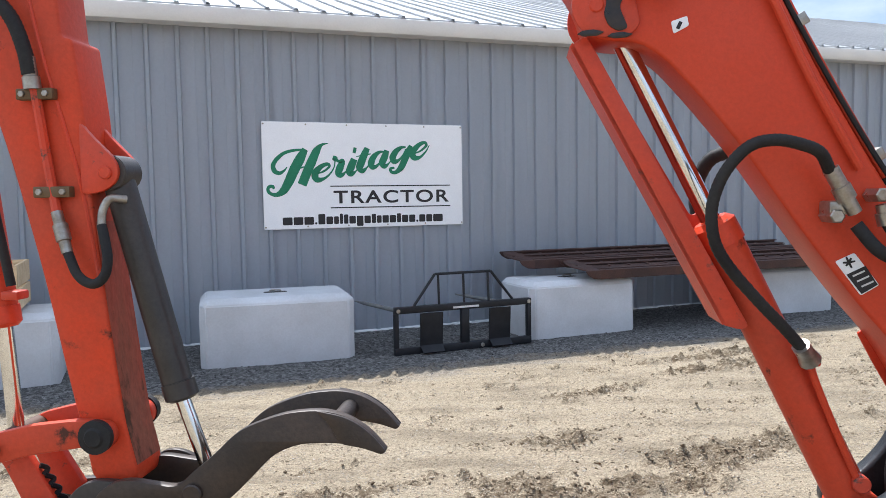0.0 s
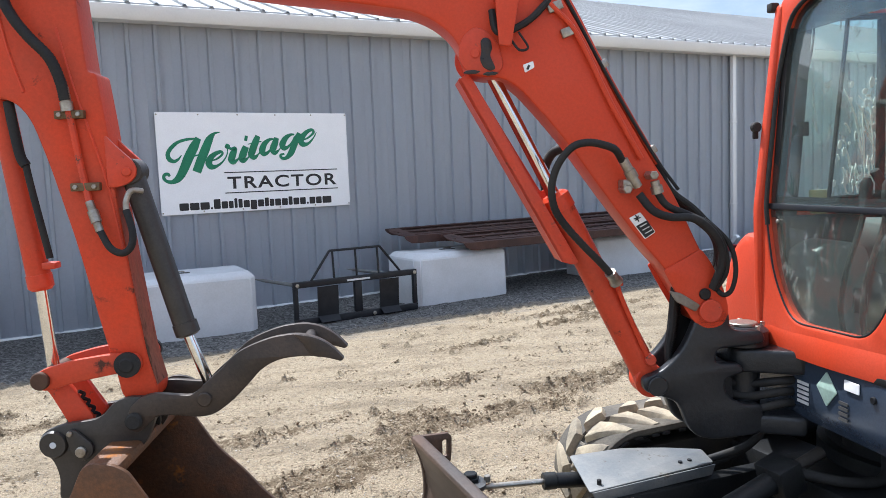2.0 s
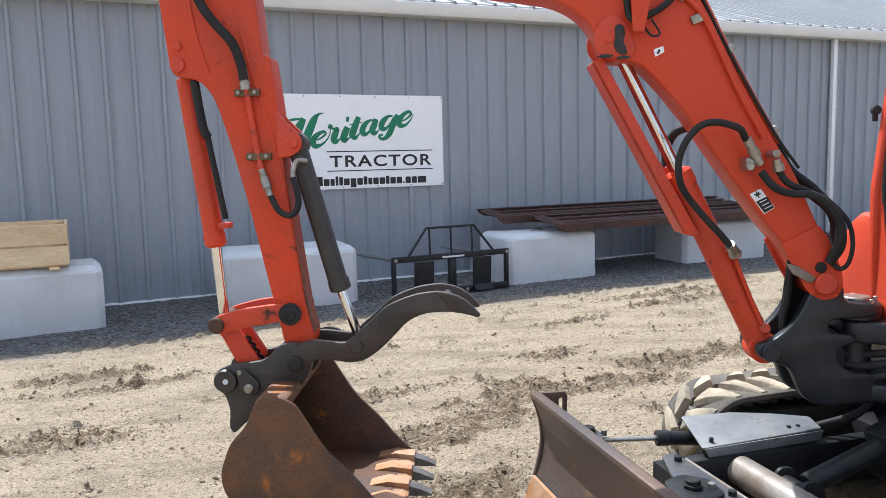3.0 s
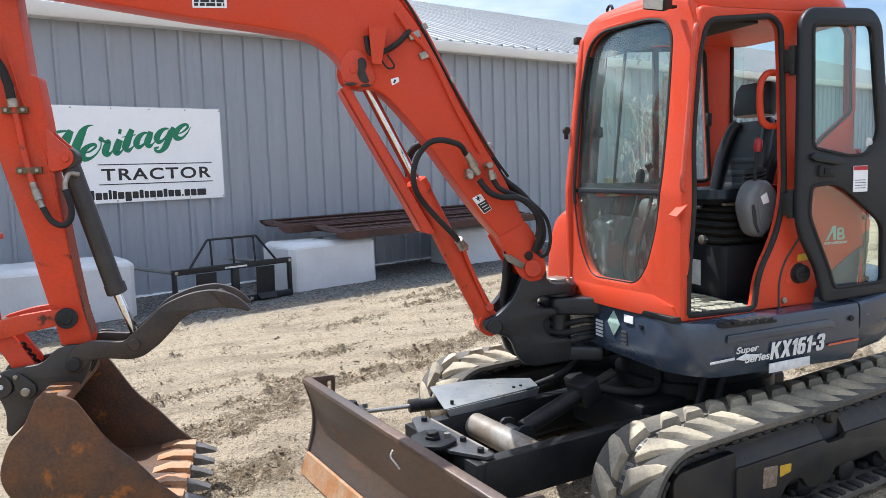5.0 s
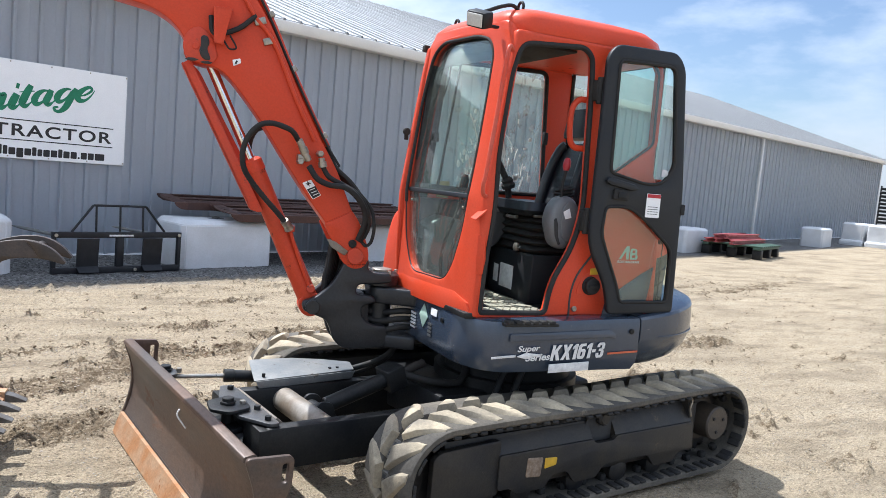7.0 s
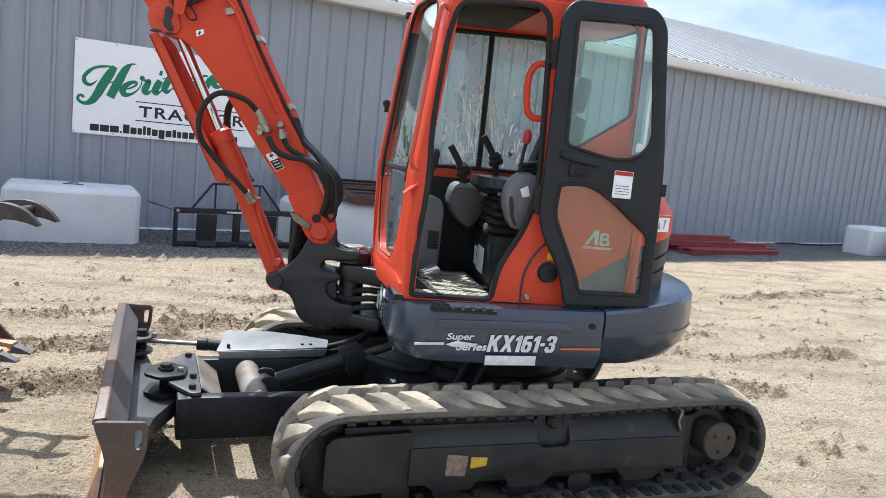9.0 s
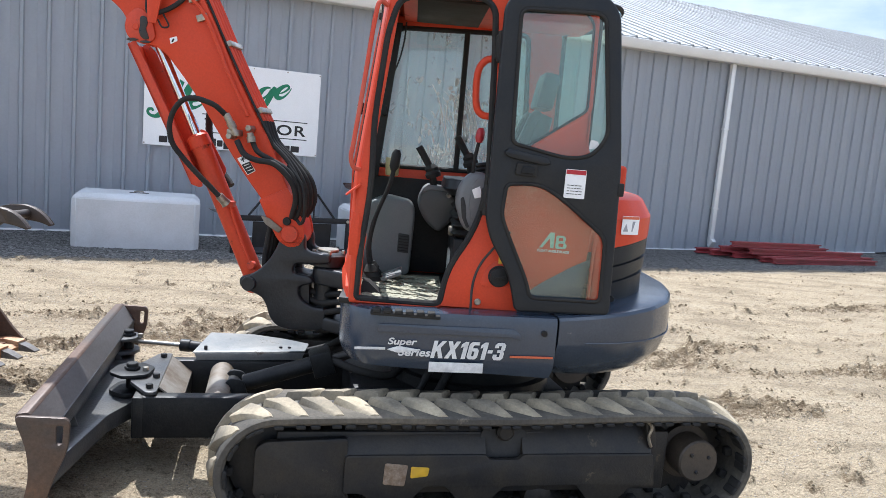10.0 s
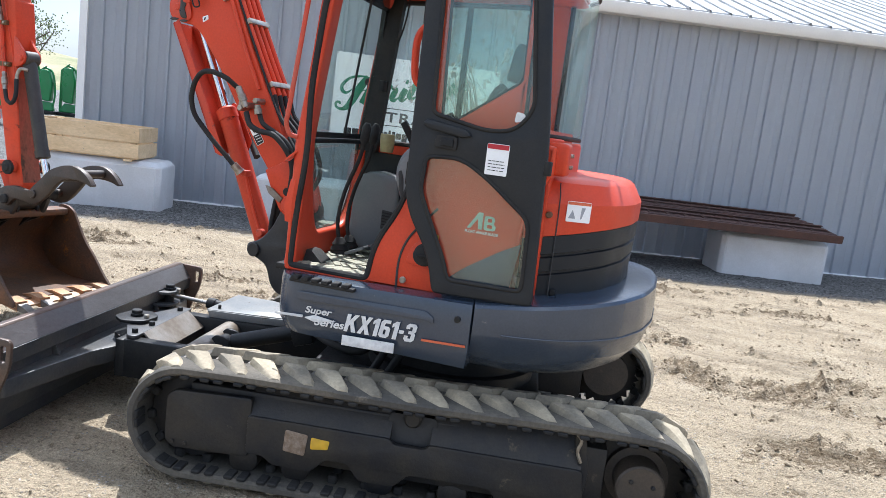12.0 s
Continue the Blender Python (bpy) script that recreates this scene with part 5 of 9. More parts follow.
def track_frame(out_b, in_b):
    """The long steel frame inside a track; out_b: its outer face, in_b: its inner face."""
    sg = 1 if in_b > out_b else -1
    skirt = [(2.05, 0.37), (2.70, 0.37), (2.72, 0.345), (2.86, 0.345), (2.88, 0.37), (3.545, 0.37), (3.57, 0.20), (3.44, 0.20), (3.39, 0.145), (3.22, 0.145), (3.16, 0.215), (2.80, 0.215), (2.74, 0.15), (2.58, 0.15),
             (2.52, 0.22), (2.42, 0.22), (2.36, 0.155), (2.18, 0.155), (2.13, 0.19), (2.05, 0.19)]
    b = dig("track_frame", under([side(rounded(skirt, 0.02), out_b, out_b + sg * 0.03, 0.004)]), FRAME_DUSTY, label="dusty black steel crawler frame")
    for a0, a1 in ((2.05, 2.70), (2.88, 3.54)):
        part("shoulder", under([loft([[(a, out_b + sg * 0.004, 0.355), (a, out_b + sg * 0.10, 0.50 + 0.03 * (a - 2.05) / 1.5), (a, out_b + sg * 0.16, 0.50 + 0.03 * (a - 2.05) / 1.5), (a, out_b + sg * 0.06, 0.33)] for a in (a0, a1)])]), FRAME_DUSTY, b)
    part("core", under([box(1.75, 3.65, min(out_b + sg * 0.06, in_b), max(out_b + sg * 0.06, in_b), 0.16, 0.46, 0.01)]), FRAME_DUSTY, b)
    cover = rounded([(1.66, 0.19), (1.66, 0.40), (1.70, 0.43), (2.06, 0.445), (2.06, 0.165), (1.70, 0.155)], 0.02)
    part("idler_cover", under([side(cover, out_b + sg * 0.012, out_b + sg * 0.05, 0.005)]), FRAME_DUSTY, b, "flat black idler cover")
    for a in (1.70, 1.76):
        part("bolt", under([rod((a, out_b + sg * 0.012, 0.185), (a, out_b + sg * 0.004, 0.185), 0.009, 8, 0.001)]), FRAME_DUSTY, b)
    # dark plate behind the gap paints the opening's deep shade
    part("slot", under([side(rounded([(2.68, 0.335), (2.90, 0.335), (2.90, 0.475), (2.68, 0.475)], 0.03), out_b + sg * 0.052, out_b + sg * 0.058, 0.002)]), DARK_VOID, b, "dark plate painting the shade inside the frame opening")
    part("carrier_roller", under([turned((2.79, out_b + sg * 0.012, 0.468), (2.79, out_b + sg * 0.30, 0.468), [(0, 0.030), (0.05, 0.042), (0.9, 0.042), (1, 0.03)], 20)]), FRAME_DUSTY, b)
    for a in (2.02, 2.27, 2.66, 3.0, 3.31):
        part("roller", under([turned((a, out_b + sg * 0.06, 0.125), (a, out_b + sg * 0.34, 0.125), [(0, 0.05), (0.04, 0.068), (0.35, 0.068), (0.4, 0.05), (0.6, 0.05), (0.65, 0.068), (0.96, 0.068), (1, 0.05)], 20)]), FRAME_DUSTY, b)
    part("idler", under([turned((1.755, out_b + sg * 0.10, 0.29), (1.755, out_b + sg * 0.30, 0.29), [(0, 0.15), (0.05, 0.205), (0.3, 0.205), (0.35, 0.222), (0.65, 0.222), (0.7, 0.205), (0.95, 0.205), (1, 0.15)], 32)]), FRAME_DUSTY, b)
    teeth = []
    for i in range(42):
        a = 2 * math.pi * i / 42
        r = 0.232 if i % 2 else 0.196
        teeth.append((3.80 + r * math.cos(a), 0.32 + r * math.sin(a)))
    part("sprocket", under([side(teeth, out_b + sg * 0.175, out_b + sg * 0.205, 0.004)]), FRAME_DUSTY, b, "toothed drive sprocket")
    part("hub", under([turned((3.80, out_b + sg * 0.004, 0.325), (3.80, out_b + sg * 0.30, 0.325), [(0, 0.098), (0.03, 0.106), (0.45, 0.106), (0.46, 0.14), (1, 0.14)], 36)]), HUB_BROWN, b, "round dusty travel motor hub")
    for i in range(3):
        a = 0.4 + i * 2.09
        c = (3.80 + 0.055 * math.cos(a), 0.325 + 0.055 * math.sin(a))
        part("plug", under([rod((c[0], out_b + sg * 0.005, c[1]), (c[0], out_b - sg * 0.004, c[1]), 0.010, 8, 0.002)]), FRAME_DUSTY, b)
    part("end_plate", under([side(rounded([(3.53, 0.20), (3.56, 0.20), (3.575, 0.36), (3.545, 0.52), (3.50, 0.54), (3.50, 0.50), (3.53, 0.36)], 0.01), out_b + sg * 0.02, out_b + sg * 0.16, 0.004)]), FRAME_DUSTY, b)
    part("chain_link", under([tube([(3.50, out_b + sg * 0.02, 0.53), (3.525, out_b + sg * 0.01, 0.50), (3.515, out_b + sg * 0.012, 0.45), (3.535, out_b + sg * 0.015, 0.40)], 0.008, 4, 6)]), STEEL, b)
    return b


near_frame = track_frame(0.615, 0.96)
track_frame(2.565, 2.22)
part("label", under([side(rounded([(2.225, 0.235), (2.325, 0.225), (2.335, 0.325), (2.23, 0.335)], 0.01), 0.6115, 0.6145, 0.0005)]), DECAL_BROWN, near_frame, "scuffed brown label")
part("label", under([side(rounded([(2.35, 0.262), (2.43, 0.272), (2.435, 0.312), (2.35, 0.318)], 0.008), 0.6115, 0.6145, 0.0005)]), DECAL_YELLOW, near_frame, "worn yellow warning label")

# middle frame and swing ring
dig("centre_frame", under([box(2.15, 3.35, 1.30, 1.88, 0.24, 0.46, 0.02), box(2.3, 2.6, 0.95, 2.25, 0.24, 0.42, 0.02), box(2.95, 3.25, 0.95, 2.25, 0.24, 0.42, 0.02)]), FRAME_BLACK, label="dark steel car body between the tracks")
dig("swing_ring", turned((2.52, 2.07, 0.44), (2.52, 2.07, 0.70), [(0, 0.46), (0.3, 0.46), (0.32, 0.42), (0.6, 0.42), (0.62, 0.47), (1, 0.47)], 40), FRAME_BLACK)
for x, y in ((2.18, 1.62), (2.27, 1.58)):
    dig("strut", rod((x, y, 0.36), (x + 0.14, y + 0.06, 0.68), 0.022, 10), FRAME_BLACK)

# ---- blade and its frame ----
face = [(0.735, 0.545), (0.765, 0.47), (0.788, 0.39), (0.795, 0.31), (0.786, 0.23), (0.765, 0.16), (0.742, 0.10)]
back = [(x + 0.022, z) for x, z in reversed(face)]
blade = dig("blade", under([side(face + back, 0.59, 2.58, 0.003)]), BLADE_STEEL, label="brown worn curved dozer blade")
part("top_flange", under([side(rounded([(0.728, 0.542), (0.731, 0.566), (0.775, 0.573), (0.790, 0.560), (0.770, 0.550)], 0.006), 0.588, 2.582, 0.002)]), BLADE_STEEL, blade)
# upper slope coloured paler, as the sun and sky light it
part("top_slope", under([side([(0.786, 0.563), (0.850, 0.474), (0.842, 0.466), (0.772, 0.552)], 0.588, 2.582, 0.001)]), BLADE_PALE, blade, "grey plate sloping down the back, paled as sunlit")
part("beam_back", under([side([(0.849, 0.472), (0.853, 0.470), (0.848, 0.395), (0.812, 0.375), (0.810, 0.381), (0.841, 0.399)], 0.588, 2.582, 0.001)]), BLADE_BACK, blade)
part("cutting_edge", under([side([(0.748, 0.125), (0.730, 0.125), (0.690, 0.008), (0.700, 0.002), (0.730, 0.02)], 0.585, 2.585, 0.003)]), RUST_PALE, blade, "pale rust-orange cutting edge")
part("edge_back", under([side([(0.752, 0.135), (0.752, 0.120), (0.736, 0.010), (0.742, 0.012), (0.764, 0.125)], 0.586, 2.584, 0.001)]), BLADE_BACK, blade)
beam = rounded([(0.80, 0.62), (0.86, 0.62), (0.96, 1.20), (1.06, 1.44), (1.08, 1.58), (1.06, 1.72), (0.96, 1.96), (0.86, 2.55), (0.80, 2.55)], 0.03, 3)
part("stiffener", under([deck(beam, 0.245, 0.335, 0.006)]), BLADE_BACK, blade, "grey tapered beam behind the blade")
part("rear_skin", under([side([(x + 0.024, z) for x, z in face] + [(x + 0.030, z) for x, z in reversed(face)], 0.60, 2.57, 0.001)]), BLADE_BACK, blade)
ear = rounded([(0.728, 0.565), (0.92, 0.556), (0.935, 0.535), (0.930, 0.43), (0.905, 0.36), (0.875, 0.29), (0.845, 0.18), (0.81, 0.04), (0.70, 0.02), (0.755, 0.16), (0.787, 0.30), (0.778, 0.42)],
              [0.03, 0.02, 0.02, 0.05, 0.05, 0.05, 0.03, 0.02, 0.01, 0.05, 0.06, 0.05])
slot = rounded([(0.885, 0.525), (0.912, 0.525), (0.908, 0.445), (0.885, 0.445)], 0.012)
for b0 in (0.565, 2.582):
    part("end_plate", under([side(ear, b0, b0 + 0.022, 0.003, [slot])]), BLADE_STEEL, blade)
for b0 in (1.05, 2.12):
    part("rib", under([side([(0.815, 0.46), (0.815, 0.33), (0.86, 0.335)], b0, b0 + 0.014, 0.002)]), BLADE_BACK, blade)
part("wire", under([tube([(0.728, 1.42, 0.50), (0.722, 1.43, 0.47), (0.745, 1.425, 0.43), (0.765, 1.43, 0.40)], 0.004, 4, 6)]), WHITE, blade, "pale bit of wire")
# pivot brackets
tri = rounded([(0.90, 1.50), (0.98, 1.42), (1.10, 1.46), (1.12, 1.60), (1.04, 1.68), (0.93, 1.64)], 0.03)
for z0, z1 in ((0.338, 0.362), (0.440, 0.458)):
    part("pivot_plate", under([deck(tri, z0, z1, 0.004)]), FRAME_BLACK, blade)
lug_pl = rounded([(0.80, 2.10), (0.80, 2.34), (0.92, 2.30), (0.95, 2.22), (0.92, 2.14)], 0.03)
for z0 in (0.36, 0.44):
    part("cylinder_lug", under([deck(lug_pl, z0, z0 + 0.02, 0.003)]), BLADE_BACK, blade)
for a, b_, z in ((1.01, 1.55, 0.458), (0.88, 2.22, 0.46)):
    part("pin", under([rod((a, b_, z - 0.12), (a, b_, z + 0.035), 0.030, 16), rod((a, b_, z), (a, b_, z + 0.016), 0.040, 6, 0.003)]), FRAME_BLACK, blade)
    part("bolt", under([rod((a + 0.07, b_ - 0.02, z - 0.01), (a + 0.07, b_ - 0.02, z + 0.018), 0.016, 6, 0.002)]), STEEL, blade)

arms = dig("blade_frame", under([box(1.10, 2.35, 1.235, 1.315, 0.20, 0.415, 0.012), box(1.10, 2.35, 1.865, 1.945, 0.20, 0.415, 0.012), box(1.06, 1.12, 1.235, 1.945, 0.20, 0.41, 0.008)]), FRAME_BLACK, label="black steel push frame of the blade")
part("top_plate", under([deck(rounded([(1.02, 1.42), (1.12, 1.245), (1.17, 1.25), (1.17, 1.935), (1.10, 1.935), (1.02, 1.72)], 0.02), 0.418, 0.436, 0.003)]), BLADE_BACK, arms, "scuffed dark plate over the blade pivot")
part("cross_tube", under([rod((1.455, 1.316, 0.345), (1.455, 1.864, 0.345), 0.068, 24)]), CREAM, arms, "worn cross tube")
part("cross_plate", under([loft([[(1.172, b_, 0.434), (1.178, b_, 0.440), (1.285, b_, 0.352), (1.279, b_, 0.345)] for b_ in (1.316, 1.864)])]), CREAM, arms, "dusty sloping plate between the arms")
part("cross_flange", under([loft([[(1.279, b_, 0.352), (1.286, b_, 0.352), (1.286, b_, 0.235), (1.279, b_, 0.235)] for b_ in (1.316, 1.864)])]), FRAME_BLACK, arms)
for c in ((1.13, 1.31), (1.14, 1.48), (1.13, 1.85)):
    part("bolt", under([rod((c[0], c[1], 0.436), (c[0], c[1], 0.458), 0.018, 6, 0.002)]), FRAME_BLACK, arms)
lift = dig("blade_lift_cylinder", under([rod((1.58, 1.59, 0.375), (1.98, 1.59, 0.50), 0.046, 20, 0.006)]), FRAME_BLACK, label="dark hydraulic cylinder lifting the blade")
part("gland", under([moved(box(-0.06, 0.06, -0.075, 0.075, -0.068, 0.068, 0.012), Matrix.Translation((2.0, 1.59, 0.507)) @ Matrix.Rotation(radians(-17.3), 4, "Y"))]), FRAME_BLACK, lift)
part("rod", under([rod((2.04, 1.59, 0.52), (2.22, 1.59, 0.576), 0.026, 16)]), CYL_GREY, lift)
part("eye", under([rod((1.52, 1.53, 0.352), (1.52, 1.65, 0.352), 0.05, 18), rod((1.50, 1.47, 0.36), (1.50, 1.71, 0.36), 0.024, 12)]), FRAME_BLACK, lift)
for b_ in (1.50, 1.66):
    part("clevis", under([side(rounded([(1.44, 0.30), (1.62, 0.30), (1.58, 0.42), (1.50, 0.43)], 0.03), b_, b_ + 0.02, 0.003)]), FRAME_BLACK, lift)
ang = dig("blade_angle_cylinder", under([rod((1.22, 2.13, 0.43), (1.75, 2.02, 0.40), 0.034, 18)]), FRAME_BLACK, label="hydraulic cylinder angling the blade")
part("rod", under([rod((0.90, 2.20, 0.432), (1.22, 2.13, 0.43), 0.013, 14)]), STEEL, ang)
part("gland", under([rod((1.19, 2.137, 0.43), (1.25, 2.124, 0.43), 0.038, 18)]), FRAME_BLACK, ang)
plate = deck(rounded([(1.28, 1.89), (1.36, 2.20), (1.62, 2.17), (1.80, 2.10), (1.95, 2.02), (1.92, 1.90)], 0.015), -0.004, 0.004, 0.002)
plate = moved(plate, Matrix.Translation((1.28, 1.89, 0.455)) @ Matrix.Rotation(radians(7), 4, "X") @ Matrix.Rotation(radians(-1.5), 4, "Y") @ Matrix.Translation((-1.28, -1.89, 0)))
cov = dig("cover_plate", under([plate, side([(1.29, 0.455), (1.92, 0.470), (1.90, 0.425), (1.31, 0.41)], 1.884, 1.892, 0.002)]), PALE_STEEL, label="pale scratched steel guard plate")
for a, b_ in ((1.78, 1.95), (1.83, 1.95), (1.35, 1.93)):
    part("bolt", under([rod((a, b_, 0.462), (a, b_, 0.487), 0.010, 8, 0.001)]), FRAME_BLACK, cov)
dig("hydraulic_hose", under([tube([(2.05, 1.55, 0.53), (2.2, 1.45, 0.50), (2.36, 1.42, 0.49), (2.44, 1.46, 0.56), (2.47, 1.5, 0.68)], 0.022, 8, 10)]), RUBBER)
dig("hydraulic_hose", under([tube([(1.74, 2.02, 0.42), (1.95, 1.95, 0.47), (2.1, 1.86, 0.55), (2.2, 1.85, 0.66)], 0.018, 8, 10)]), RUBBER)
dig("hydraulic_hose", under([tube([(1.72, 2.06, 0.40), (1.95, 2.0, 0.42), (2.12, 1.9, 0.52), (2.24, 1.88, 0.66)], 0.018, 8, 10)]), RUBBER)
dig("swivel", turned((2.22, 2.05, 0.47), (2.22, 2.05, 0.70), [(0, 0.10), (0.3, 0.10), (0.32, 0.13), (0.7, 0.13), (0.72, 0.09), (1, 0.09)], 20), FRAME_BLACK)

# ---- upper body: deck panels and counterweight ----
plan = rounded([(1.80, 2.50), (1.80, 1.36), (1.92, 1.165), (2.824, 1.16), (2.824, 2.98), (2.20, 2.98), (1.95, 2.80)], [0.05, 0.14, 0.16, 0.004, 0.004, 0.2, 0.1], 6)


def layered(outline, centre, layers, lift=0.0, from_x=0.0):
    """Rings of an outline, shrunk about a centre at each height; lift: the rise to the rear."""
    cx, cy = centre
    return loft([[(cx + (x - cx) * k, cy + (y - cy) * k, z + lift * rise * max(0.0, x - from_x)) for x, y in outline] for z, k, rise in layers])


body = dig("deck_panel", layered(plan, (2.5, 2.07), [(0.715, 0.93, 0), (0.725, 0.965, 0), (0.77, 0.992, 0), (0.82, 1.0, 0), (0.96, 0.998, 1), (0.985, 0.990, 1), (0.99, 0.97, 1)], 0.030, 1.80), CHARCOAL, label="charcoal lower body panel")
tail = rounded([(2.832, 1.16), (3.02, 1.168), (3.16, 1.205), (3.31, 1.295), (3.43, 1.44), (3.515, 1.66), (3.55, 1.90), (3.55, 2.24), (3.515, 2.48), (3.43, 2.70), (3.31, 2.845), (3.16, 2.935), (3.02, 2.972), (2.832, 2.98)], [0.004] + [0.06] * 12 + [0.004], 3)
weight = dig("counterweight", layered(tail, (2.55, 2.07), [(0.715, 0.80, 0), (0.722, 0.845, 0), (0.765, 0.915, 0), (0.835, 0.972, 0), (0.885, 0.995, 0.3), (0.900, 1.0, 0.3), (0.965, 1.0, 0.5), (1.005, 0.996, 1), (1.018, 0.986, 1), (1.024, 0.968, 1), (1.030, 0.80, 0.9)], 0.13, 2.832), CHARCOAL, label="charcoal cast counterweight", angle=22)
crest = [(2.55 + (x - 2.55) * 1.0015, 2.07 + (y - 2.07) * 1.0015, 0.905 + 0.13 * 0.3 * max(0.0, x - 2.832)) for x, y in tail if y < 2.6 and x > 2.84]
part("crease", tube(crest, 0.0035, 1, 6), CHARCOAL, weight)
recess_plan = side(rounded([(2.0, 0.895), (2.0, 0.935), (2.62, 0.955), (2.66, 0.93), (2.66, 0.902), (2.62, 0.915)], 0.01), 1.1535, 1.1565, 0.001)
part("crease", recess_plan, CHARCOAL, body)
part("lock", rod((2.765, 1.165, 0.945), (2.765, 1.148, 0.945), 0.014, 16, 0.002), FRAME_BLACK, body)
for x, y in ((1.797, 2.10), (1.797, 1.55)):
    part("lock", rod((x + 0.01, y, 0.925), (x - 0.006, y, 0.925), 0.014, 12, 0.002), FRAME_BLACK, body)
stepb = [box(1.97 + i * 0.05, 2.005 + i * 0.05, 1.135, 1.185, 0.987, 1.006, 0.004, 1) for i in range(6)]
part("step_tread", [box(1.96, 2.28, 1.14, 1.20, 0.975, 0.992, 0.006)] + stepb, RUBBER, body, "black serrated step edge")
# side print
TXT = Matrix.Translation((0, 1.1525, 0)) @ SIDE


def bold_glyph(code):
    """A heavy block letter in a box one high: its outline, holes and width."""
    holes = []
    if code == "K":
        loop, w = [(0, 0), (0.24, 0), (0.24, 0.32), (0.32, 0.43), (0.50, 0), (0.78, 0), (0.49, 0.60), (0.78, 1), (0.50, 1), (0.24, 0.64), (0.24, 1), (0, 1)], 0.78
    elif code == "X":
        loop, w = [(0, 0), (0.27, 0), (0.40, 0.29), (0.53, 0), (0.81, 0), (0.55, 0.51), (0.80, 1), (0.53, 1), (0.41, 0.73), (0.29, 1), (0.01, 1), (0.26, 0.51)], 0.81
    elif code == "1":
        loop, w = [(0.16, 0), (0.42, 0), (0.42, 1), (0.22, 1), (0, 0.84), (0, 0.63), (0.16, 0.72)], 0.42
    elif code == "6":
        loop, w = [(0, 0.13), (0.13, 0), (0.53, 0), (0.66, 0.13), (0.66, 0.52), (0.54, 0.64), (0.26, 0.64), (0.26, 0.76), (0.32, 0.82), (0.60, 0.82), (0.60, 1), (0.14, 1), (0, 0.86)], 0.66
        holes = [[(0.26, 0.18), (0.40, 0.18), (0.40, 0.46), (0.26, 0.46)]]
    elif code == "3":
        loop, w = [(0, 0.13), (0.13, 0), (0.53, 0), (0.66, 0.13), (0.66, 0.42), (0.57, 0.51), (0.66, 0.60), (0.66, 0.87), (0.53, 1), (0.13, 1), (0, 0.87), (0, 0.70), (0.24, 0.70), (0.24, 0.82), (0.41, 0.82), (0.41, 0.60), (0.20, 0.60), (0.20, 0.43), (0.41, 0.43), (0.41, 0.18), (0.24, 0.18), (0.24, 0.32), (0, 0.32)], 0.66
    else:
        loop, w = [(0, 0.38), (0.30, 0.38), (0.30, 0.57), (0, 0.57)], 0.30
    return loop, holes, w


words, at = [], 0.0
for code in "KX161-3":
    loop, holes, w = bold_glyph(code)
    words.append(flat([(at + x + 0.24 * y, y) for x, y in loop], 0.02, 0, [[(at + x + 0.24 * y, y) for x, y in hole] for hole in holes]))
    at += w + 0.075
scale = Matrix.Diagonal((0.350 / (at + 0.16), 0.082, 0.05, 1))
words = [moved(q, TXT @ Matrix.Translation((2.248, 0.793, 0.0012)) @ Matrix.Rotation(radians(2.2), 4, "Z") @ scale) for q in words]
part("lettering", words, WORN_WHITE, body, "white slanted model lettering", 20)
sup = [fit_to(lettering("Super", 0.05, 0.25, 0.0012, 0.0004), 0.135, 0.042), fit_to(lettering("Series", 0.05, 0.25, 0.0012, 0.0004), 0.150, 0.038)]
part("lettering", [moved(sup[0], TXT @ Matrix.Translation((2.05, 0.832, 0)) @ Matrix.Rotation(radians(2.2), 4, "Z")), moved(sup[1], TXT @ Matrix.Translation((2.10, 0.792, 0)) @ Matrix.Rotation(radians(2.2), 4, "Z"))], WORN_WHITE, body, "worn white script", 20)
part("stripe", side([(1.90, 0.808), (2.04, 0.816), (2.04, 0.828), (1.90, 0.819)], 1.1515, 1.1545, 0.0005), WORN_WHITE, body)
part("smear", side(rounded([(2.045, 0.818), (2.10, 0.805), (2.21, 0.826), (2.10, 0.838)], 0.01), 1.152, 1.1545, 0.0005), WORN_WHITE, body)
part("stripe", side([(2.615, 0.820), (2.815, 0.829), (2.815, 0.839), (2.615, 0.830)], 1.1515, 1.1545, 0.0005), DECAL_ORANGE, body, "orange stripe")
part("label", side([(2.245, 0.728), (2.495, 0.738), (2.495, 0.784), (2.245, 0.774)], 1.1485, 1.1545, 0.0005), WORN_WHITE, body, "worn white label")
part("label", front(rounded([(1.80, 0.83), (1.86, 0.90), (1.80, 0.97), (1.74, 0.90)], 0.006), 1.7935, 1.7975, 0.0005), DECAL_GREEN, body, "pale green diamond label")
part("label", front(rounded([(1.62, 0.925), (1.70, 0.925), (1.70, 0.965), (1.62, 0.965)], 0.004), 1.7935, 1.7975, 0.0005), WHITE, body, "small white label")
part("label", [front([(1.91, 0.80 + 0.02 * i), (1.98, 0.80 + 0.02 * i), (1.98, 0.812 + 0.02 * i), (1.91, 0.812 + 0.02 * i)], 1.7935, 1.7975, 0.0) for i in range(5)], WORN_WHITE, body, "small print lines")
# panel is uncut: thin dark plates paint the shade in its slots
for i in range(4):
    part("vent_slot", front(rounded([(1.68, 0.80 + 0.021 * i), (1.73, 0.80 + 0.021 * i), (1.73, 0.812 + 0.021 * i), (1.68, 0.812 + 0.021 * i)], 0.004), 1.7938, 1.7985, 0.0), DARK_VOID, body)

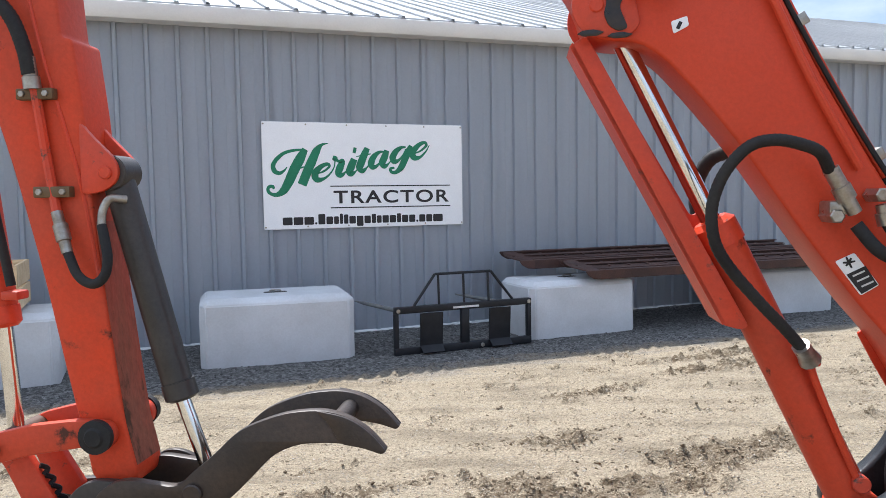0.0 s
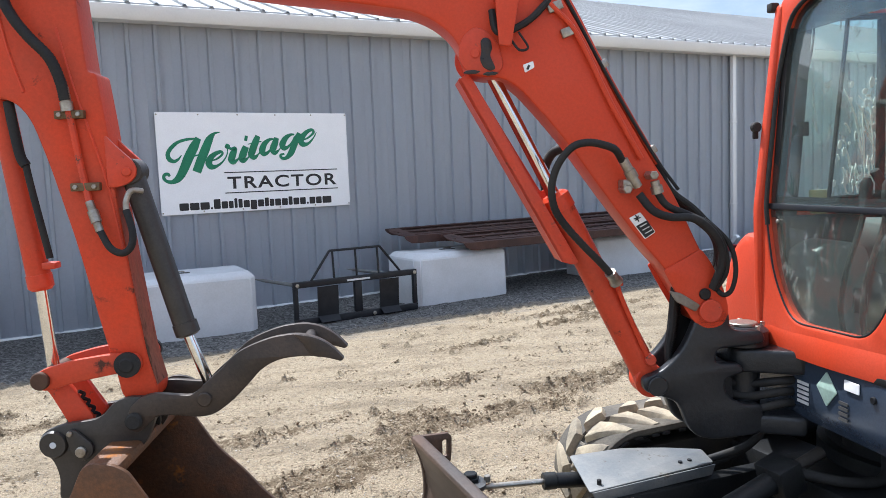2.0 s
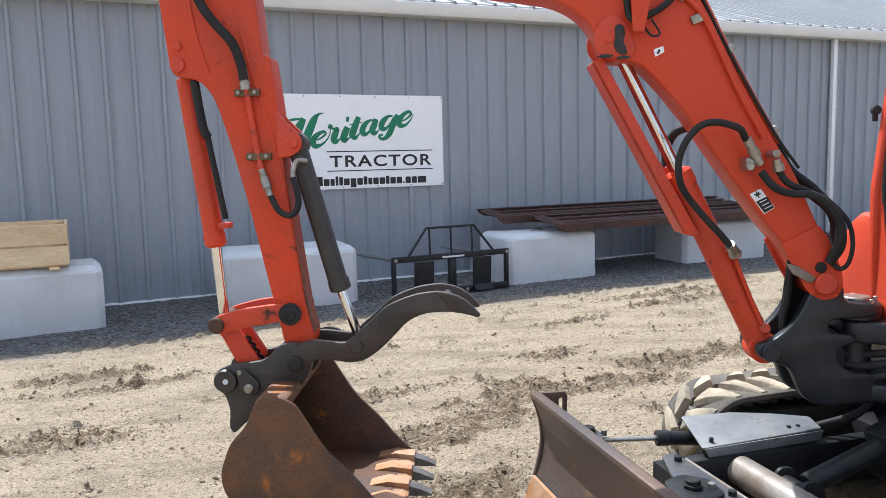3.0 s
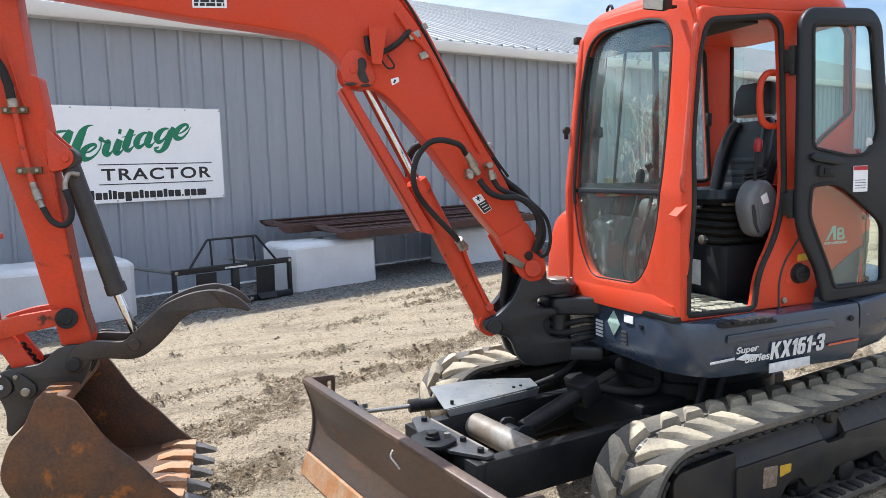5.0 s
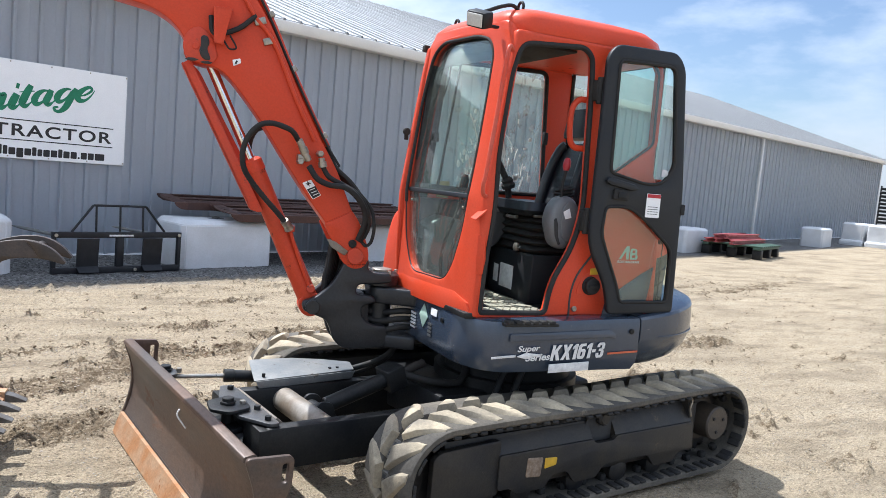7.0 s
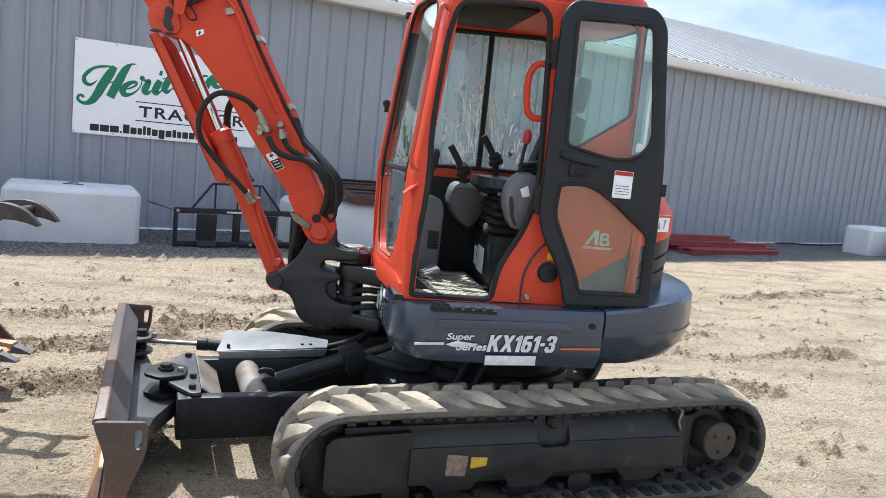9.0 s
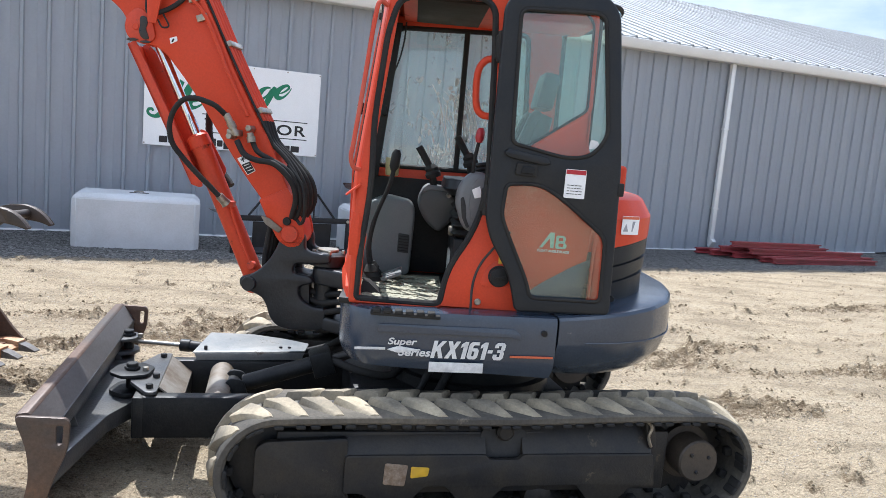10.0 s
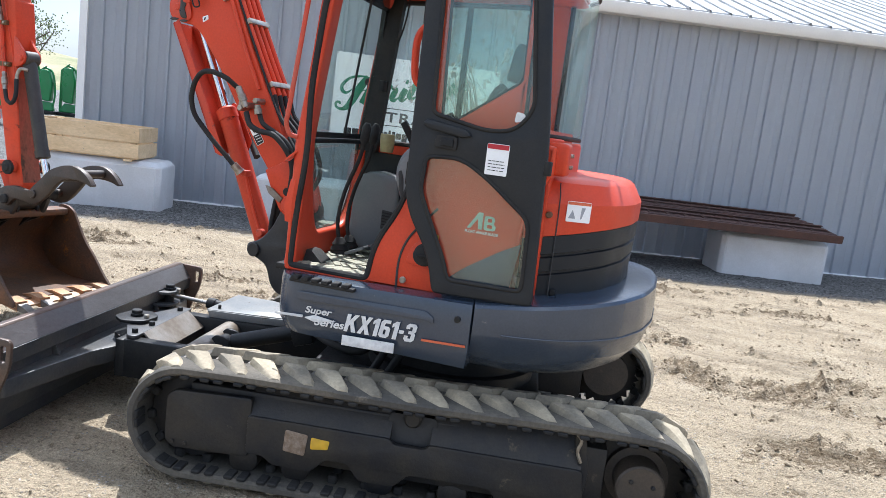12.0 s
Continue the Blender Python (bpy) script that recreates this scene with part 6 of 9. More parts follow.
# ---- engine hood ----
RUSTY_LOCK = surface("rusty lock", (0.20, 0.10, 0.06), 0.5, 0.3)

def hood_x(x):
    """The hood's length, drawn in towards the cab."""
    return 2.96 + (x - 2.96) * 0.88


hood_plan = rounded([(2.96, 1.335), (3.10, 1.372), (3.22, 1.425), (3.36, 1.56), (3.445, 1.78), (3.465, 2.07), (3.445, 2.36), (3.36, 2.58), (3.22, 2.715), (3.0, 2.80), (2.96, 2.80)], [0.01] + [0.06] * 9 + [0.01], 3)
hood_plan = [(hood_x(x), y) for x, y in hood_plan]
dig("hood_skirt", layered(hood_plan, (2.7, 2.07), [(1.00, 0.99, 0.4), (1.10, 0.985, 0.8), (1.135, 0.99, 1), (1.14, 0.975, 1), (1.150, 0.975, 1), (1.155, 0.993, 1), (1.215, 0.996, 1), (1.22, 0.982, 1), (1.230, 0.982, 1), (1.235, 1.0, 1), (1.312, 1.0, 1)], 0.20, 2.96), DOOR_BLACK, label="black ribbed lower hood")
hood = dig("hood", layered(hood_plan, (2.7, 2.07), [(1.315, 1.004, 1), (1.40, 1.006, 0.7), (1.474, 1.004, 0.25), (1.482, 0.998, 0.22), (1.572, 0.938, 0), (1.588, 0.905, 0), (1.596, 0.86, 0), (1.600, 0.70, 0)], 0.20, 2.96), ORANGE, label="rounded orange engine hood", angle=26)
part("seam", tube([(3.100, 1.376, 1.06), (3.098, 1.374, 1.34), (3.095, 1.376, 1.50), (3.085, 1.40, 1.555), (3.07, 1.50, 1.588)], 0.003, 5, 6), DARK_VOID, hood)
stk = moved(flat(rounded([(-0.055, -0.045), (0.055, -0.045), (0.055, 0.045), (-0.055, 0.045)], 0.005), 0.002, 0.0005), Matrix.Translation((3.178, 1.409, 1.455)) @ Matrix.Rotation(radians(27), 4, "Z") @ SIDE)
part("label", stk, WHITE, hood, "white warning label")
mk = Matrix.Translation((3.178, 1.4075, 1.455)) @ Matrix.Rotation(radians(27), 4, "Z") @ SIDE
part("label_print", [moved(flat([(-0.045, -0.03), (-0.012, -0.03), (-0.028, 0.008)], 0.001, 0), mk), moved(flat([(0.01, -0.03), (0.016, -0.03), (0.03, 0.02), (0.012, 0.02)], 0.001, 0), mk)], DECAL_GREY, hood)
part("label_band", moved(flat([(-0.053, 0.03), (0.053, 0.03), (0.053, 0.043), (-0.053, 0.043)], 0.001, 0), mk), DECAL_ORANGE, hood)
part("knob", rod((3.06, 1.365, 1.43), (3.06, 1.345, 1.43), 0.015, 14), RUSTY_LOCK, hood)
part("lock", rod((3.12, 1.40, 1.09), (3.12, 1.372, 1.09), 0.015, 14), FRAME_BLACK, hood)

# ---- cab ----
left_out = rounded([(1.862, 0.99), (1.848, 1.30), (1.848, 1.60), (1.925, 2.30), (1.945, 2.47), (2.86, 2.47), (2.895, 2.40), (2.905, 1.80), (2.96, 1.735), (3.06, 1.72), (3.06, 1.60), (2.97, 1.45), (2.93, 1.00)], [0.01, 0.2, 0.2, 0.2, 0.03, 0.03, 0.05, 0.03, 0.03, 0.01, 0.02, 0.05, 0.01])
door_hole = rounded([(1.880, 1.018), (1.885, 1.25), (1.915, 1.55), (1.905, 1.85), (1.94, 2.26), (1.985, 2.405), (2.36, 2.435), (2.415, 2.39), (2.430, 2.20), (2.455, 1.58), (2.41, 1.38), (2.300, 1.19), (2.275, 1.018)],
                    [0.02, 0.10, 0.12, 0.12, 0.08, 0.06, 0.05, 0.05, 0.1, 0.10, 0.10, 0.10, 0.03], 5)
quarter = rounded([(2.545, 1.735), (2.520, 2.39), (2.83, 2.415), (2.872, 2.37), (2.884, 1.975)], 0.03)
cab = dig("cab", [side(left_out, 1.285, 1.345, 0.018, [door_hole, quarter], 2)], ORANGE, label="orange cab shell with chipped paint on its posts")


def ring_seal(name, loop, put, r, parent, material):
    pts = [put(p) for p in loop]
    return part(name, tube(pts + [pts[0]], r, 1, 8), material, parent)


ring_seal("door_seal", door_hole, lambda p: (p[0], 1.292, p[1]), 0.015, cab, RUBBER)
ring_seal("window_seal", quarter, lambda p: (p[0], 1.30, p[1]), 0.008, cab, RUBBER)
part("quarter_glass", side(quarter, 1.312, 1.318, 0.001), GLASS, cab)

front_out = rounded([(1.29, 0.99), (1.288, 1.60), (1.30, 2.40), (1.36, 2.53), (2.14, 2.545), (2.235, 2.46), (2.240, 1.6), (2.245, 0.99)], [0.02, 0.1, 0.08, 0.06, 0.08, 0.08, 0.1, 0.02])
fw = rounded([(1.447, 2.36), (1.50, 2.435), (1.62, 2.464), (2.02, 2.470), (2.14, 2.41), (2.188, 2.16), (2.185, 1.60), (2.12, 1.30), (2.00, 1.135), (1.60, 1.140), (1.53, 1.23), (1.46, 1.43), (1.432, 1.65), (1.430, 1.90), (1.436, 2.15)],
             [0.05, 0.05, 0.05, 0.08, 0.08, 0.15, 0.15, 0.1, 0.08, 0.08, 0.06, 0.1, 0.1, 0.1, 0.1], 4)


def bow(y, z):
    """How far the cab's front lies back: it curves away towards the door side and leans back above the bar."""
    return 0.015 + 0.075 * max(0.0, (1.95 - y) / 0.66) ** 1.6 + max(0.0, z - 1.6) * 0.11


def tip(bm):
    for y in (1.36, 1.42, 1.48, 1.55, 1.63, 1.72, 1.82):
        bmesh.ops.bisect_plane(bm, geom=list(bm.verts) + list(bm.edges) + list(bm.faces), plane_co=(0, y, 0), plane_no=(0, 1, 0))
    for v in bm.verts:
        v.co.x += bow(v.co.y, v.co.z)
    return bm


part("front_frame", tip(front(front_out, 1.757, 1.815, 0.016, [fw], 2)), ORANGE, cab, "", 30)


def clip(loop, lo, hi):
    """The part of a convex window outline between two heights."""
    out = []
    for i in range(len(loop)):
        a, b = loop[i], loop[(i + 1) % len(loop)]
        if lo <= a[1] <= hi:
            out.append(a)
        for lim in (lo, hi):
            if (a[1] - lim) * (b[1] - lim) < 0:
                t = (lim - a[1]) / (b[1] - a[1])
                out.append((a[0] + (b[0] - a[0]) * t, lim))
    c = (sum(p[0] for p in out) / len(out), sum(p[1] for p in out) / len(out))
    return sorted(out, key=lambda p: math.atan2(p[1] - c[1], p[0] - c[0]))


part("front_glass", tip(front(clip(fw, 1.62, 2.6), 1.784, 1.790, 0.001)), GLASS, cab, "clear upper front pane")
part("lower_glass", tip(front(clip(fw, 1.0, 1.592), 1.784, 1.790, 0.001)), GLASS_LOW, cab, "grimy lower front pane")
part("window_bar", tip(front([(1.434, 1.594), (2.182, 1.594), (2.182, 1.619), (1.434, 1.619)], 1.776, 1.806, 0.004)), DOOR_BLACK, cab, "black bar between the panes")
seal = [Vector((1.764 + bow(y, z), y, z)) for y, z in fw]
low = [p for p in seal if p.z <= 1.6]
cut = seal.index(low[0])
high = seal[cut + len(low) - 1:] + seal[:cut + 1]
part("window_seal", tube(high, 0.010, 1, 8), RUBBER, cab)
part("pane_edge", tube(low, 0.004, 1, 8), DOOR_BLACK, cab)
for y, z in ((2.12, 1.545), (1.50, 1.545)):
    part("pane_screw", rod((1.774 + bow(y, z), y, z), (1.786 + bow(y, z), y, z), 0.009, 10), STEEL, cab)


def drawn_in(loop, by):
    """An outline moved inwards by a width, for a border."""
    out = []
    for i in range(len(loop)):
        a, b = Vector(loop[i - 1]), Vector(loop[(i + 1) % len(loop)])
        t = (b - a).normalized()
        out.append((loop[i][0] + t.y * by, loop[i][1] - t.x * by))
    return out


part("glass_border", tip(front(clip(fw, 1.62, 2.6), 1.7905, 1.7925, 0.0, [drawn_in(clip(fw, 1.62, 2.6)[::-1], 0.030)])), DOOR_BLACK, cab, "black painted border of the pane")
part("sun_shade", tip(front(clip(fw, 2.33, 2.6), 1.794, 1.800, 0.001)), glass_mat("tinted visor", (0.25, 0.26, 0.30), 0.03), cab, "dark tinted band at the top")

right_out = rounded([(1.772, 0.99), (1.755, 1.30), (1.752, 1.60), (1.835, 2.30), (1.86, 2.47), (2.88, 2.47), (2.905, 2.40), (2.905, 1.80), (2.96, 1.735), (3.02, 1.70), (2.97, 1.0)], 0.03)
rw = rounded([(1.88, 1.62), (1.955, 2.40), (2.70, 2.425), (2.745, 1.63)], 0.05)
part("right_side", side(right_out, 2.196, 2.240, 0.012, [rw], 2), ORANGE, cab)
part("side_glass", side(rw, 2.214, 2.220, 0.001), GLASS_DUSTY, cab, "side pane with dried white splashes")
part("side_lining", box(1.83, 2.72, 2.170, 2.193, 1.02, 1.56, 0.008), RUBBER, cab, "dark lining below the side pane")
rnd = random.Random(21)
for i in range(58):
    # a fan of drips under one big splat, and loose short drips lower down
    fan = i < 26
    x0 = rnd.gauss(2.30, 0.05) if fan else rnd.uniform(2.14, 2.66)
    z0 = (2.02 + rnd.gauss(0, 0.05)) if fan else 1.68 + abs(rnd.gauss(0, 0.14))
    fall = rnd.uniform(0.10, 0.30) if fan else rnd.uniform(0.02, 0.09)
    lean = rnd.uniform(0.0, 0.16) if fan else rnd.uniform(-0.02, 0.03)
    pts = [(x0 + lean * t ** 0.6, 2.2105, max(1.645, z0 - fall * t)) for t in (0.0, 0.25, 0.5, 0.75, 1.0)]
    part("splash", tube(pts, rnd.choice((0.0020, 0.0030, 0.0042)), 3, 5), SPLASH, cab)
for i in range(64):
    fan = i < 14
    x0 = rnd.gauss(2.30, 0.05) if fan else rnd.uniform(2.12, 2.68)
    z0 = (2.04 + rnd.gauss(0, 0.05)) if fan else 1.66 + abs(rnd.gauss(0, 0.15))
    w, h = rnd.uniform(0.004, 0.016), rnd.uniform(0.006, 0.030)
    blot = rounded([(x0 - w, z0), (x0 - w * 0.2, z0 + h), (x0 + w, z0 + h * 0.5), (x0 + w * 0.6, z0 - h * 0.6), (x0 - w * 0.5, z0 - h)], w * 0.5, 2)
    part("splash", side(blot, 2.2085, 2.2125, 0.0), SPLASH, cab)
part("pillar_trim", loft([[(1.80 + d, 2.150, z), (1.905 + d, 2.150, z), (1.905 + d, 2.193, z), (1.80 + d, 2.193, z)] for d, z in ((0.0, 1.56), (0.075, 2.42))]), RUBBER, cab, "black trim inside the front pillar")
part("glass_rail", side([(2.335, 1.62), (2.365, 1.62), (2.365, 2.42), (2.335, 2.42)], 2.186, 2.212, 0.003), RUBBER, cab)
part("window_seal", tube([(x, 2.200, z) for x, z in rw + [rw[0]]], 0.014, 1, 8), RUBBER, cab)
part("pane_latch", box(2.705, 2.735, 2.165, 2.195, 1.96, 2.04, 0.005), RUBBER, cab)
rear_out = [(1.33, 1.0), (1.36, 1.74), (2.205, 1.745), (2.235, 1.73), (2.235, 1.0)]
part("rear_frame", front(rear_out, 3.0, 3.045, 0.012, (), 2), ORANGE, cab)
wrap = smooth_path([(2.903, 1.312, 0), (2.955, 1.338, 0), (3.005, 1.395, 0), (3.040, 1.50, 0), (3.056, 1.66, 0), (3.060, 1.83, 0), (3.056, 2.0, 0), (3.040, 2.12, 0), (2.995, 2.20, 0)], 4)
bulge = bmesh.new()
cols = [[bulge.verts.new((p.x, p.y, z)) for z in (1.765, 1.80, 2.10, 2.44, 2.465)] for p in wrap]
for c0, c1 in zip(cols, cols[1:]):
    for k in range(4):
        bulge.faces.new((c0[k], c1[k], c1[k + 1], c0[k + 1]))
bmesh.ops.solidify(bulge, geom=list(bulge.faces), thickness=0.006)
part("rear_glass", bulge, GLASS, cab, "wrapped rear pane", 60)
for z in (1.762, 2.462):
    part("window_seal", tube([(p.x, p.y, z) for p in wrap], 0.011, 1, 8), RUBBER, cab)
part("window_seal", tube([(2.903, 1.306, 1.765), (2.903, 1.306, 2.46)], 0.010, 1, 8), RUBBER, cab)
part("rear_post", tube([(2.905, 2.196, 1.75), (2.905, 2.196, 2.45)], 0.013, 1, 10), DOOR_BLACK, cab, "black sealed edge of the rear pane")
part("corner_glass", loft([[(2.905, 2.232, z), (2.998, 2.200, z), (2.996, 2.196, z), (2.903, 2.228, z)] for z in (1.75, 2.45)]), GLASS, cab)
part("corner_sill", deck(rounded([(2.90, 1.29), (2.975, 1.318), (3.03, 1.39), (3.058, 1.50), (3.045, 1.60), (2.90, 1.60)], 0.03), 1.70, 1.756, 0.008, res=2), ORANGE, cab)
part("rear_block", [box(2.98, 3.11, 1.325, 1.46, 1.60, 1.74, 0.02, 3)], ORANGE, cab)
for y, z in ((1.40, 1.64), (1.45, 1.64), (1.40, 1.69), (1.45, 1.69)):
    part("bolt", rod((3.105, y, z), (3.118, y, z), 0.009, 8, 0.002), STEEL, cab)


def slab(x0, x1, y0, y1, r, z, n=6):
    return [(x, y, z) for x, y in rounded([(x0, y0), (x1, y0), (x1, y1), (x0, y1)], r, n)]


def roof_ring(x0, x1, y0, y1, cut, r, z):
    return [(x, y, z) for x, y in rounded([(x0, y0), (x1 - cut, y0), (x1, y0 + cut * 0.95), (x1, y1), (x0, y1)], [0.16, r * 1.2, r, r, r], 6)]


ROOF_RINGS = [roof_ring(1.865, 2.985, 1.290, 2.238, 0.15, 0.05, 2.466), roof_ring(1.858, 2.985, 1.286, 2.238, 0.15, 0.07, 2.490), roof_ring(1.858, 2.975, 1.292, 2.230, 0.16, 0.12, 2.538),
              roof_ring(1.893, 2.94, 1.33, 2.19, 0.17, 0.14, 2.578), roof_ring(1.97, 2.87, 1.42, 2.10, 0.18, 0.15, 2.608), roof_ring(2.12, 2.74, 1.55, 1.94, 0.16, 0.12, 2.620)]
ROOF_RINGS = [[(x + bow(y, 0) * min(1.0, max(0.0, (2.35 - x) / 0.45)), y, z) for x, y, z in ring] for ring in ROOF_RINGS]
roof_cap = loft(ROOF_RINGS, caps=False)
top_bm = bmesh.new()
top_bm.faces.new([top_bm.verts.new(p) for p in ROOF_RINGS[-1]])
liner = loft([roof_ring(1.99, 2.99, 1.33, 2.21, 0.15, 0.08, 2.44), roof_ring(1.99, 2.98, 1.33, 2.20, 0.15, 0.08, 2.456)])
part("cab_roof", [roof_cap, top_bm], ORANGE, cab, "domed orange roof", 60)
part("headliner", liner, ORANGE_WORN, cab, "dull orange roof lining")
part("roof_panel", box(2.06, 2.40, 1.42, 2.10, 2.424, 2.439, 0.004), RUBBER, cab, "black panel under the roof")
part("cab_floor", box(1.80, 2.96, 1.30, 2.19, 0.985, 1.014, 0.004), FRAME_BLACK, cab)
part("back_wall", front([(1.33, 1.0), (2.19, 1.0), (2.19, 1.79), (1.33, 1.79)], 2.985, 2.998, 0.002), ORANGE_WORN, cab)
# filler, seams, stickers on the side
part("filler_recess", side(rounded([(2.455, 1.12), (2.475, 1.20), (2.53, 1.255), (2.60, 1.25), (2.615, 1.16), (2.59, 1.125)], 0.03), 1.281, 1.286, 0.002), ORANGE_WORN, cab)
part("filler_cap", [turned((2.545, 1.285, 1.175), (2.545, 1.245, 1.175), [(0, 0.052), (0.2, 0.052), (0.3, 0.045), (0.9, 0.045), (1, 0.038)], 24), box(2.515, 2.575, 1.238, 1.250, 1.168, 1.182, 0.003)], RUBBER, cab, "black fuel cap")
part("side_seam", tube([(2.425, 1.284, 0.995), (2.425, 1.284, 1.13), (2.455, 1.284, 1.23), (2.52, 1.284, 1.32), (2.58, 1.284, 1.39)], 0.006, 6, 6), DARK_VOID, cab)
part("label", side(rounded([(2.535, 1.235), (2.60, 1.24), (2.60, 1.275), (2.535, 1.27)], 0.004), 1.276, 1.280, 0.0005), DECAL_YELLOW, cab, "small yellow fuel label")
part("dark_panel", side(rounded([(2.64, 0.995), (2.66, 1.09), (2.74, 1.155), (2.88, 1.245), (2.965, 1.29), (2.97, 1.29), (2.93, 1.0)], 0.02), 1.2795, 1.2845, 0.001), CHARCOAL, cab, "dark lower panel")
part("bolt", rod((2.455, 1.287, 1.045), (2.455, 1.272, 1.045), 0.016, 12), STEEL, cab)
part("foot_flare", loft([[(1.84, 1.30, 1.42), (1.87, 1.283, 1.42), (1.90, 1.30, 1.42)], [(1.828, 1.28, 1.30), (1.87, 1.27, 1.30), (1.91, 1.30, 1.30)], [(1.835, 1.284, 1.22), (1.87, 1.280, 1.22), (1.90, 1.30, 1.22)]]), ORANGE, cab)
part("lower_skirt", tip(loft([[(1.752, 1.30, 0.99), (1.752, 2.235, 0.99), (1.80, 2.235, 0.99), (1.80, 1.30, 0.99)], [(1.744, 1.34, 1.06), (1.744, 2.225, 1.06), (1.80, 2.225, 1.06), (1.80, 1.34, 1.06)], [(1.760, 1.52, 1.11), (1.762, 2.10, 1.11), (1.80, 2.10, 1.11), (1.80, 1.52, 1.11)]])), ORANGE, cab)
# lamp, lifting eyes, rail
lamp = moved(box(-0.05, 0.04, -0.07, 0.07, -0.048, 0.048, 0.014), Matrix.Translation((1.775, 1.375, 2.500)) @ Matrix.Rotation(radians(22), 4, "Z") @ Matrix.Rotation(radians(-18), 4, "Y") @ Matrix.Rotation(radians(14), 4, "X") @ Matrix.Diagonal((0.85, 0.85, 0.85, 1)))
lob = part("work_lamp", lamp, FRAME_BLACK, cab, "black square work lamp")
part("lens", moved(box(-0.058, -0.048, -0.058, 0.058, -0.037, 0.037, 0.004), Matrix.Translation((1.775, 1.375, 2.500)) @ Matrix.Rotation(radians(22), 4, "Z") @ Matrix.Rotation(radians(-18), 4, "Y") @ Matrix.Rotation(radians(14), 4, "X") @ Matrix.Diagonal((0.85, 0.85, 0.85, 1))), LAMP_GLASS, lob)
part("bracket", box(1.79, 1.90, 1.40, 1.43, 2.475, 2.488, 0.003), FRAME_BLACK, lob)
part("lamp_cable", tube([(1.80, 1.39, 2.54), (1.90, 1.40, 2.585), (1.98, 1.42, 2.605), (2.04, 1.44, 2.575)], 0.010, 6, 8), RUBBER, cab)
for x, y, z in ((1.99, 2.12, 2.572), (2.08, 1.52, 2.594)):
    ringp = [(x, y + 0.028 * math.cos(a), z + 0.035 + 0.028 * math.sin(a)) for a in [2 * math.pi * i / 14 for i in range(15)]]
    part("lifting_eye", [tube(ringp, 0.008, 1, 8), rod((x, y, z - 0.02), (x, y, z + 0.012), 0.016, 10)], FRAME_BLACK, cab)
part("grab_rail", tube([(1.93, 1.290, 2.36), (1.898, 1.262, 2.37), (1.880, 1.252, 2.30), (1.850, 1.250, 2.0), (1.823, 1.250, 1.74), (1.815, 1.252, 1.68), (1.828, 1.268, 1.63), (1.855, 1.29, 1.62)], 0.011, 6, 10), RAIL_PAINT, cab, "orange grab rail with rubbed paint")
part("inner_handle", tube([(2.45, 1.35, 2.175), (2.40, 1.36, 2.17), (2.365, 1.365, 2.11), (2.370, 1.365, 1.97), (2.40, 1.36, 1.92), (2.46, 1.35, 1.915)], 0.017, 6, 10), ORANGE, cab, "orange inner grab handle")
part("cable", tube([(2.0, 2.175, 2.43), (1.995, 2.17, 2.32), (1.97, 2.165, 2.20), (1.93, 2.16, 2.11), (1.886, 2.16, 2.068)], 0.005, 6, 6), RUBBER, cab)
part("latch", [box(1.90, 1.93, 2.10, 2.16, 1.90, 1.96, 0.006)], RUBBER, cab)
# thin dark upright strip behind the upper front pane
part("wiper_rail", tip(front([(1.845, 1.64), (1.86, 1.64), (1.86, 2.36), (1.845, 2.36)], 1.808, 1.818, 0.002)), RUBBER, cab)

part("catch_tab", loft([[(1.800, 1.330, 1.505), (1.800, 1.272, 1.500), (1.807, 1.272, 1.496), (1.807, 1.330, 1.500)], [(1.865, 1.330, 1.560), (1.865, 1.272, 1.556), (1.872, 1.272, 1.550), (1.872, 1.330, 1.554)]]), ORANGE, cab)
part("hook", [rod((1.775, 2.235, 1.95), (1.775, 2.262, 1.95), 0.022, 12), box(1.765, 1.79, 2.25, 2.262, 1.90, 1.95, 0.004)], RUBBER, cab)
part("marker", box(1.84, 1.88, 2.235, 2.275, 2.44, 2.48, 0.008), RUBBER, cab)
dome = [(2.250, 0.992), (2.250, 1.44), (2.36, 1.478), (2.44, 1.470), (2.51, 1.415), (2.575, 1.30), (2.61, 1.15), (2.625, 0.992)]
dome = rounded(dome, [0.005, 0.03, 0.06, 0.06, 0.08, 0.1, 0.1, 0.005], 4)
dig("side_cover", loft([[(x, 2.25 + (y - 2.25) * k, 0.992 + (z - 0.992) * kz) for y, z in dome] for x, k, kz in ((1.815, 0.86, 0.90), (1.825, 0.95, 0.965), (1.85, 1.0, 1.0), (2.20, 1.08, 1.0), (2.80, 1.20, 0.98))]), ORANGE, label="rounded orange cover beside the cab")

# seat, consoles, levers
part("seat", loft([slab(2.30, 2.70, 1.60, 2.06, 0.08, 1.515), slab(2.262, 2.72, 1.56, 2.10, 0.12, 1.550), slab(2.272, 2.71, 1.57, 2.09, 0.12, 1.598), slab(2.34, 2.68, 1.64, 2.02, 0.10, 1.592), slab(2.44, 2.62, 1.72, 1.92, 0.06, 1.582)]), VINYL, cab, "black vinyl seat cushion", 50)


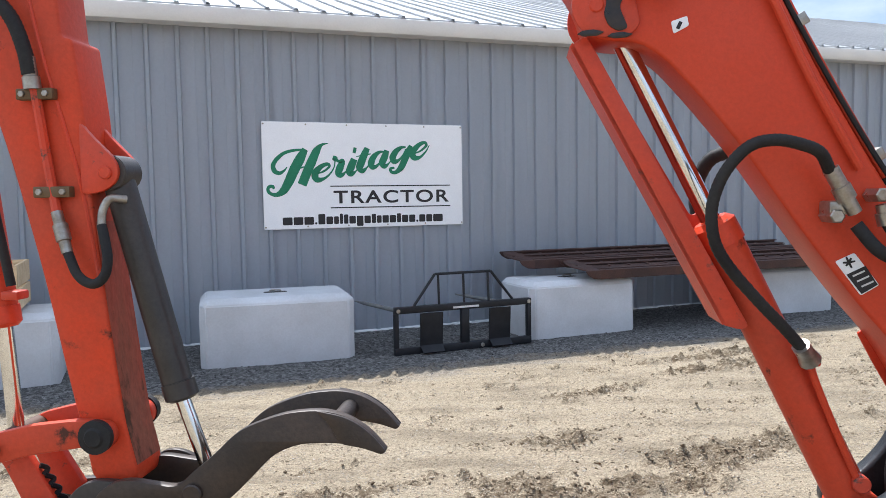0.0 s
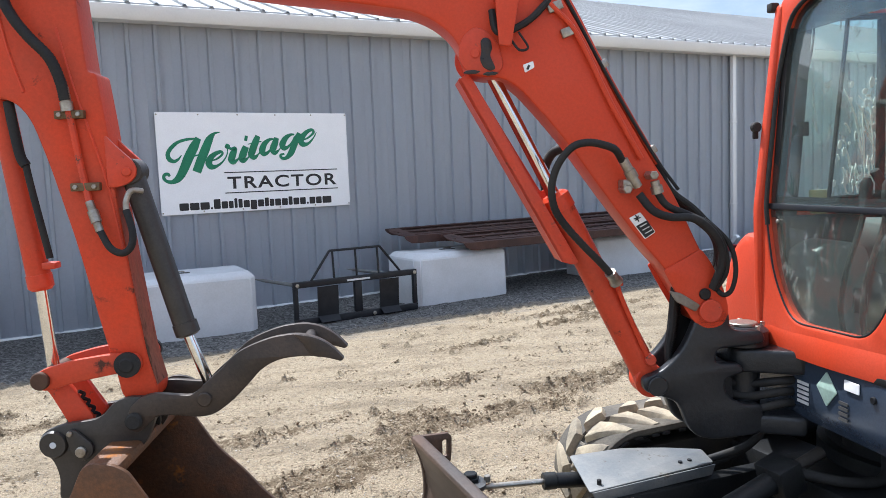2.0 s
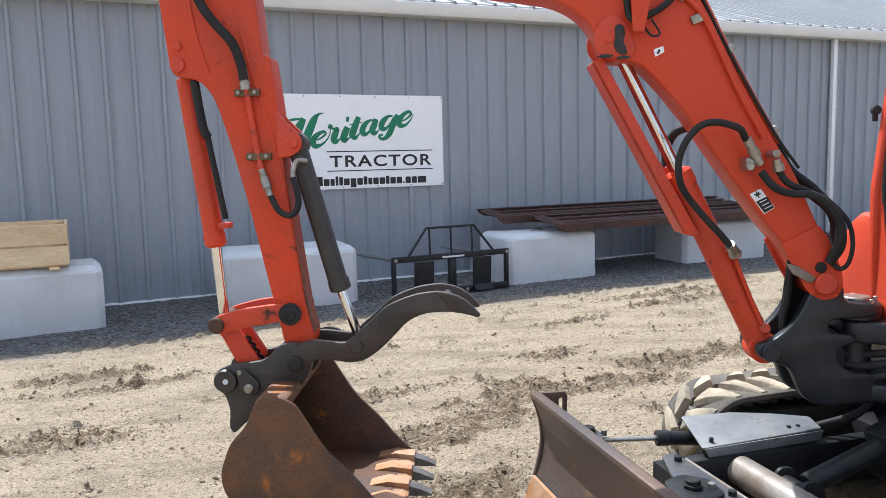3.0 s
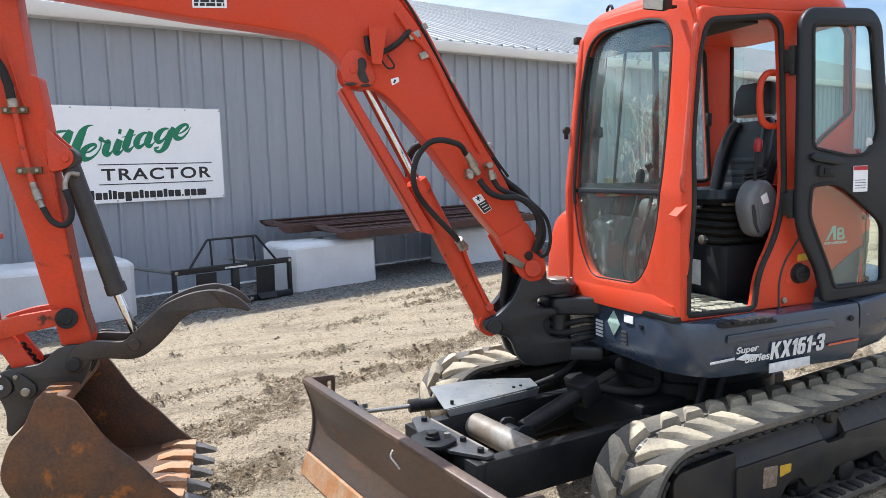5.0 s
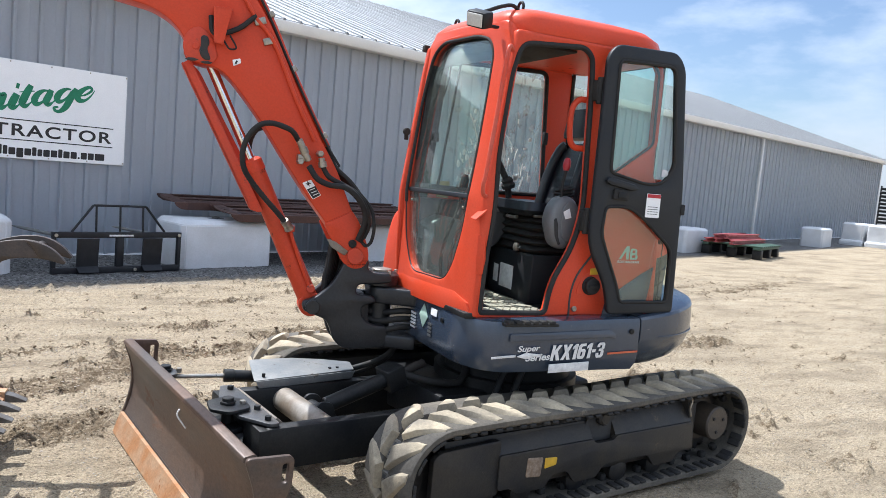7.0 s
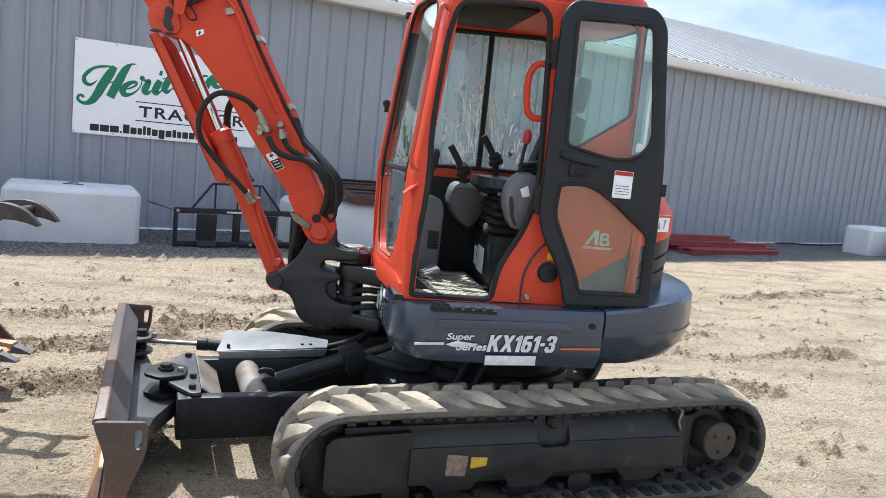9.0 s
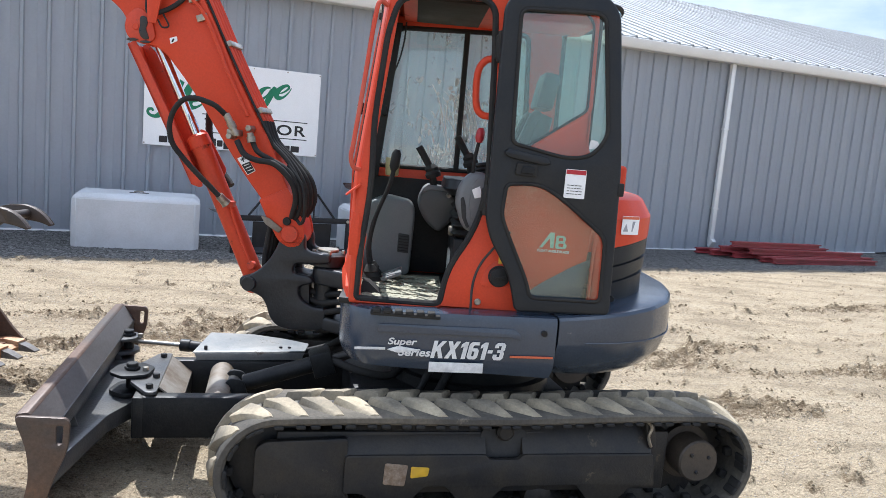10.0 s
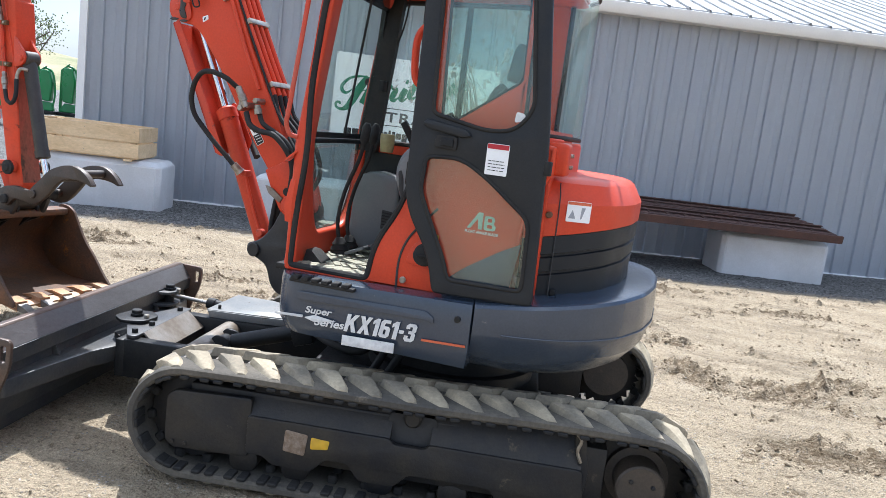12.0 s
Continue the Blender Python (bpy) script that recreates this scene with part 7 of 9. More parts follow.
def pad(c, w, h, d, tilt_deg):
    r = loft([[(x, y, z) for x, y in rounded([(-d / 2, -w / 2), (d / 2, -w / 2), (d / 2, w / 2), (-d / 2, w / 2)], 0.04, 4)] for z in (-h / 2,)] +
             [[(x * k, y * k, z) for x, y in rounded([(-d / 2, -w / 2), (d / 2, -w / 2), (d / 2, w / 2), (-d / 2, w / 2)], 0.04, 4)] for k, z in ((1.08, -h * 0.4), (1.08, h * 0.3), (0.9, h / 2))])
    return moved(r, Matrix.Translation(c) @ Matrix.Rotation(radians(tilt_deg), 4, "Y"))


part("backrest", pad((2.690, 1.795, 1.745), 0.36, 0.44, 0.08, 17), VINYL, cab, "black ribbed seat back", 50)
for y in (1.630, 1.960):
    part("bolster", tube([(2.585, y, 1.55), (2.605, y, 1.65), (2.640, y, 1.78), (2.690, y + (1.795 - y) * 0.15, 1.92), (2.715, y + (1.795 - y) * 0.3, 1.955)], 0.034, 6, 12), VINYL, cab, "", 60)
for i in range(5):
    z = 1.60 + 0.070 * i
    part("backrest_rib", [pad((2.628 + (z - 1.6) * 0.31, 1.795, z), 0.24, 0.052, 0.05, 17)], VINYL, cab, "", 60)
part("headrest", pad((2.765, 1.83, 2.085), 0.27, 0.18, 0.08, 10), VINYL, cab, "black headrest", 50)
bel = []
for i in range(5):
    z = 1.305 + 0.042 * i
    bel.append(loft([slab(2.345, 2.68, 1.60, 2.05, 0.05, z), slab(2.322, 2.70, 1.58, 2.07, 0.05, z + 0.018), slab(2.345, 2.68, 1.60, 2.05, 0.05, z + 0.039)]))
part("seat_bellows", bel, RUBBER, cab, "black rubber bellows under the seat")
part("seat_box", box(2.335, 2.72, 1.56, 2.07, 1.014, 1.300, 0.01), DOOR_BLACK, cab)
for y, z, w, h in ((1.945, 1.085, 0.055, 0.11), (1.765, 1.065, 0.155, 0.145)):
    part("label", front([(y, z), (y + w, z + 0.004), (y + w, z + h), (y, z + h - 0.004)], 2.3315, 2.3345, 0.0005), WORN_WHITE, cab, "scuffed white label on the seat base")
part("seat_rail", box(2.33, 2.68, 1.575, 1.60, 1.512, 1.528, 0.004), STEEL, cab, "steel seat slide")
part("seat_lever", tube([(2.30, 1.72, 1.503), (2.295, 1.78, 1.500), (2.30, 1.84, 1.503)], 0.010, 4, 8), STEEL, cab, "steel adjusting lever")
part("seat_knob", turned((2.335, 1.74, 1.323), (2.312, 1.74, 1.323), [(0, 0.026), (0.8, 0.026), (1, 0.018)], 16), STEEL, cab)
pod = rounded([(2.312, 1.50), (2.328, 1.59), (2.385, 1.655), (2.47, 1.645), (2.525, 1.55), (2.50, 1.43), (2.43, 1.345), (2.36, 1.375)], 0.05)
con = part("left_console", side(pod, 1.385, 1.50, 0.035, res=3), LEVER_GREY, cab, "rounded worn grey arm console")
part("console_face", side(rounded([(2.378, 1.515), (2.392, 1.60), (2.43, 1.632), (2.485, 1.60), (2.505, 1.535), (2.485, 1.45), (2.44, 1.392), (2.395, 1.42)], 0.04), 1.378, 1.390, 0.006, res=2), LEVER_GREY, con)
# slot's shade painted as a dark strip on the uncut console
part("slot", side(rounded([(2.338, 1.52), (2.352, 1.53), (2.366, 1.49), (2.372, 1.43), (2.392, 1.385), (2.378, 1.38), (2.352, 1.43)], 0.008), 1.3825, 1.3865, 0.0005), DARK_VOID, con)
part("label", side([(2.405, 1.525), (2.442, 1.535), (2.425, 1.585), (2.388, 1.565)], 1.3745, 1.3785, 0.0005), WHITE, con)
part("bellows", [turned((2.46, 1.50, 1.62 + 0.02 * i), (2.455, 1.50, 1.64 + 0.02 * i), [(0, 0.05), (0.5, 0.06), (1, 0.05)], 16) for i in range(4)], RUBBER, con)
part("lock_lever", [tube([(2.44, 1.43, 1.42), (2.40, 1.42, 1.52), (2.39, 1.42, 1.68), (2.405, 1.42, 1.80)], 0.009, 6, 8)], RUBBER, con)
part("lock_knob", turned((2.404, 1.42, 1.79), (2.41, 1.42, 1.86), [(0, 0.014), (0.3, 0.022), (0.8, 0.02), (1, 0.01)], 14), RED_KNOB, con, "red lever knob")
for x, y, z in ((2.135, 1.96, 1.745), (2.345, 2.08, 1.82)):
    part("joystick", [tube([(x + 0.09, y, z - 0.22), (x + 0.07, y, z - 0.13), (x + 0.03, y, z - 0.06), (x - 0.01, y, z)], 0.020, 6, 10), turned((x + 0.085, y, z - 0.16), (x + 0.06, y, z - 0.09), [(0, 0.04), (0.3, 0.045), (0.5, 0.034), (0.7, 0.038), (1, 0.022)], 14)], RUBBER, cab, "black joystick with rubber boot")
arm_pod = rounded([(2.138, 1.435), (2.150, 1.500), (2.19, 1.538), (2.36, 1.528), (2.52, 1.53), (2.54, 1.45), (2.36, 1.42), (2.335, 1.35), (2.27, 1.28), (2.19, 1.34)], 0.04)
part("right_arm", side(arm_pod, 1.93, 2.09, 0.022, res=2), POD_GREY, cab, "grey pod under the joystick")
part("arm_top", side(rounded([(2.150, 1.485), (2.165, 1.525), (2.19, 1.545), (2.35, 1.535), (2.35, 1.515), (2.20, 1.515)], 0.01), 1.925, 2.094, 0.006), LEVER_GREY, cab)
rc = part("right_console", side(rounded([(1.85, 1.02), (2.125, 1.02), (2.135, 1.38), (2.11, 1.44), (1.965, 1.465), (1.87, 1.42)], 0.035), 1.98, 2.168, 0.02, res=2), CAB_GREY, cab, "grey moulded side console")
# dark plate under the slats paints the shade inside the vent
part("vent", side(rounded([(2.050, 1.155), (2.112, 1.150), (2.112, 1.255), (2.050, 1.260)], 0.006), 1.974, 1.981, 0.001), DARK_VOID, rc)
for i in range(6):
    part("vent_slat", side([(2.055, 1.163 + 0.016 * i), (2.108, 1.160 + 0.016 * i), (2.108, 1.166 + 0.016 * i), (2.055, 1.169 + 0.016 * i)], 1.969, 1.973, 0.0005), RUBBER, rc)
part("cup", turned((1.985, 2.11, 1.57), (1.985, 2.11, 1.67), [(0, 0.034), (0.1, 0.038), (0.9, 0.042), (1, 0.040)], 18), surface("old jar", (0.42, 0.36, 0.18), 0.3), cab, "yellowed jar on the sill")
for y in (1.74, 1.86):
    part("travel_lever", [tube([(1.925, y, 1.06), (1.90, y, 1.20), (1.925, y, 1.36), (1.985, y, 1.53), (2.005, y, 1.64)], 0.011, 6, 8), turned((2.0, y, 1.61), (2.012, y, 1.72), [(0, 0.014), (0.2, 0.024), (0.8, 0.024), (1, 0.012)], 12)], RUBBER, cab, "black travel lever")
    part("lever_boot", turned((1.93, y, 1.014), (1.92, y, 1.11), [(0, 0.055), (0.3, 0.045), (0.35, 0.05), (0.6, 0.036), (0.65, 0.04), (1, 0.018)], 16), RUBBER, cab)
    part("pedal", moved(box(-0.05, 0.06, -0.045, 0.045, -0.008, 0.008, 0.004), Matrix.Translation((2.03, y - 0.02, 1.06)) @ Matrix.Rotation(radians(-24), 4, "Y")), CAB_GREY, cab)
part("foot_rest", loft([[(1.89, 1.40, 1.018), (1.89, 1.52, 1.018), (2.0, 1.52, 1.018), (2.0, 1.40, 1.018)], [(1.90, 1.41, 1.08), (1.90, 1.51, 1.08), (1.93, 1.51, 1.075), (1.93, 1.41, 1.075)]]), RUBBER, cab)
mat = part("floor_mat", box(1.88, 2.30, 1.335, 2.05, 1.0142, 1.022, 0.003), MAT_FLOOR, cab, "dusty ribbed floor mat")
ridg = []
for i in range(9):
    for j in range(6):
        x, y = 1.91 + 0.043 * i, 1.36 + 0.11 * j
        ridg.append(moved(box(-0.016, 0.016, -0.045, 0.045, 0, 0.006, 0.002, 1), Matrix.Translation((x, y, 1.0222)) @ Matrix.Rotation(radians(35 if j % 2 else -35), 4, "Z")))
part("mat_ribs", ridg, MAT_FLOOR, mat)

# ---- open door, folded back against the side ----
Y0, Y1 = 1.190, 1.226
d_out = rounded([(2.445, 2.40), (2.50, 2.465), (2.90, 2.475), (2.965, 2.40), (3.045, 1.72), (3.065, 1.045), (2.62, 1.03), (2.605, 1.10), (2.575, 1.20), (2.475, 1.36), (2.445, 1.46)],
                [0.06, 0.04, 0.05, 0.05, 0.10, 0.03, 0.03, 0.06, 0.08, 0.08, 0.08], 5)
d_up = rounded([(2.52, 2.385), (2.895, 2.395), (2.965, 1.86), (2.895, 1.765), (2.78, 1.752), (2.535, 1.80)], [0.04, 0.05, 0.05, 0.08, 0.06, 0.03], 5)
d_low = rounded([(2.528, 1.615), (2.68, 1.628), (2.80, 1.56), (3.005, 1.405), (3.012, 1.105), (2.685, 1.10), (2.66, 1.18), (2.55, 1.40), (2.518, 1.47)], [0.03, 0.08, 0.1, 0.05, 0.03, 0.03, 0.08, 0.1, 0.05], 5)
door = dig("cab_door", side(d_out, Y0, Y1, 0.012, [d_up, d_low], 2), DOOR_BLACK, label="open black-framed cab door with two panes")
part("upper_pane", side(d_up, 1.206, 1.211, 0.001), GLASS, door)
part("lower_pane", side(d_low, 1.206, 1.211, 0.001), GLASS, door)
ring_seal("pane_seal", d_up, lambda p: (p[0], 1.192, p[1]), 0.009, door, RUBBER)
ring_seal("pane_seal", d_low, lambda p: (p[0], 1.192, p[1]), 0.009, door, RUBBER)
part("handle_bar", [side(rounded([(2.50, 1.752), (2.52, 1.775), (2.70, 1.745), (2.72, 1.72), (2.68, 1.712), (2.53, 1.735)], 0.012), 1.170, 1.192, 0.006)], DOOR_BLACK, door)
part("latch_box", side(rounded([(2.56, 1.66), (2.66, 1.655), (2.66, 1.71), (2.565, 1.715)], 0.01), 1.176, 1.192, 0.004), RUBBER, door, "recessed door latch")
part("latch_lever", side(rounded([(2.585, 1.670), (2.645, 1.667), (2.645, 1.700), (2.59, 1.703)], 0.006), 1.170, 1.177, 0.002), FRAME_BLACK, door)
part("latch_catch", [box(3.035, 3.065, 1.185, 1.232, 1.60, 1.66, 0.006)], RUBBER, door)
st = part("label", side(rounded([(2.79, 1.575), (2.885, 1.575), (2.885, 1.705), (2.79, 1.705)], 0.006), 1.1865, 1.1895, 0.0005), WHITE, door, "white label with a red band")
part("label_band", side([(2.792, 1.683), (2.883, 1.683), (2.883, 1.703), (2.792, 1.703)], 1.1850, 1.1863, 0.0), DECAL_RED, st)
part("label_print", [moved(q, Matrix.Translation((0, 1.1857, 0)) @ SIDE) for q in bars(2.802, 1.632, 0.070, 4, 0.0032, 0.013, 3)], DECAL_BLACK, st)
PANE = Matrix.Translation((0.017, 1.2822, 0.020)) @ SIDE
logo = [flat([(2.685, 1.305), (2.705, 1.305), (2.745, 1.365), (2.75, 1.305), (2.772, 1.305), (2.772, 1.40), (2.745, 1.40)], 0.001, 0),
        flat(rounded([(2.782, 1.305), (2.845, 1.305), (2.852, 1.33), (2.835, 1.345), (2.845, 1.365), (2.832, 1.385), (2.782, 1.385)], 0.012), 0.001, 0, [rounded([(2.80, 1.318), (2.83, 1.318), (2.83, 1.337), (2.80, 1.337)], 0.005), rounded([(2.80, 1.352), (2.825, 1.352), (2.825, 1.372), (2.80, 1.372)], 0.005)])]
SMALL = Matrix.Translation((2.77, 1.32, 0)) @ Matrix.Diagonal((0.78, 0.78, 1, 1)) @ Matrix.Translation((-2.77, -1.32, 0))
part("emblem", [moved(q, PANE @ SMALL) for q in logo], DECAL_GREEN, cab, "pale green emblem on the side panel")
part("lettering", moved(fit_to(lettering("FLOAT ANGLE BLADE", 0.03, 0, 0.001, 0.0003), 0.150, 0.013), PANE @ Matrix.Translation((2.697, 1.288, 0))), WORN_WHITE, cab, "", 20)
part("sticker", side(rounded([(2.885, 1.80), (2.935, 1.81), (2.925, 1.84), (2.89, 1.845)], 0.01), 1.2035, 1.2055, 0), WORN_WHITE, door)
for z in (2.22, 1.53):
    part("hinge", [box(2.425, 2.475, 1.235, 1.29, z - 0.055, z + 0.055, 0.01), rod((2.450, 1.245, z - 0.07), (2.450, 1.245, z + 0.07), 0.018, 12)], RUBBER, door, "black door hinge")

# ---- swing post ----
# the boom is swung a little to its side of the cab
SWING = Matrix.Translation((-1.057, 2.352, 0)) @ Matrix.Rotation(radians(-6.8), 4, "Z") @ Matrix.Translation((1.048, -2.205, 0))
PLACE[0] = SWING
cheek = rounded([(1.185, 0.92), (1.26, 0.945), (1.31, 0.985), (1.36, 1.045), (1.40, 1.13), (1.435, 1.22), (1.50, 1.24), (1.555, 1.19), (1.555, 1.115), (1.60, 1.098), (1.70, 1.098), (1.71, 1.045), (1.60, 1.032), (1.50, 1.03), (1.49, 0.97), (1.60, 0.962), (1.62, 0.925), (1.53, 0.898), (1.54, 0.83), (1.61, 0.785), (1.70, 0.785), (1.70, 0.655), (1.49, 0.64), (1.42, 0.655), (1.375, 0.70), (1.35, 0.775), (1.325, 0.815), (1.25, 0.845), (1.19, 0.865)],
                [0.04, 0.04, 0.04, 0.05, 0.06, 0.06, 0.06, 0.05, 0.03, 0.03, 0.03, 0.03, 0.03, 0.03, 0.03, 0.03, 0.03, 0.03, 0.04, 0.04, 0.03, 0.05, 0.06, 0.05, 0.05, 0.05, 0.05, 0.04, 0.04], 4)
post = dig("swing_post", side(cheek, 2.205, 2.26, 0.012, res=2), POST_BLACK, label="dark cast swing post carrying the boom")
part("cheek", side(cheek, 2.400, 2.455, 0.012, res=2), POST_BLACK, post)
part("web", [side(rounded([(1.36, 0.82), (1.43, 0.68), (1.60, 0.66), (1.58, 0.96), (1.46, 0.98)], 0.03), 2.255, 2.405, 0.005)], POST_BLACK, post)
part("swing_pin", [turned((1.665, 2.33, 0.635), (1.665, 2.33, 1.10), [(0, 0.075), (0.06, 0.10), (0.17, 0.10), (0.18, 0.07), (0.82, 0.07), (0.83, 0.105), (0.96, 0.105), (1, 0.08)], 28)], POST_BLACK, post)
part("pin_cap", [rod((1.665, 2.33, 1.098), (1.665, 2.33, 1.115), 0.062, 20)], STEEL, post)
for i in range(5):
    a = 2 * math.pi * i / 5
    part("bolt", rod((1.665 + 0.088 * math.cos(a), 2.33 + 0.088 * math.sin(a), 1.09), (1.665 + 0.088 * math.cos(a), 2.33 + 0.088 * math.sin(a), 1.112), 0.011, 6, 0.002), STEEL, post)
for z0, z1 in ((0.655, 0.735), (0.915, 1.015)):
    part("knuckle", [deck(rounded([(1.59, 2.25), (1.70, 2.20), (1.86, 2.12), (1.88, 2.62), (1.70, 2.52), (1.59, 2.47)], 0.05), z0, z1, 0.015, res=2)], POST_BLACK, post)
for z in (0.775, 0.825, 0.872):
    part("swing_hose", tube([(1.55, 2.30, z), (1.66, 2.24 + (z - 0.775) * 0.5, z - 0.02), (1.78, 2.20, z + 0.01), (1.90, 2.27, z - 0.01)], 0.018, 6, 10), RUBBER, post)
part("pin", rod((1.245, 2.19, 0.888), (1.245, 2.47, 0.888), 0.042, 20), POST_BLACK, post)
for i in range(6):
    part("hose", tube([(1.345 + 0.014 * i, 2.27 + 0.022 * i, 1.29 - 0.01 * i), (1.325 + 0.014 * i, 2.26 + 0.025 * i, 1.14), (1.315 + 0.012 * i, 2.27 + 0.025 * i, 0.97), (1.40, 2.30 + 0.02 * i, 0.80), (1.56, 2.31 + 0.02 * i, 0.80)], 0.016, 6, 8), RUBBER, post)

# ---- boom ----
boom_out = rounded([(-1.10, 2.66), (-0.70, 2.592), (-0.24, 2.518), (0.07, 2.478), (0.30, 2.440), (0.393, 2.392), (0.455, 2.332), (0.488, 2.262), (0.505, 2.195), (0.56, 2.178), (0.645, 2.172), (0.71, 2.125), (0.79, 2.035), (0.85, 1.962), (0.915, 1.878), (1.02, 1.725), (1.12, 1.585),
                    (1.215, 1.46), (1.29, 1.375), (1.37, 1.24), (1.42, 1.14), (1.48, 1.12), (1.545, 1.15), (1.54, 1.235), (1.495, 1.34), (1.43, 1.46), (1.325, 1.69), (1.235, 1.83), (1.09, 2.085), (0.975, 2.32), (0.885, 2.48), (0.75, 2.665), (0.585, 2.805), (0.34, 2.895), (0.0, 2.93), (-0.62, 2.93), (-1.12, 2.92), (-1.25, 2.84), (-1.22, 2.72)],
                   0.06, 3)
boom = dig("boom", side(boom_out, 2.215, 2.410, 0.010, res=2), ORANGE, label="angled orange boom with rubbed paint")
low_side = rounded([(1.277, 1.372), (1.33, 1.27), (1.40, 1.15), (1.46, 1.112), (1.53, 1.13), (1.552, 1.185), (1.535, 1.27), (1.475, 1.40), (1.435, 1.452)], [0.01, 0.05, 0.05, 0.04, 0.04, 0.05, 0.06, 0.1, 0.01], 4)
for y0, y1 in ((2.205, 2.216), (2.409, 2.420)):
    part("foot_plate", side(low_side, y0, y1, 0.003), ORANGE, boom)
part("hose_clamp", side(rounded([(1.295, 1.288), (1.345, 1.275), (1.425, 1.222), (1.405, 1.195), (1.325, 1.240)], 0.008), 2.190, 2.204, 0.003), CREAM, boom, "pale bent hose clamp plate")
part("foot_pin", rod((1.468, 2.185, 1.195), (1.468, 2.445, 1.195), 0.048, 24), ORANGE_WORN, boom)
part("pin_bolt", rod((1.447, 2.19, 1.266), (1.447, 2.206, 1.266), 0.024, 14), FRAME_BLACK, boom)
boss = rounded([(0.475, 2.33), (0.462, 2.25), (0.50, 2.19), (0.60, 2.18), (0.645, 2.21), (0.62, 2.32), (0.54, 2.38)], 0.04)
for y0, y1 in ((2.203, 2.216), (2.409, 2.422)):
    part("cylinder_bracket", side(boss, y0, y1, 0.004), ORANGE_WORN, boom, "worn bracket with black grease")
part("grease", side(rounded([(0.553, 2.318), (0.570, 2.330), (0.592, 2.322), (0.600, 2.285), (0.588, 2.262), (0.600, 2.232), (0.612, 2.205), (0.585, 2.198), (0.560, 2.214), (0.548, 2.245), (0.556, 2.272)], 0.012), 2.1985, 2.2035, 0.001), GREASE, boom, "black grease smear")
for k, (gx, gz, gw, gh) in enumerate(((0.515, 2.196, 0.036, 0.009), (0.590, 2.188, 0.034, 0.008))):
    smear = rounded([(gx - gw, gz - gh * 0.3), (gx - gw * 0.4, gz - gh), (gx + gw * 0.5, gz - gh * 0.8), (gx + gw, gz + gh * 0.2), (gx + gw * 0.2, gz + gh), (gx - gw * 0.6, gz + gh * 0.7)], gh * 0.4, 2)
    part("grease", side(smear, 2.1975 - 0.0005 * k, 2.2035, 0.001), GREASE, boom)
part("boss_pin", rod((0.53, 2.198, 2.268), (0.53, 2.430, 2.268), 0.02, 16), ORANGE_WORN, boom)
part("hook", [side(rounded([(0.610, 2.475), (0.705, 2.475), (0.668, 2.285), (0.620, 2.29)], 0.01), 2.150, 2.162, 0.003), side([(0.612, 2.477), (0.705, 2.477), (0.70, 2.462), (0.617, 2.462)], 2.15, 2.216, 0.002)], ORANGE, boom, "bent orange hose guard")
part("short_hose", tube([(0.60, 2.19, 2.43), (0.612, 2.175, 2.35), (0.66, 2.18, 2.345), (0.75, 2.19, 2.39), (0.83, 2.20, 2.465)], 0.014, 6, 8), RUBBER, boom)
part("wire", tube([(0.67, 2.17, 2.31), (0.70, 2.16, 2.27), (0.735, 2.165, 2.28), (0.70, 2.17, 2.34)], 0.005, 6, 6), RUBBER, boom)


def boom_label(pts, name_label, material=WHITE):
    return part("label", side(pts, 2.2115, 2.2145, 0.0005), material, boom, name_label)


lb = boom_label(rounded([(0.721, 2.220), (0.762, 2.233), (0.767, 2.208), (0.728, 2.188)], 0.005), "small white label")
part("label_print", side([(0.733, 2.202), (0.742, 2.220), (0.750, 2.216), (0.742, 2.199)], 2.2095, 2.211, 0), DECAL_BLACK, lb)
lb = boom_label(rounded([(1.138, 1.592), (1.185, 1.615), (1.248, 1.531), (1.203, 1.503)], 0.006), "white and black warning label")
part("label_print", side([(1.166, 1.558), (1.212, 1.581), (1.243, 1.532), (1.204, 1.508)], 2.2095, 2.211, 0), DECAL_BLACK, lb)
for a, k in ((0.2, 1.0), (1.1, 0.8), (2.0, 1.0), (3.2, 0.9), (4.1, 0.7), (5.2, 1.0)):
    c, e = (1.171, 1.590), (1.171 + 0.016 * k * math.cos(a), 1.590 + 0.016 * k * math.sin(a))
    part("label_print", side([(c[0] + 0.003 * math.sin(a), c[1] - 0.003 * math.cos(a)), (e[0] + 0.002 * math.sin(a), e[1] - 0.002 * math.cos(a)), (e[0] - 0.002 * math.sin(a), e[1] + 0.002 * math.cos(a)), (c[0] - 0.003 * math.sin(a), c[1] + 0.003 * math.cos(a))], 2.2095 - 0.0001 * k, 2.211, 0), DECAL_BLACK, lb)
part("label_print", [side([(1.180 + 0.011 * i, 1.556 - 0.0135 * i), (1.209 + 0.011 * i, 1.570 - 0.0135 * i), (1.211 + 0.011 * i, 1.566 - 0.0135 * i), (1.182 + 0.011 * i, 1.552 - 0.0135 * i)], 2.2085, 2.2093, 0) for i in range(3)], WORN_WHITE, lb)
lb = boom_label([(-0.230, 2.563), (-0.070, 2.563), (-0.070, 2.611), (-0.230, 2.611)], "white label with dark print")
part("label_print", [moved(q, Matrix.Translation((0, 2.2103, 0)) @ SIDE) for q in bars(-0.222, 2.590, 0.14, 2, 0.014, 0.018, 8)], DECAL_BLACK, lb)
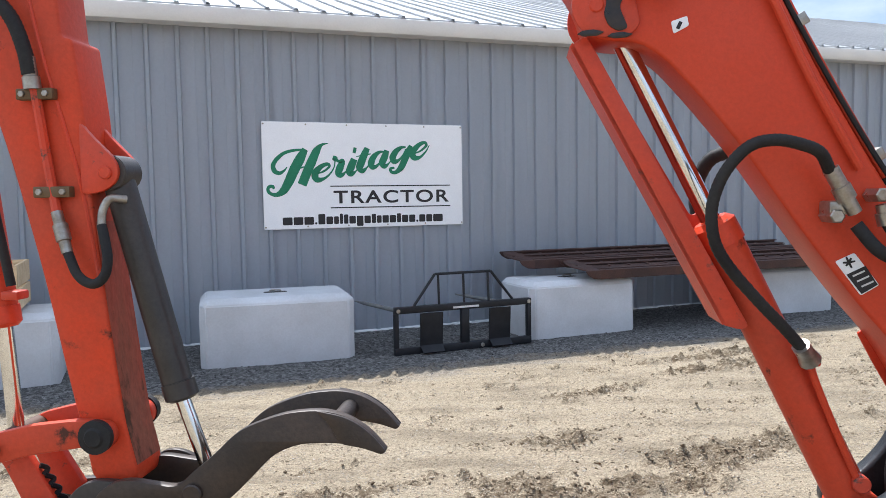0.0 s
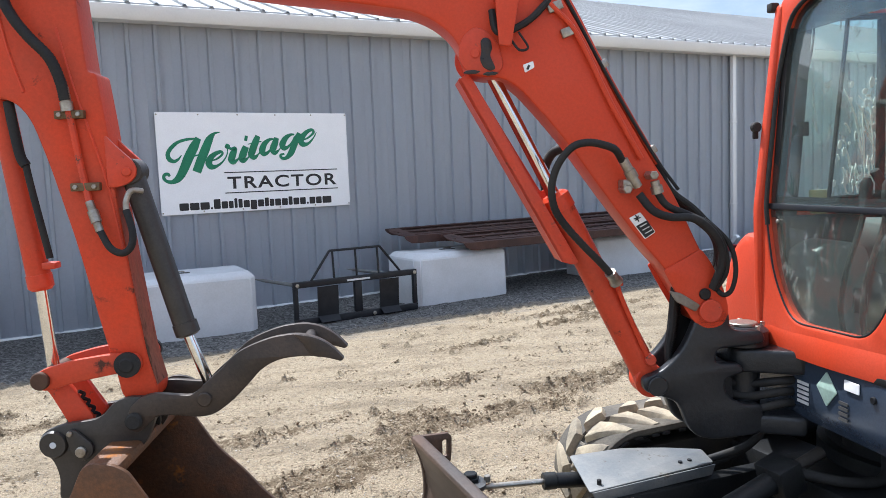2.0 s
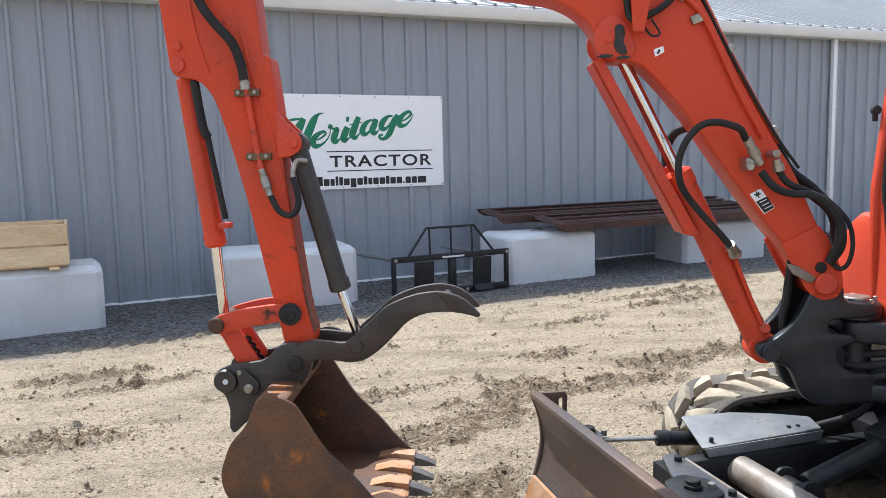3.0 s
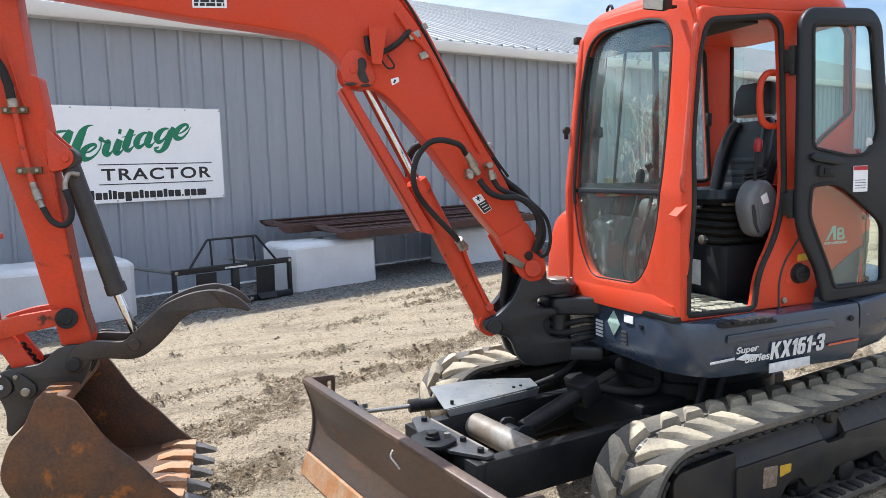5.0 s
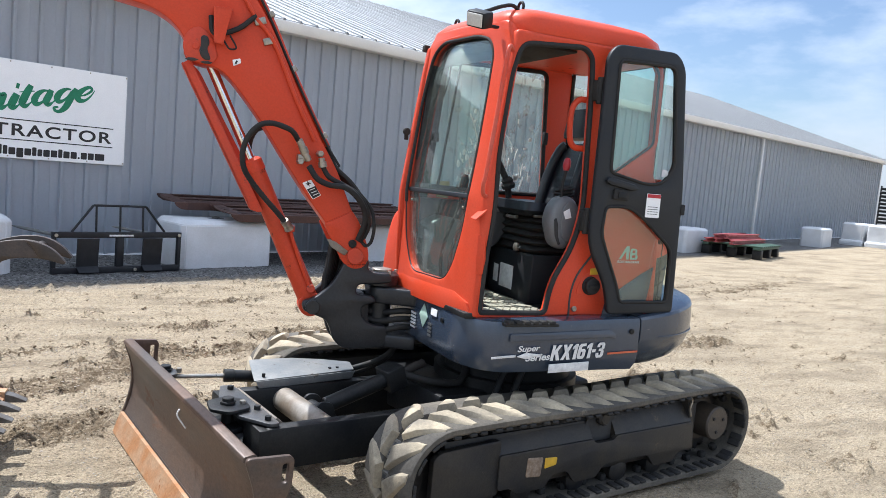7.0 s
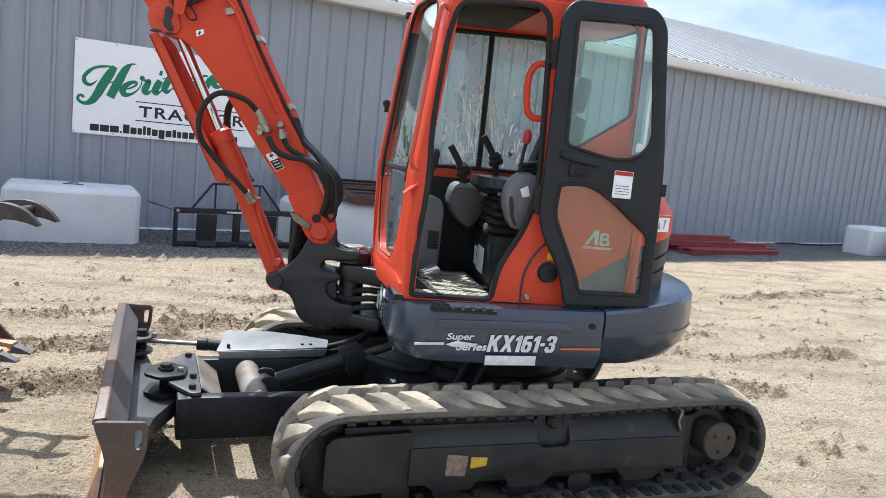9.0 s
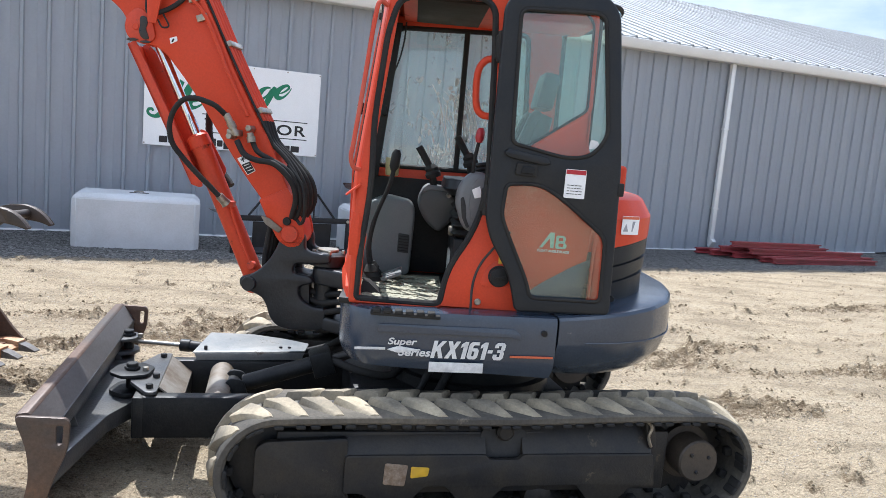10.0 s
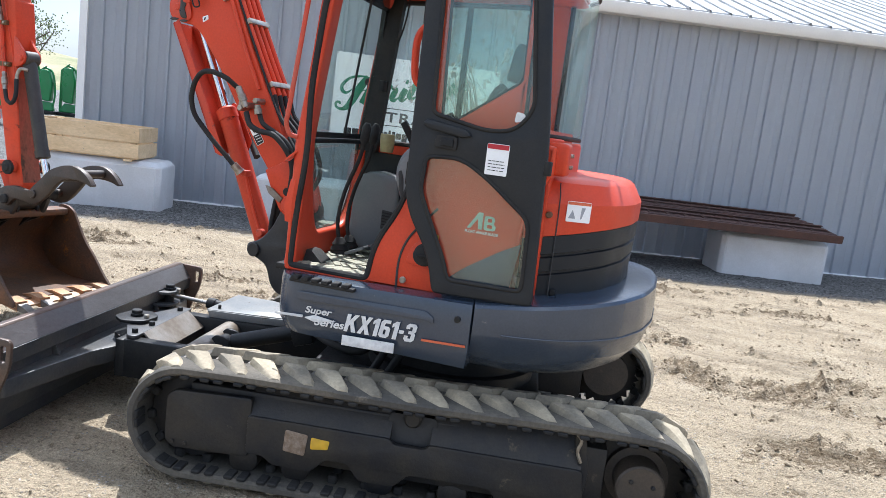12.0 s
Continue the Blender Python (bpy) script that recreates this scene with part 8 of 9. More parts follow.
part("print_bar", [side(rounded([(-0.66 + 0.065 * i, 2.652), (-0.605 + 0.065 * i, 2.652), (-0.605 + 0.065 * i, 2.732), (-0.66 + 0.065 * i, 2.732)], 0.012), 2.2115, 2.2145, 0) for i in range(6)], DECAL_BLACK, boom, "black block print")
part("print_bar", [side(rounded([(-0.22, 2.632), (-0.08, 2.642), (-0.08, 2.672), (-0.22, 2.662)], 0.01), 2.2115, 2.2145, 0)], WORN_WHITE, boom)
# pipes and hoses on the boom
for i in range(4):
    y = 2.245 + 0.050 * i
    part("pipe", tube([(0.02, y, 2.97), (0.36, y, 2.92), (0.62, y, 2.81), (0.79, y, 2.65), (0.91, y, 2.475), (1.03, y, 2.24), (1.16, y, 2.0), (1.27, y, 1.81)], 0.014, 6, 8), ORANGE, boom)
    part("hose", tube([(1.27, y, 1.81), (1.32, y - 0.01, 1.70), (1.42, y - 0.03 + 0.01 * i, 1.61), (1.50 + 0.012 * i, y - 0.05, 1.50), (1.53 + 0.01 * i, y - 0.04, 1.38), (1.50, y - 0.02, 1.27), (1.44, y, 1.20)], 0.0135, 7, 8), RUBBER, boom)
part("hose", tube([(0.26, 2.228, 2.95), (0.58, 2.228, 2.84), (0.77, 2.228, 2.68), (0.90, 2.228, 2.48), (1.02, 2.228, 2.25), (1.15, 2.225, 2.01), (1.26, 2.215, 1.82), (1.34, 2.20, 1.70)], 0.007, 7, 8), RUBBER, boom)
for t, z in ((0.91, 2.49), (1.05, 2.215), (1.245, 1.865)):
    part("clamp", moved(box(-0.016, 0.016, 2.225, 2.408, -0.012, 0.018, 0.003), Matrix.Translation((t, 0, z)) @ Matrix.Rotation(radians(60), 4, "Y")), STEEL, boom)
for x, z in ((0.905, 2.342), (0.853, 2.44)):
    part("clip", moved(box(-0.03, 0.03, 2.195, 2.214, -0.018, 0.018, 0.003), Matrix.Translation((x, 0, z)) @ Matrix.Rotation(radians(-20), 4, "Y")), STEEL, boom)
part("side_pipe", tube([(0.76, 2.20, 2.56), (0.83, 2.20, 2.455), (0.935, 2.20, 2.334), (1.068, 2.20, 2.057), (1.19, 2.20, 1.83)], 0.011, 6, 8), ORANGE, boom)
fit_b = part("manifold", [box(1.095, 1.165, 2.14, 2.214, 1.715, 1.75, 0.006)], STEEL, boom, "zinc hose coupling block")
for x, z in ((1.112, 1.712), (1.219, 1.763)):
    part("fitting", rod((x, 2.13, z), (x, 2.214, z), 0.019, 6), STEEL, fit_b)
part("fitting", turned((1.225, 2.15, 1.74), (1.238, 2.15, 1.69), [(0, 0.018), (0.4, 0.018), (0.41, 0.024), (1, 0.024)], 10), STEEL, fit_b)
big = [(1.09, 2.13, 1.825), (1.05, 2.085, 1.868), (1.0, 2.07, 1.888), (0.942, 2.062, 1.899), (0.886, 2.062, 1.889), (0.842, 2.066, 1.850), (0.811, 2.075, 1.795), (0.797, 2.085, 1.725), (0.812, 2.10, 1.646), (0.860, 2.125, 1.575), (0.937, 2.15, 1.49), (1.0, 2.175, 1.427), (1.06, 2.20, 1.362)]
part("boom_hose", tube(big, 0.0145, 10, 12, 0.07), RUBBER, boom, "thick corrugated black hose")
part("hose_end", turned((1.155, 2.14, 1.72), (1.092, 2.132, 1.83), [(0, 0.018), (0.3, 0.018), (0.31, 0.024), (0.6, 0.024), (0.61, 0.02), (1, 0.02)], 12), STEEL, boom)
part("hose_end", turned((1.05, 2.195, 1.375), (1.085, 2.225, 1.33), [(0, 0.024), (0.6, 0.024), (1, 0.03)], 12), STEEL, boom)
part("boom_hose", tube([(0.95, 2.42, 1.90), (0.88, 2.47, 1.87), (0.85, 2.51, 1.78), (0.87, 2.50, 1.66), (0.94, 2.48, 1.52), (1.03, 2.44, 1.42)], 0.02, 9, 10, 0.07), RUBBER, boom)
part("boom_hose", tube([(1.158, 2.14, 1.69), (1.207, 2.12, 1.625), (1.276, 2.12, 1.596), (1.368, 2.12, 1.587), (1.438, 2.125, 1.54), (1.488, 2.14, 1.47), (1.50, 2.16, 1.39), (1.475, 2.19, 1.29)], 0.0165, 9, 12), RUBBER, boom)
part("boom_hose", tube([(1.235, 2.16, 1.70), (1.275, 2.15, 1.64), (1.36, 2.15, 1.60), (1.45, 2.15, 1.55), (1.51, 2.16, 1.46), (1.525, 2.18, 1.36), (1.49, 2.21, 1.28)], 0.0145, 9, 12), RUBBER, boom)
part("boom_hose", tube([(1.44, 2.18, 1.58), (1.53, 2.16, 1.48), (1.555, 2.15, 1.38), (1.55, 2.17, 1.29), (1.525, 2.19, 1.26), (1.50, 2.21, 1.28)], 0.010, 9, 8), RUBBER, boom)

# ---- boom cylinder ----
bc = dig("boom_cylinder", rod((1.238, 2.327, 0.905), (0.870, 2.327, 1.662), 0.058, 28, 0.008), ARM_PAINT, label="orange boom lift cylinder with chrome rod")
part("gland", turned((0.885, 2.327, 1.632), (0.850, 2.327, 1.70), [(0, 0.063), (0.8, 0.063), (1, 0.045)], 28), ORANGE_WORN, bc)
part("rod", rod((0.862, 2.327, 1.68), (0.600, 2.327, 2.215), 0.028, 22), CHROME, bc)
part("eye", rod((1.245, 2.275, 0.888), (1.245, 2.38, 0.888), 0.07, 24), ORANGE_WORN, bc)
part("rod_eye", rod((0.575, 2.27, 2.25), (0.575, 2.385, 2.25), 0.05, 20), FRAME_BLACK, bc)
gd = rounded([(0.463, 2.172), (0.505, 2.200), (0.556, 2.157), (0.815, 1.705), (0.846, 1.737), (0.882, 1.725), (1.012, 1.512), (0.985, 1.44), (0.912, 1.407), (0.866, 1.420)], [0.012, 0.02, 0.02, 0.02, 0.012, 0.02, 0.02, 0.02, 0.02, 0.012])
gn = rounded([(0.463, 2.172), (0.505, 2.200), (0.530, 2.160), (0.800, 1.660), (0.935, 1.415), (0.912, 1.407), (0.866, 1.420)], 0.012)
part("rod_guard", side(gn, 2.247, 2.255, 0.002), ORANGE_WORN, bc, "chipped orange rod guard")
part("rod_guard", side(gd, 2.399, 2.407, 0.002), ORANGE_WORN, bc)
part("guard_back", loft([[(0.463, 2.247, 2.172), (0.463, 2.407, 2.172), (0.471, 2.407, 2.182), (0.471, 2.247, 2.182)], [(0.866, 2.247, 1.420), (0.866, 2.407, 1.420), (0.874, 2.407, 1.425), (0.874, 2.247, 1.425)]]), ORANGE_WORN, bc)
part("port_pipe", tube([(1.095, 2.262, 1.33), (1.115, 2.262, 1.26), (1.18, 2.262, 1.10), (1.225, 2.268, 1.0)], 0.010, 4, 8), ORANGE, bc)
part("port", rod((1.235, 2.25, 0.985), (1.235, 2.29, 0.985), 0.024, 14), ORANGE_WORN, bc)
part("port", box(1.072, 1.118, 2.235, 2.29, 1.31, 1.345, 0.006), ORANGE_WORN, bc)

# ---- arm ----
arm_out = rounded([(-1.445, 2.67), (-1.402, 2.28), (-1.395, 2.20), (-1.370, 2.168), (-1.262, 2.150), (-1.205, 2.075), (-1.150, 1.90), (-1.070, 1.58), (-1.00, 1.23), (-0.960, 1.06), (-0.942, 0.945), (-0.815, 0.935), (-0.800, 0.98), (-0.835, 1.126), (-0.877, 1.475), (-0.905, 1.73), (-0.915, 1.985),
                   (-0.945, 2.245), (-0.978, 2.25), (-1.01, 2.667), (-1.03, 3.02), (-1.15, 3.08), (-1.40, 3.03)],
                  [0.1, 0.04, 0.04, 0.04, 0.06, 0.06, 0.1, 0.1, 0.1, 0.05, 0.04, 0.04, 0.04, 0.1, 0.1, 0.1, 0.1, 0.02, 0.02, 0.1, 0.06, 0.1, 0.06], 4)
arm = dig("arm", side(arm_out, 2.235, 2.388, 0.010, res=2), ARM_PAINT, label="orange dipper arm with chipped paint")
part("pivot_cheek", [side(rounded([(-1.12, 2.62), (-0.92, 2.58), (-0.96, 3.0), (-1.16, 3.0)], 0.08), 2.205, 2.234, 0.006)], ORANGE, arm)
part("side_weld", tube([(-1.30, 2.234, 2.60), (-1.285, 2.234, 2.46), (-1.26, 2.234, 2.32), (-1.22, 2.234, 2.18)], 0.006, 5, 6), ORANGE_WORN, arm)
part("side_weld", tube([(-1.08, 2.234, 2.42), (-1.03, 2.234, 2.18), (-0.975, 2.234, 1.985), (-0.93, 2.234, 1.80), (-0.888, 2.234, 1.525)], 0.006, 5, 6), ORANGE_WORN, arm)
part("top_pin", rod((-1.358, 2.224, 2.218), (-1.358, 2.44, 2.218), 0.034, 20), ORANGE_WORN, arm)
part("pin_bolt", rod((-1.354, 2.222, 2.297), (-1.354, 2.236, 2.297), 0.020, 14), ORANGE_WORN, arm)
lug_out = rounded([(-0.93, 2.01), (-0.905, 1.978), (-0.868, 1.94), (-0.832, 1.905), (-0.816, 1.872), (-0.822, 1.838), (-0.852, 1.812), (-0.895, 1.80), (-0.93, 1.80)], 0.02)
for y0 in (2.226, 2.338):
    part("thumb_lug", side(lug_out, y0, y0 + 0.020, 0.003), ORANGE_WORN, arm, "orange lug plate for the thumb cylinder")
part("worn_face", loft([[(x, 2.241, z), (x + 0.002, 2.241, z), (x + 0.002, 2.382, z), (x, 2.382, z)] for x, z in ((-0.900, 1.72), (-0.8755, 1.475), (-0.855, 1.30), (-0.8335, 1.126), (-0.805, 1.0))]), ARM_RUST, arm, "rust-brown rubbed face of the arm")
part("thumb_pin", rod((-0.853, 2.214, 1.86), (-0.853, 2.372, 1.86), 0.019, 16), ORANGE_WORN, arm)
RUSTY_CLAMP = surface("rusty clamp", (0.16, 0.10, 0.05), 0.6, 0.4)
for z, x in ((2.087, -1.048), (1.807, -1.010)):
    cl = part("clamp", box(x - 0.056, x + 0.056, 2.205, 2.234, z - 0.016, z + 0.016, 0.004), RUSTY_CLAMP, arm)
    for dx in (-0.036, 0.036):
        part("bolt", rod((x + dx, 2.198, z), (x + dx, 2.208, z), 0.010, 6, 0.002), STEEL, cl)
part("arm_hose", tube([(-1.25, 2.19, 2.98), (-1.248, 2.19, 2.72), (-1.246, 2.19, 2.54), (-1.216, 2.185, 2.457), (-1.162, 2.185, 2.38), (-1.095, 2.19, 2.30), (-1.063, 2.195, 2.21), (-1.054, 2.20, 2.14)], 0.020, 14, 12, 0.08), RUBBER, arm, "corrugated black hose")
part("hose_end", turned((-1.055, 2.20, 2.19), (-1.050, 2.205, 2.10), [(0, 0.018), (0.6, 0.020), (0.62, 0.024), (1, 0.024)], 10), STEEL, arm)
part("arm_pipe", tube([(-1.050, 2.212, 2.11), (-1.040, 2.218, 2.02), (-1.025, 2.218, 1.90), (-1.010, 2.218, 1.80), (-0.995, 2.21, 1.73)], 0.014, 5, 8), ORANGE_WORN, arm)
part("hose_end", turned((-1.0, 2.212, 1.75), (-0.962, 2.195, 1.632), [(0, 0.016), (0.3, 0.016), (0.31, 0.021), (0.7, 0.021), (0.72, 0.016), (1, 0.016)], 10), STEEL, arm)
part("arm_hose", tube([(-0.962, 2.195, 1.635), (-0.923, 2.18, 1.568), (-0.876, 2.175, 1.545), (-0.842, 2.175, 1.568), (-0.833, 2.18, 1.615), (-0.845, 2.19, 1.672), (-0.858, 2.20, 1.71)], 0.014, 9, 10), RUBBER, arm)
part("hose_end", tube([(-0.858, 2.20, 1.705), (-0.856, 2.205, 1.75), (-0.838, 2.215, 1.785), (-0.805, 2.245, 1.782)], 0.012, 5, 10), STEEL, arm)

bk = dig("bucket_cylinder", [rod((-1.358, 2.33, 2.17), (-1.268, 2.33, 1.425), 0.046, 24, 0.006)], ARM_PAINT, label="orange bucket cylinder with chrome rod")
part("gland", turned((-1.272, 2.33, 1.46), (-1.264, 2.33, 1.395), [(0, 0.050), (0.8, 0.050), (1, 0.036)], 24), ORANGE_WORN, bk)
part("rod", rod((-1.268, 2.33, 1.42), (-1.245, 2.33, 1.07), 0.024, 20), CHROME, bk)
part("side_hose", tube([(-1.30, 2.27, 2.15), (-1.285, 2.262, 2.05), (-1.268, 2.26, 1.94), (-1.250, 2.26, 1.90)], 0.020, 6, 10), RUBBER, bk)
part("side_pipe", tube([(-1.250, 2.26, 1.90), (-1.235, 2.26, 1.80), (-1.212, 2.262, 1.66), (-1.193, 2.268, 1.53)], 0.014, 6, 10), RUBBER, bk)
part("port", box(-1.232, -1.178, 2.27, 2.33, 1.485, 1.512, 0.006), ORANGE_WORN, bk)
link_out = rounded([(-1.285, 1.055), (-1.235, 1.095), (-1.11, 1.126), (-0.96, 1.144), (-0.862, 1.138), (-0.845, 1.10), (-0.862, 1.062), (-0.937, 1.064), (-1.11, 1.036), (-1.19, 1.015), (-1.24, 1.005)], 0.035)
lk = dig("bucket_link", side(link_out, 2.195, 2.230, 0.006), ARM_PAINT, label="pair of orange bucket links")
part("link_plate", side(link_out, 2.430, 2.465, 0.006), ORANGE_WORN, lk)
part("pin", rod((-1.238, 2.175, 1.052), (-1.238, 2.485, 1.052), 0.036, 18), surface("rusty pin", (0.10, 0.05, 0.03), 0.6, 0.3), lk)
part("pin", turned((-0.896, 2.165, 1.10), (-0.896, 2.49, 1.10), [(0, 0.024), (0.02, 0.030), (0.03, 0.050), (0.09, 0.050), (0.10, 0.036), (0.89, 0.036), (0.9, 0.050), (1, 0.045)], 22), RUBBER, lk)
for y0 in (2.245, 2.385):
    part("lower_link", side(rounded([(-1.285, 1.05), (-1.20, 1.07), (-1.162, 1.033), (-1.063, 0.872), (-1.09, 0.84), (-1.165, 0.85), (-1.235, 0.99)], 0.03), y0, y0 + 0.03, 0.005), ORANGE_WORN, lk)
for i in range(5):
    part("chain_link", tube([(-1.125 + 0.018 * i, 2.26, 0.985 - 0.03 * i), (-1.110 + 0.018 * i, 2.275, 0.970 - 0.03 * i), (-1.115 + 0.018 * i, 2.26, 0.955 - 0.03 * i)], 0.008, 4, 6), FRAME_BLACK, lk)

# ---- coupler, thumb, bucket ----
cp_out = rounded([(-1.270, 0.80), (-1.245, 0.845), (-1.168, 0.872), (-1.02, 0.885), (-0.965, 0.948), (-0.914, 0.968), (-0.815, 0.965), (-0.80, 0.883), (-0.84, 0.79), (-0.90, 0.72), (-1.00, 0.69), (-1.10, 0.62), (-1.186, 0.54), (-1.205, 0.575), (-1.195, 0.66), (-1.22, 0.734), (-1.262, 0.755)], [0.04, 0.04, 0.05, 0.04, 0.05, 0.05, 0.05, 0.06, 0.05, 0.05, 0.05, 0.05, 0.03, 0.03, 0.05, 0.05, 0.03], 4)
eye_hole = [(-1.208 + 0.018 * math.cos(a), 0.793 + 0.024 * math.sin(a)) for a in [2 * math.pi * i / 16 for i in range(16)]]
cp = dig("coupler", side(cp_out, 2.190, 2.222, 0.005, [eye_hole]), CYL_GREY, label="dark grey bucket coupler")
part("coupler_plate", side(cp_out, 2.438, 2.470, 0.005, [eye_hole]), CYL_GREY, cp)
part("body", side(rounded([(-1.12, 0.83), (-0.98, 0.87), (-0.84, 0.90), (-0.85, 0.82), (-0.96, 0.76), (-1.10, 0.66)], 0.03), 2.222, 2.438, 0.006), CYL_GREY, cp)
part("eye_rim", turned((-1.208, 2.175, 0.793), (-1.208, 2.191, 0.793), [(0, 0.050), (0.7, 0.056), (1, 0.056)], 20), CYL_GREY, cp)
# pale disc stands in for the brightness seen through the eye
part("eye_core", rod((-1.206, 2.173, 0.793), (-1.206, 2.177, 0.793), 0.013, 14, 0.001), CONCRETE, cp)
part("lock_plate", side(rounded([(-1.155, 0.822), (-1.140, 0.853), (-1.115, 0.850), (-1.053, 0.79), (-1.050, 0.75), (-1.09, 0.716), (-1.132, 0.745)], 0.025), 2.174, 2.189, 0.004), CYL_GREY, cp)
part("pin", rod((-1.098, 2.162, 0.761), (-1.098, 2.49, 0.761), 0.022, 16), STEEL, cp)
part("pin", rod((-1.137, 2.166, 0.836), (-1.137, 2.178, 0.836), 0.012, 10), STEEL, cp)
th_out = rounded([(-0.905, 0.878), (-0.89, 0.94), (-0.835, 0.978), (-0.784, 0.986), (-0.711, 0.976), (-0.642, 0.968), (-0.598, 1.012), (-0.536, 1.061), (-0.461, 1.134), (-0.387, 1.166), (-0.314, 1.189), (-0.217, 1.198), (-0.145, 1.180), (-0.085, 1.141), (-0.040, 1.088), (-0.052, 1.078), (-0.110, 1.097), (-0.194, 1.106), (-0.291, 1.100), (-0.365, 1.066), (-0.416, 1.010), (-0.491, 0.936), (-0.566, 0.887), (-0.628, 0.880), (-0.714, 0.894), (-0.788, 0.897), (-0.826, 0.862), (-0.860, 0.830), (-0.892, 0.840)],
                 [0.03, 0.04, 0.04, 0.04, 0.05, 0.04, 0.04, 0.06, 0.06, 0.06, 0.06, 0.06, 0.06, 0.05, 0.005, 0.01, 0.05, 0.06, 0.06, 0.05, 0.05, 0.05, 0.05, 0.05, 0.05, 0.04, 0.03, 0.03, 0.03], 3)
th = dig("thumb", side(th_out, 2.155, 2.187, 0.004), THUMB_STEEL, label="brown curved hydraulic thumb")
part("tine", side(th_out, 2.372, 2.404, 0.004), THUMB_STEEL, th)
tipo = rounded([(-0.235, 1.198), (-0.145, 1.180), (-0.085, 1.141), (-0.040, 1.088), (-0.052, 1.078), (-0.110, 1.097), (-0.17, 1.104), (-0.19, 1.15)], [0.01, 0.05, 0.05, 0.005, 0.01, 0.04, 0.04, 0.04])
for y0 in (2.146, 2.405):
    part("tip_plate", side(tipo, y0, y0 + 0.009, 0.003), THUMB_STEEL, th)
for x, z in ((-0.19, 1.145), (-0.40, 1.09)):
    part("cross_tube", rod((x, 2.186, z), (x, 2.373, z), 0.026, 16), THUMB_STEEL, th)
part("pivot_pin", turned((-0.876, 2.135, 0.880), (-0.876, 2.48, 0.880), [(0, 0.026), (0.02, 0.034), (0.98, 0.034), (1, 0.03)], 18), RUBBER, th)
part("knuckle_pin", rod((-0.596, 2.142, 0.953), (-0.596, 2.415, 0.953), 0.029, 18), THUMB_STEEL, th)
part("lug_plate", side(rounded([(-0.85, 0.93), (-0.827, 0.978), (-0.776, 0.995), (-0.71, 0.978), (-0.66, 0.92), (-0.72, 0.90)], 0.03), 2.410, 2.432, 0.004), THUMB_STEEL, th)
tc = dig("thumb_cylinder", rod((-0.853, 2.29, 1.85), (-0.684, 2.29, 1.20), 0.045, 24, 0.006), CYL_GREY, label="brown-grey thumb cylinder with chrome rod")
part("gland", turned((-0.693, 2.29, 1.24), (-0.678, 2.29, 1.185), [(0, 0.050), (0.85, 0.050), (1, 0.036)], 24), CYL_GREY, tc)
part("barrel_eye", rod((-0.853, 2.24, 1.86), (-0.853, 2.34, 1.86), 0.052, 20), CYL_GREY, tc)
part("rod", rod((-0.684, 2.29, 1.20), (-0.604, 2.29, 0.965), 0.022, 20), CHROME, tc)
part("rod_eye", rod((-0.596, 2.25, 0.953), (-0.596, 2.33, 0.953), 0.040, 18), FRAME_BLACK, tc)

BY0, BY1 = 1.885, 2.705
bside = rounded([(-0.985, 0.79), (-0.955, 0.812), (-0.875, 0.805), (-0.820, 0.775), (-0.70, 0.575), (-0.575, 0.452), (-0.494, 0.347), (-0.404, 0.262), (-0.393, 0.228), (-0.565, 0.236), (-0.86, 0.243), (-1.04, 0.285), (-1.13, 0.37), (-1.155, 0.47), (-1.105, 0.61), (-1.035, 0.68)], [0.02, 0.02, 0.02, 0.02, 0.06, 0.06, 0.05, 0.02, 0.015, 0.1, 0.12, 0.1, 0.06, 0.08, 0.05, 0.03], 4)
bucket = dig("bucket", side(bside, BY0, BY0 + 0.022, 0.004), RUST, label="rusty digging bucket with five teeth")
part("side_plate", side(bside, BY1 - 0.022, BY1, 0.004), RUST, bucket)
shell = smooth_path([(-0.93, 0, 0.79), (-0.99, 0, 0.74), (-1.06, 0, 0.655), (-1.115, 0, 0.58), (-1.145, 0, 0.47), (-1.12, 0, 0.375), (-1.035, 0, 0.297), (-0.86, 0, 0.253), (-0.62, 0, 0.246), (-0.47, 0, 0.242)], 5)
inner = [(p.x + 0.018 * (1 if p.x < -0.9 else 0.3), 0, p.z + (0.018 if p.z < 0.4 else -0.004)) for p in shell]
ringA = [(p.x, p.z) for p in shell] + [(q[0], q[2]) for q in reversed(inner)]
part("shell", side(ringA, BY0 + 0.023, BY1 - 0.023, 0.001), RUST, bucket)
part("lip", loft([[(-0.60, y, 0.262), (-0.42, y, 0.250), (-0.390, y, 0.236), (-0.40, y, 0.222), (-0.60, y, 0.250)] for y in (BY0 + 0.004, BY1 - 0.004)]), RUST_PALE, bucket, "pale worn bucket lip")
part("top_beam", box(-1.0, -0.86, BY0 + 0.023, BY1 - 0.023, 0.735, 0.79, 0.02), RUST, bucket)
for y in (2.235, 2.40):
    part("hanger", side(rounded([(-1.10, 0.60), (-1.14, 0.74), (-1.10, 0.80), (-0.98, 0.83), (-0.86, 0.86), (-0.85, 0.78), (-1.0, 0.68)], 0.04), y, y + 0.025, 0.005), FRAME_BLACK, bucket)
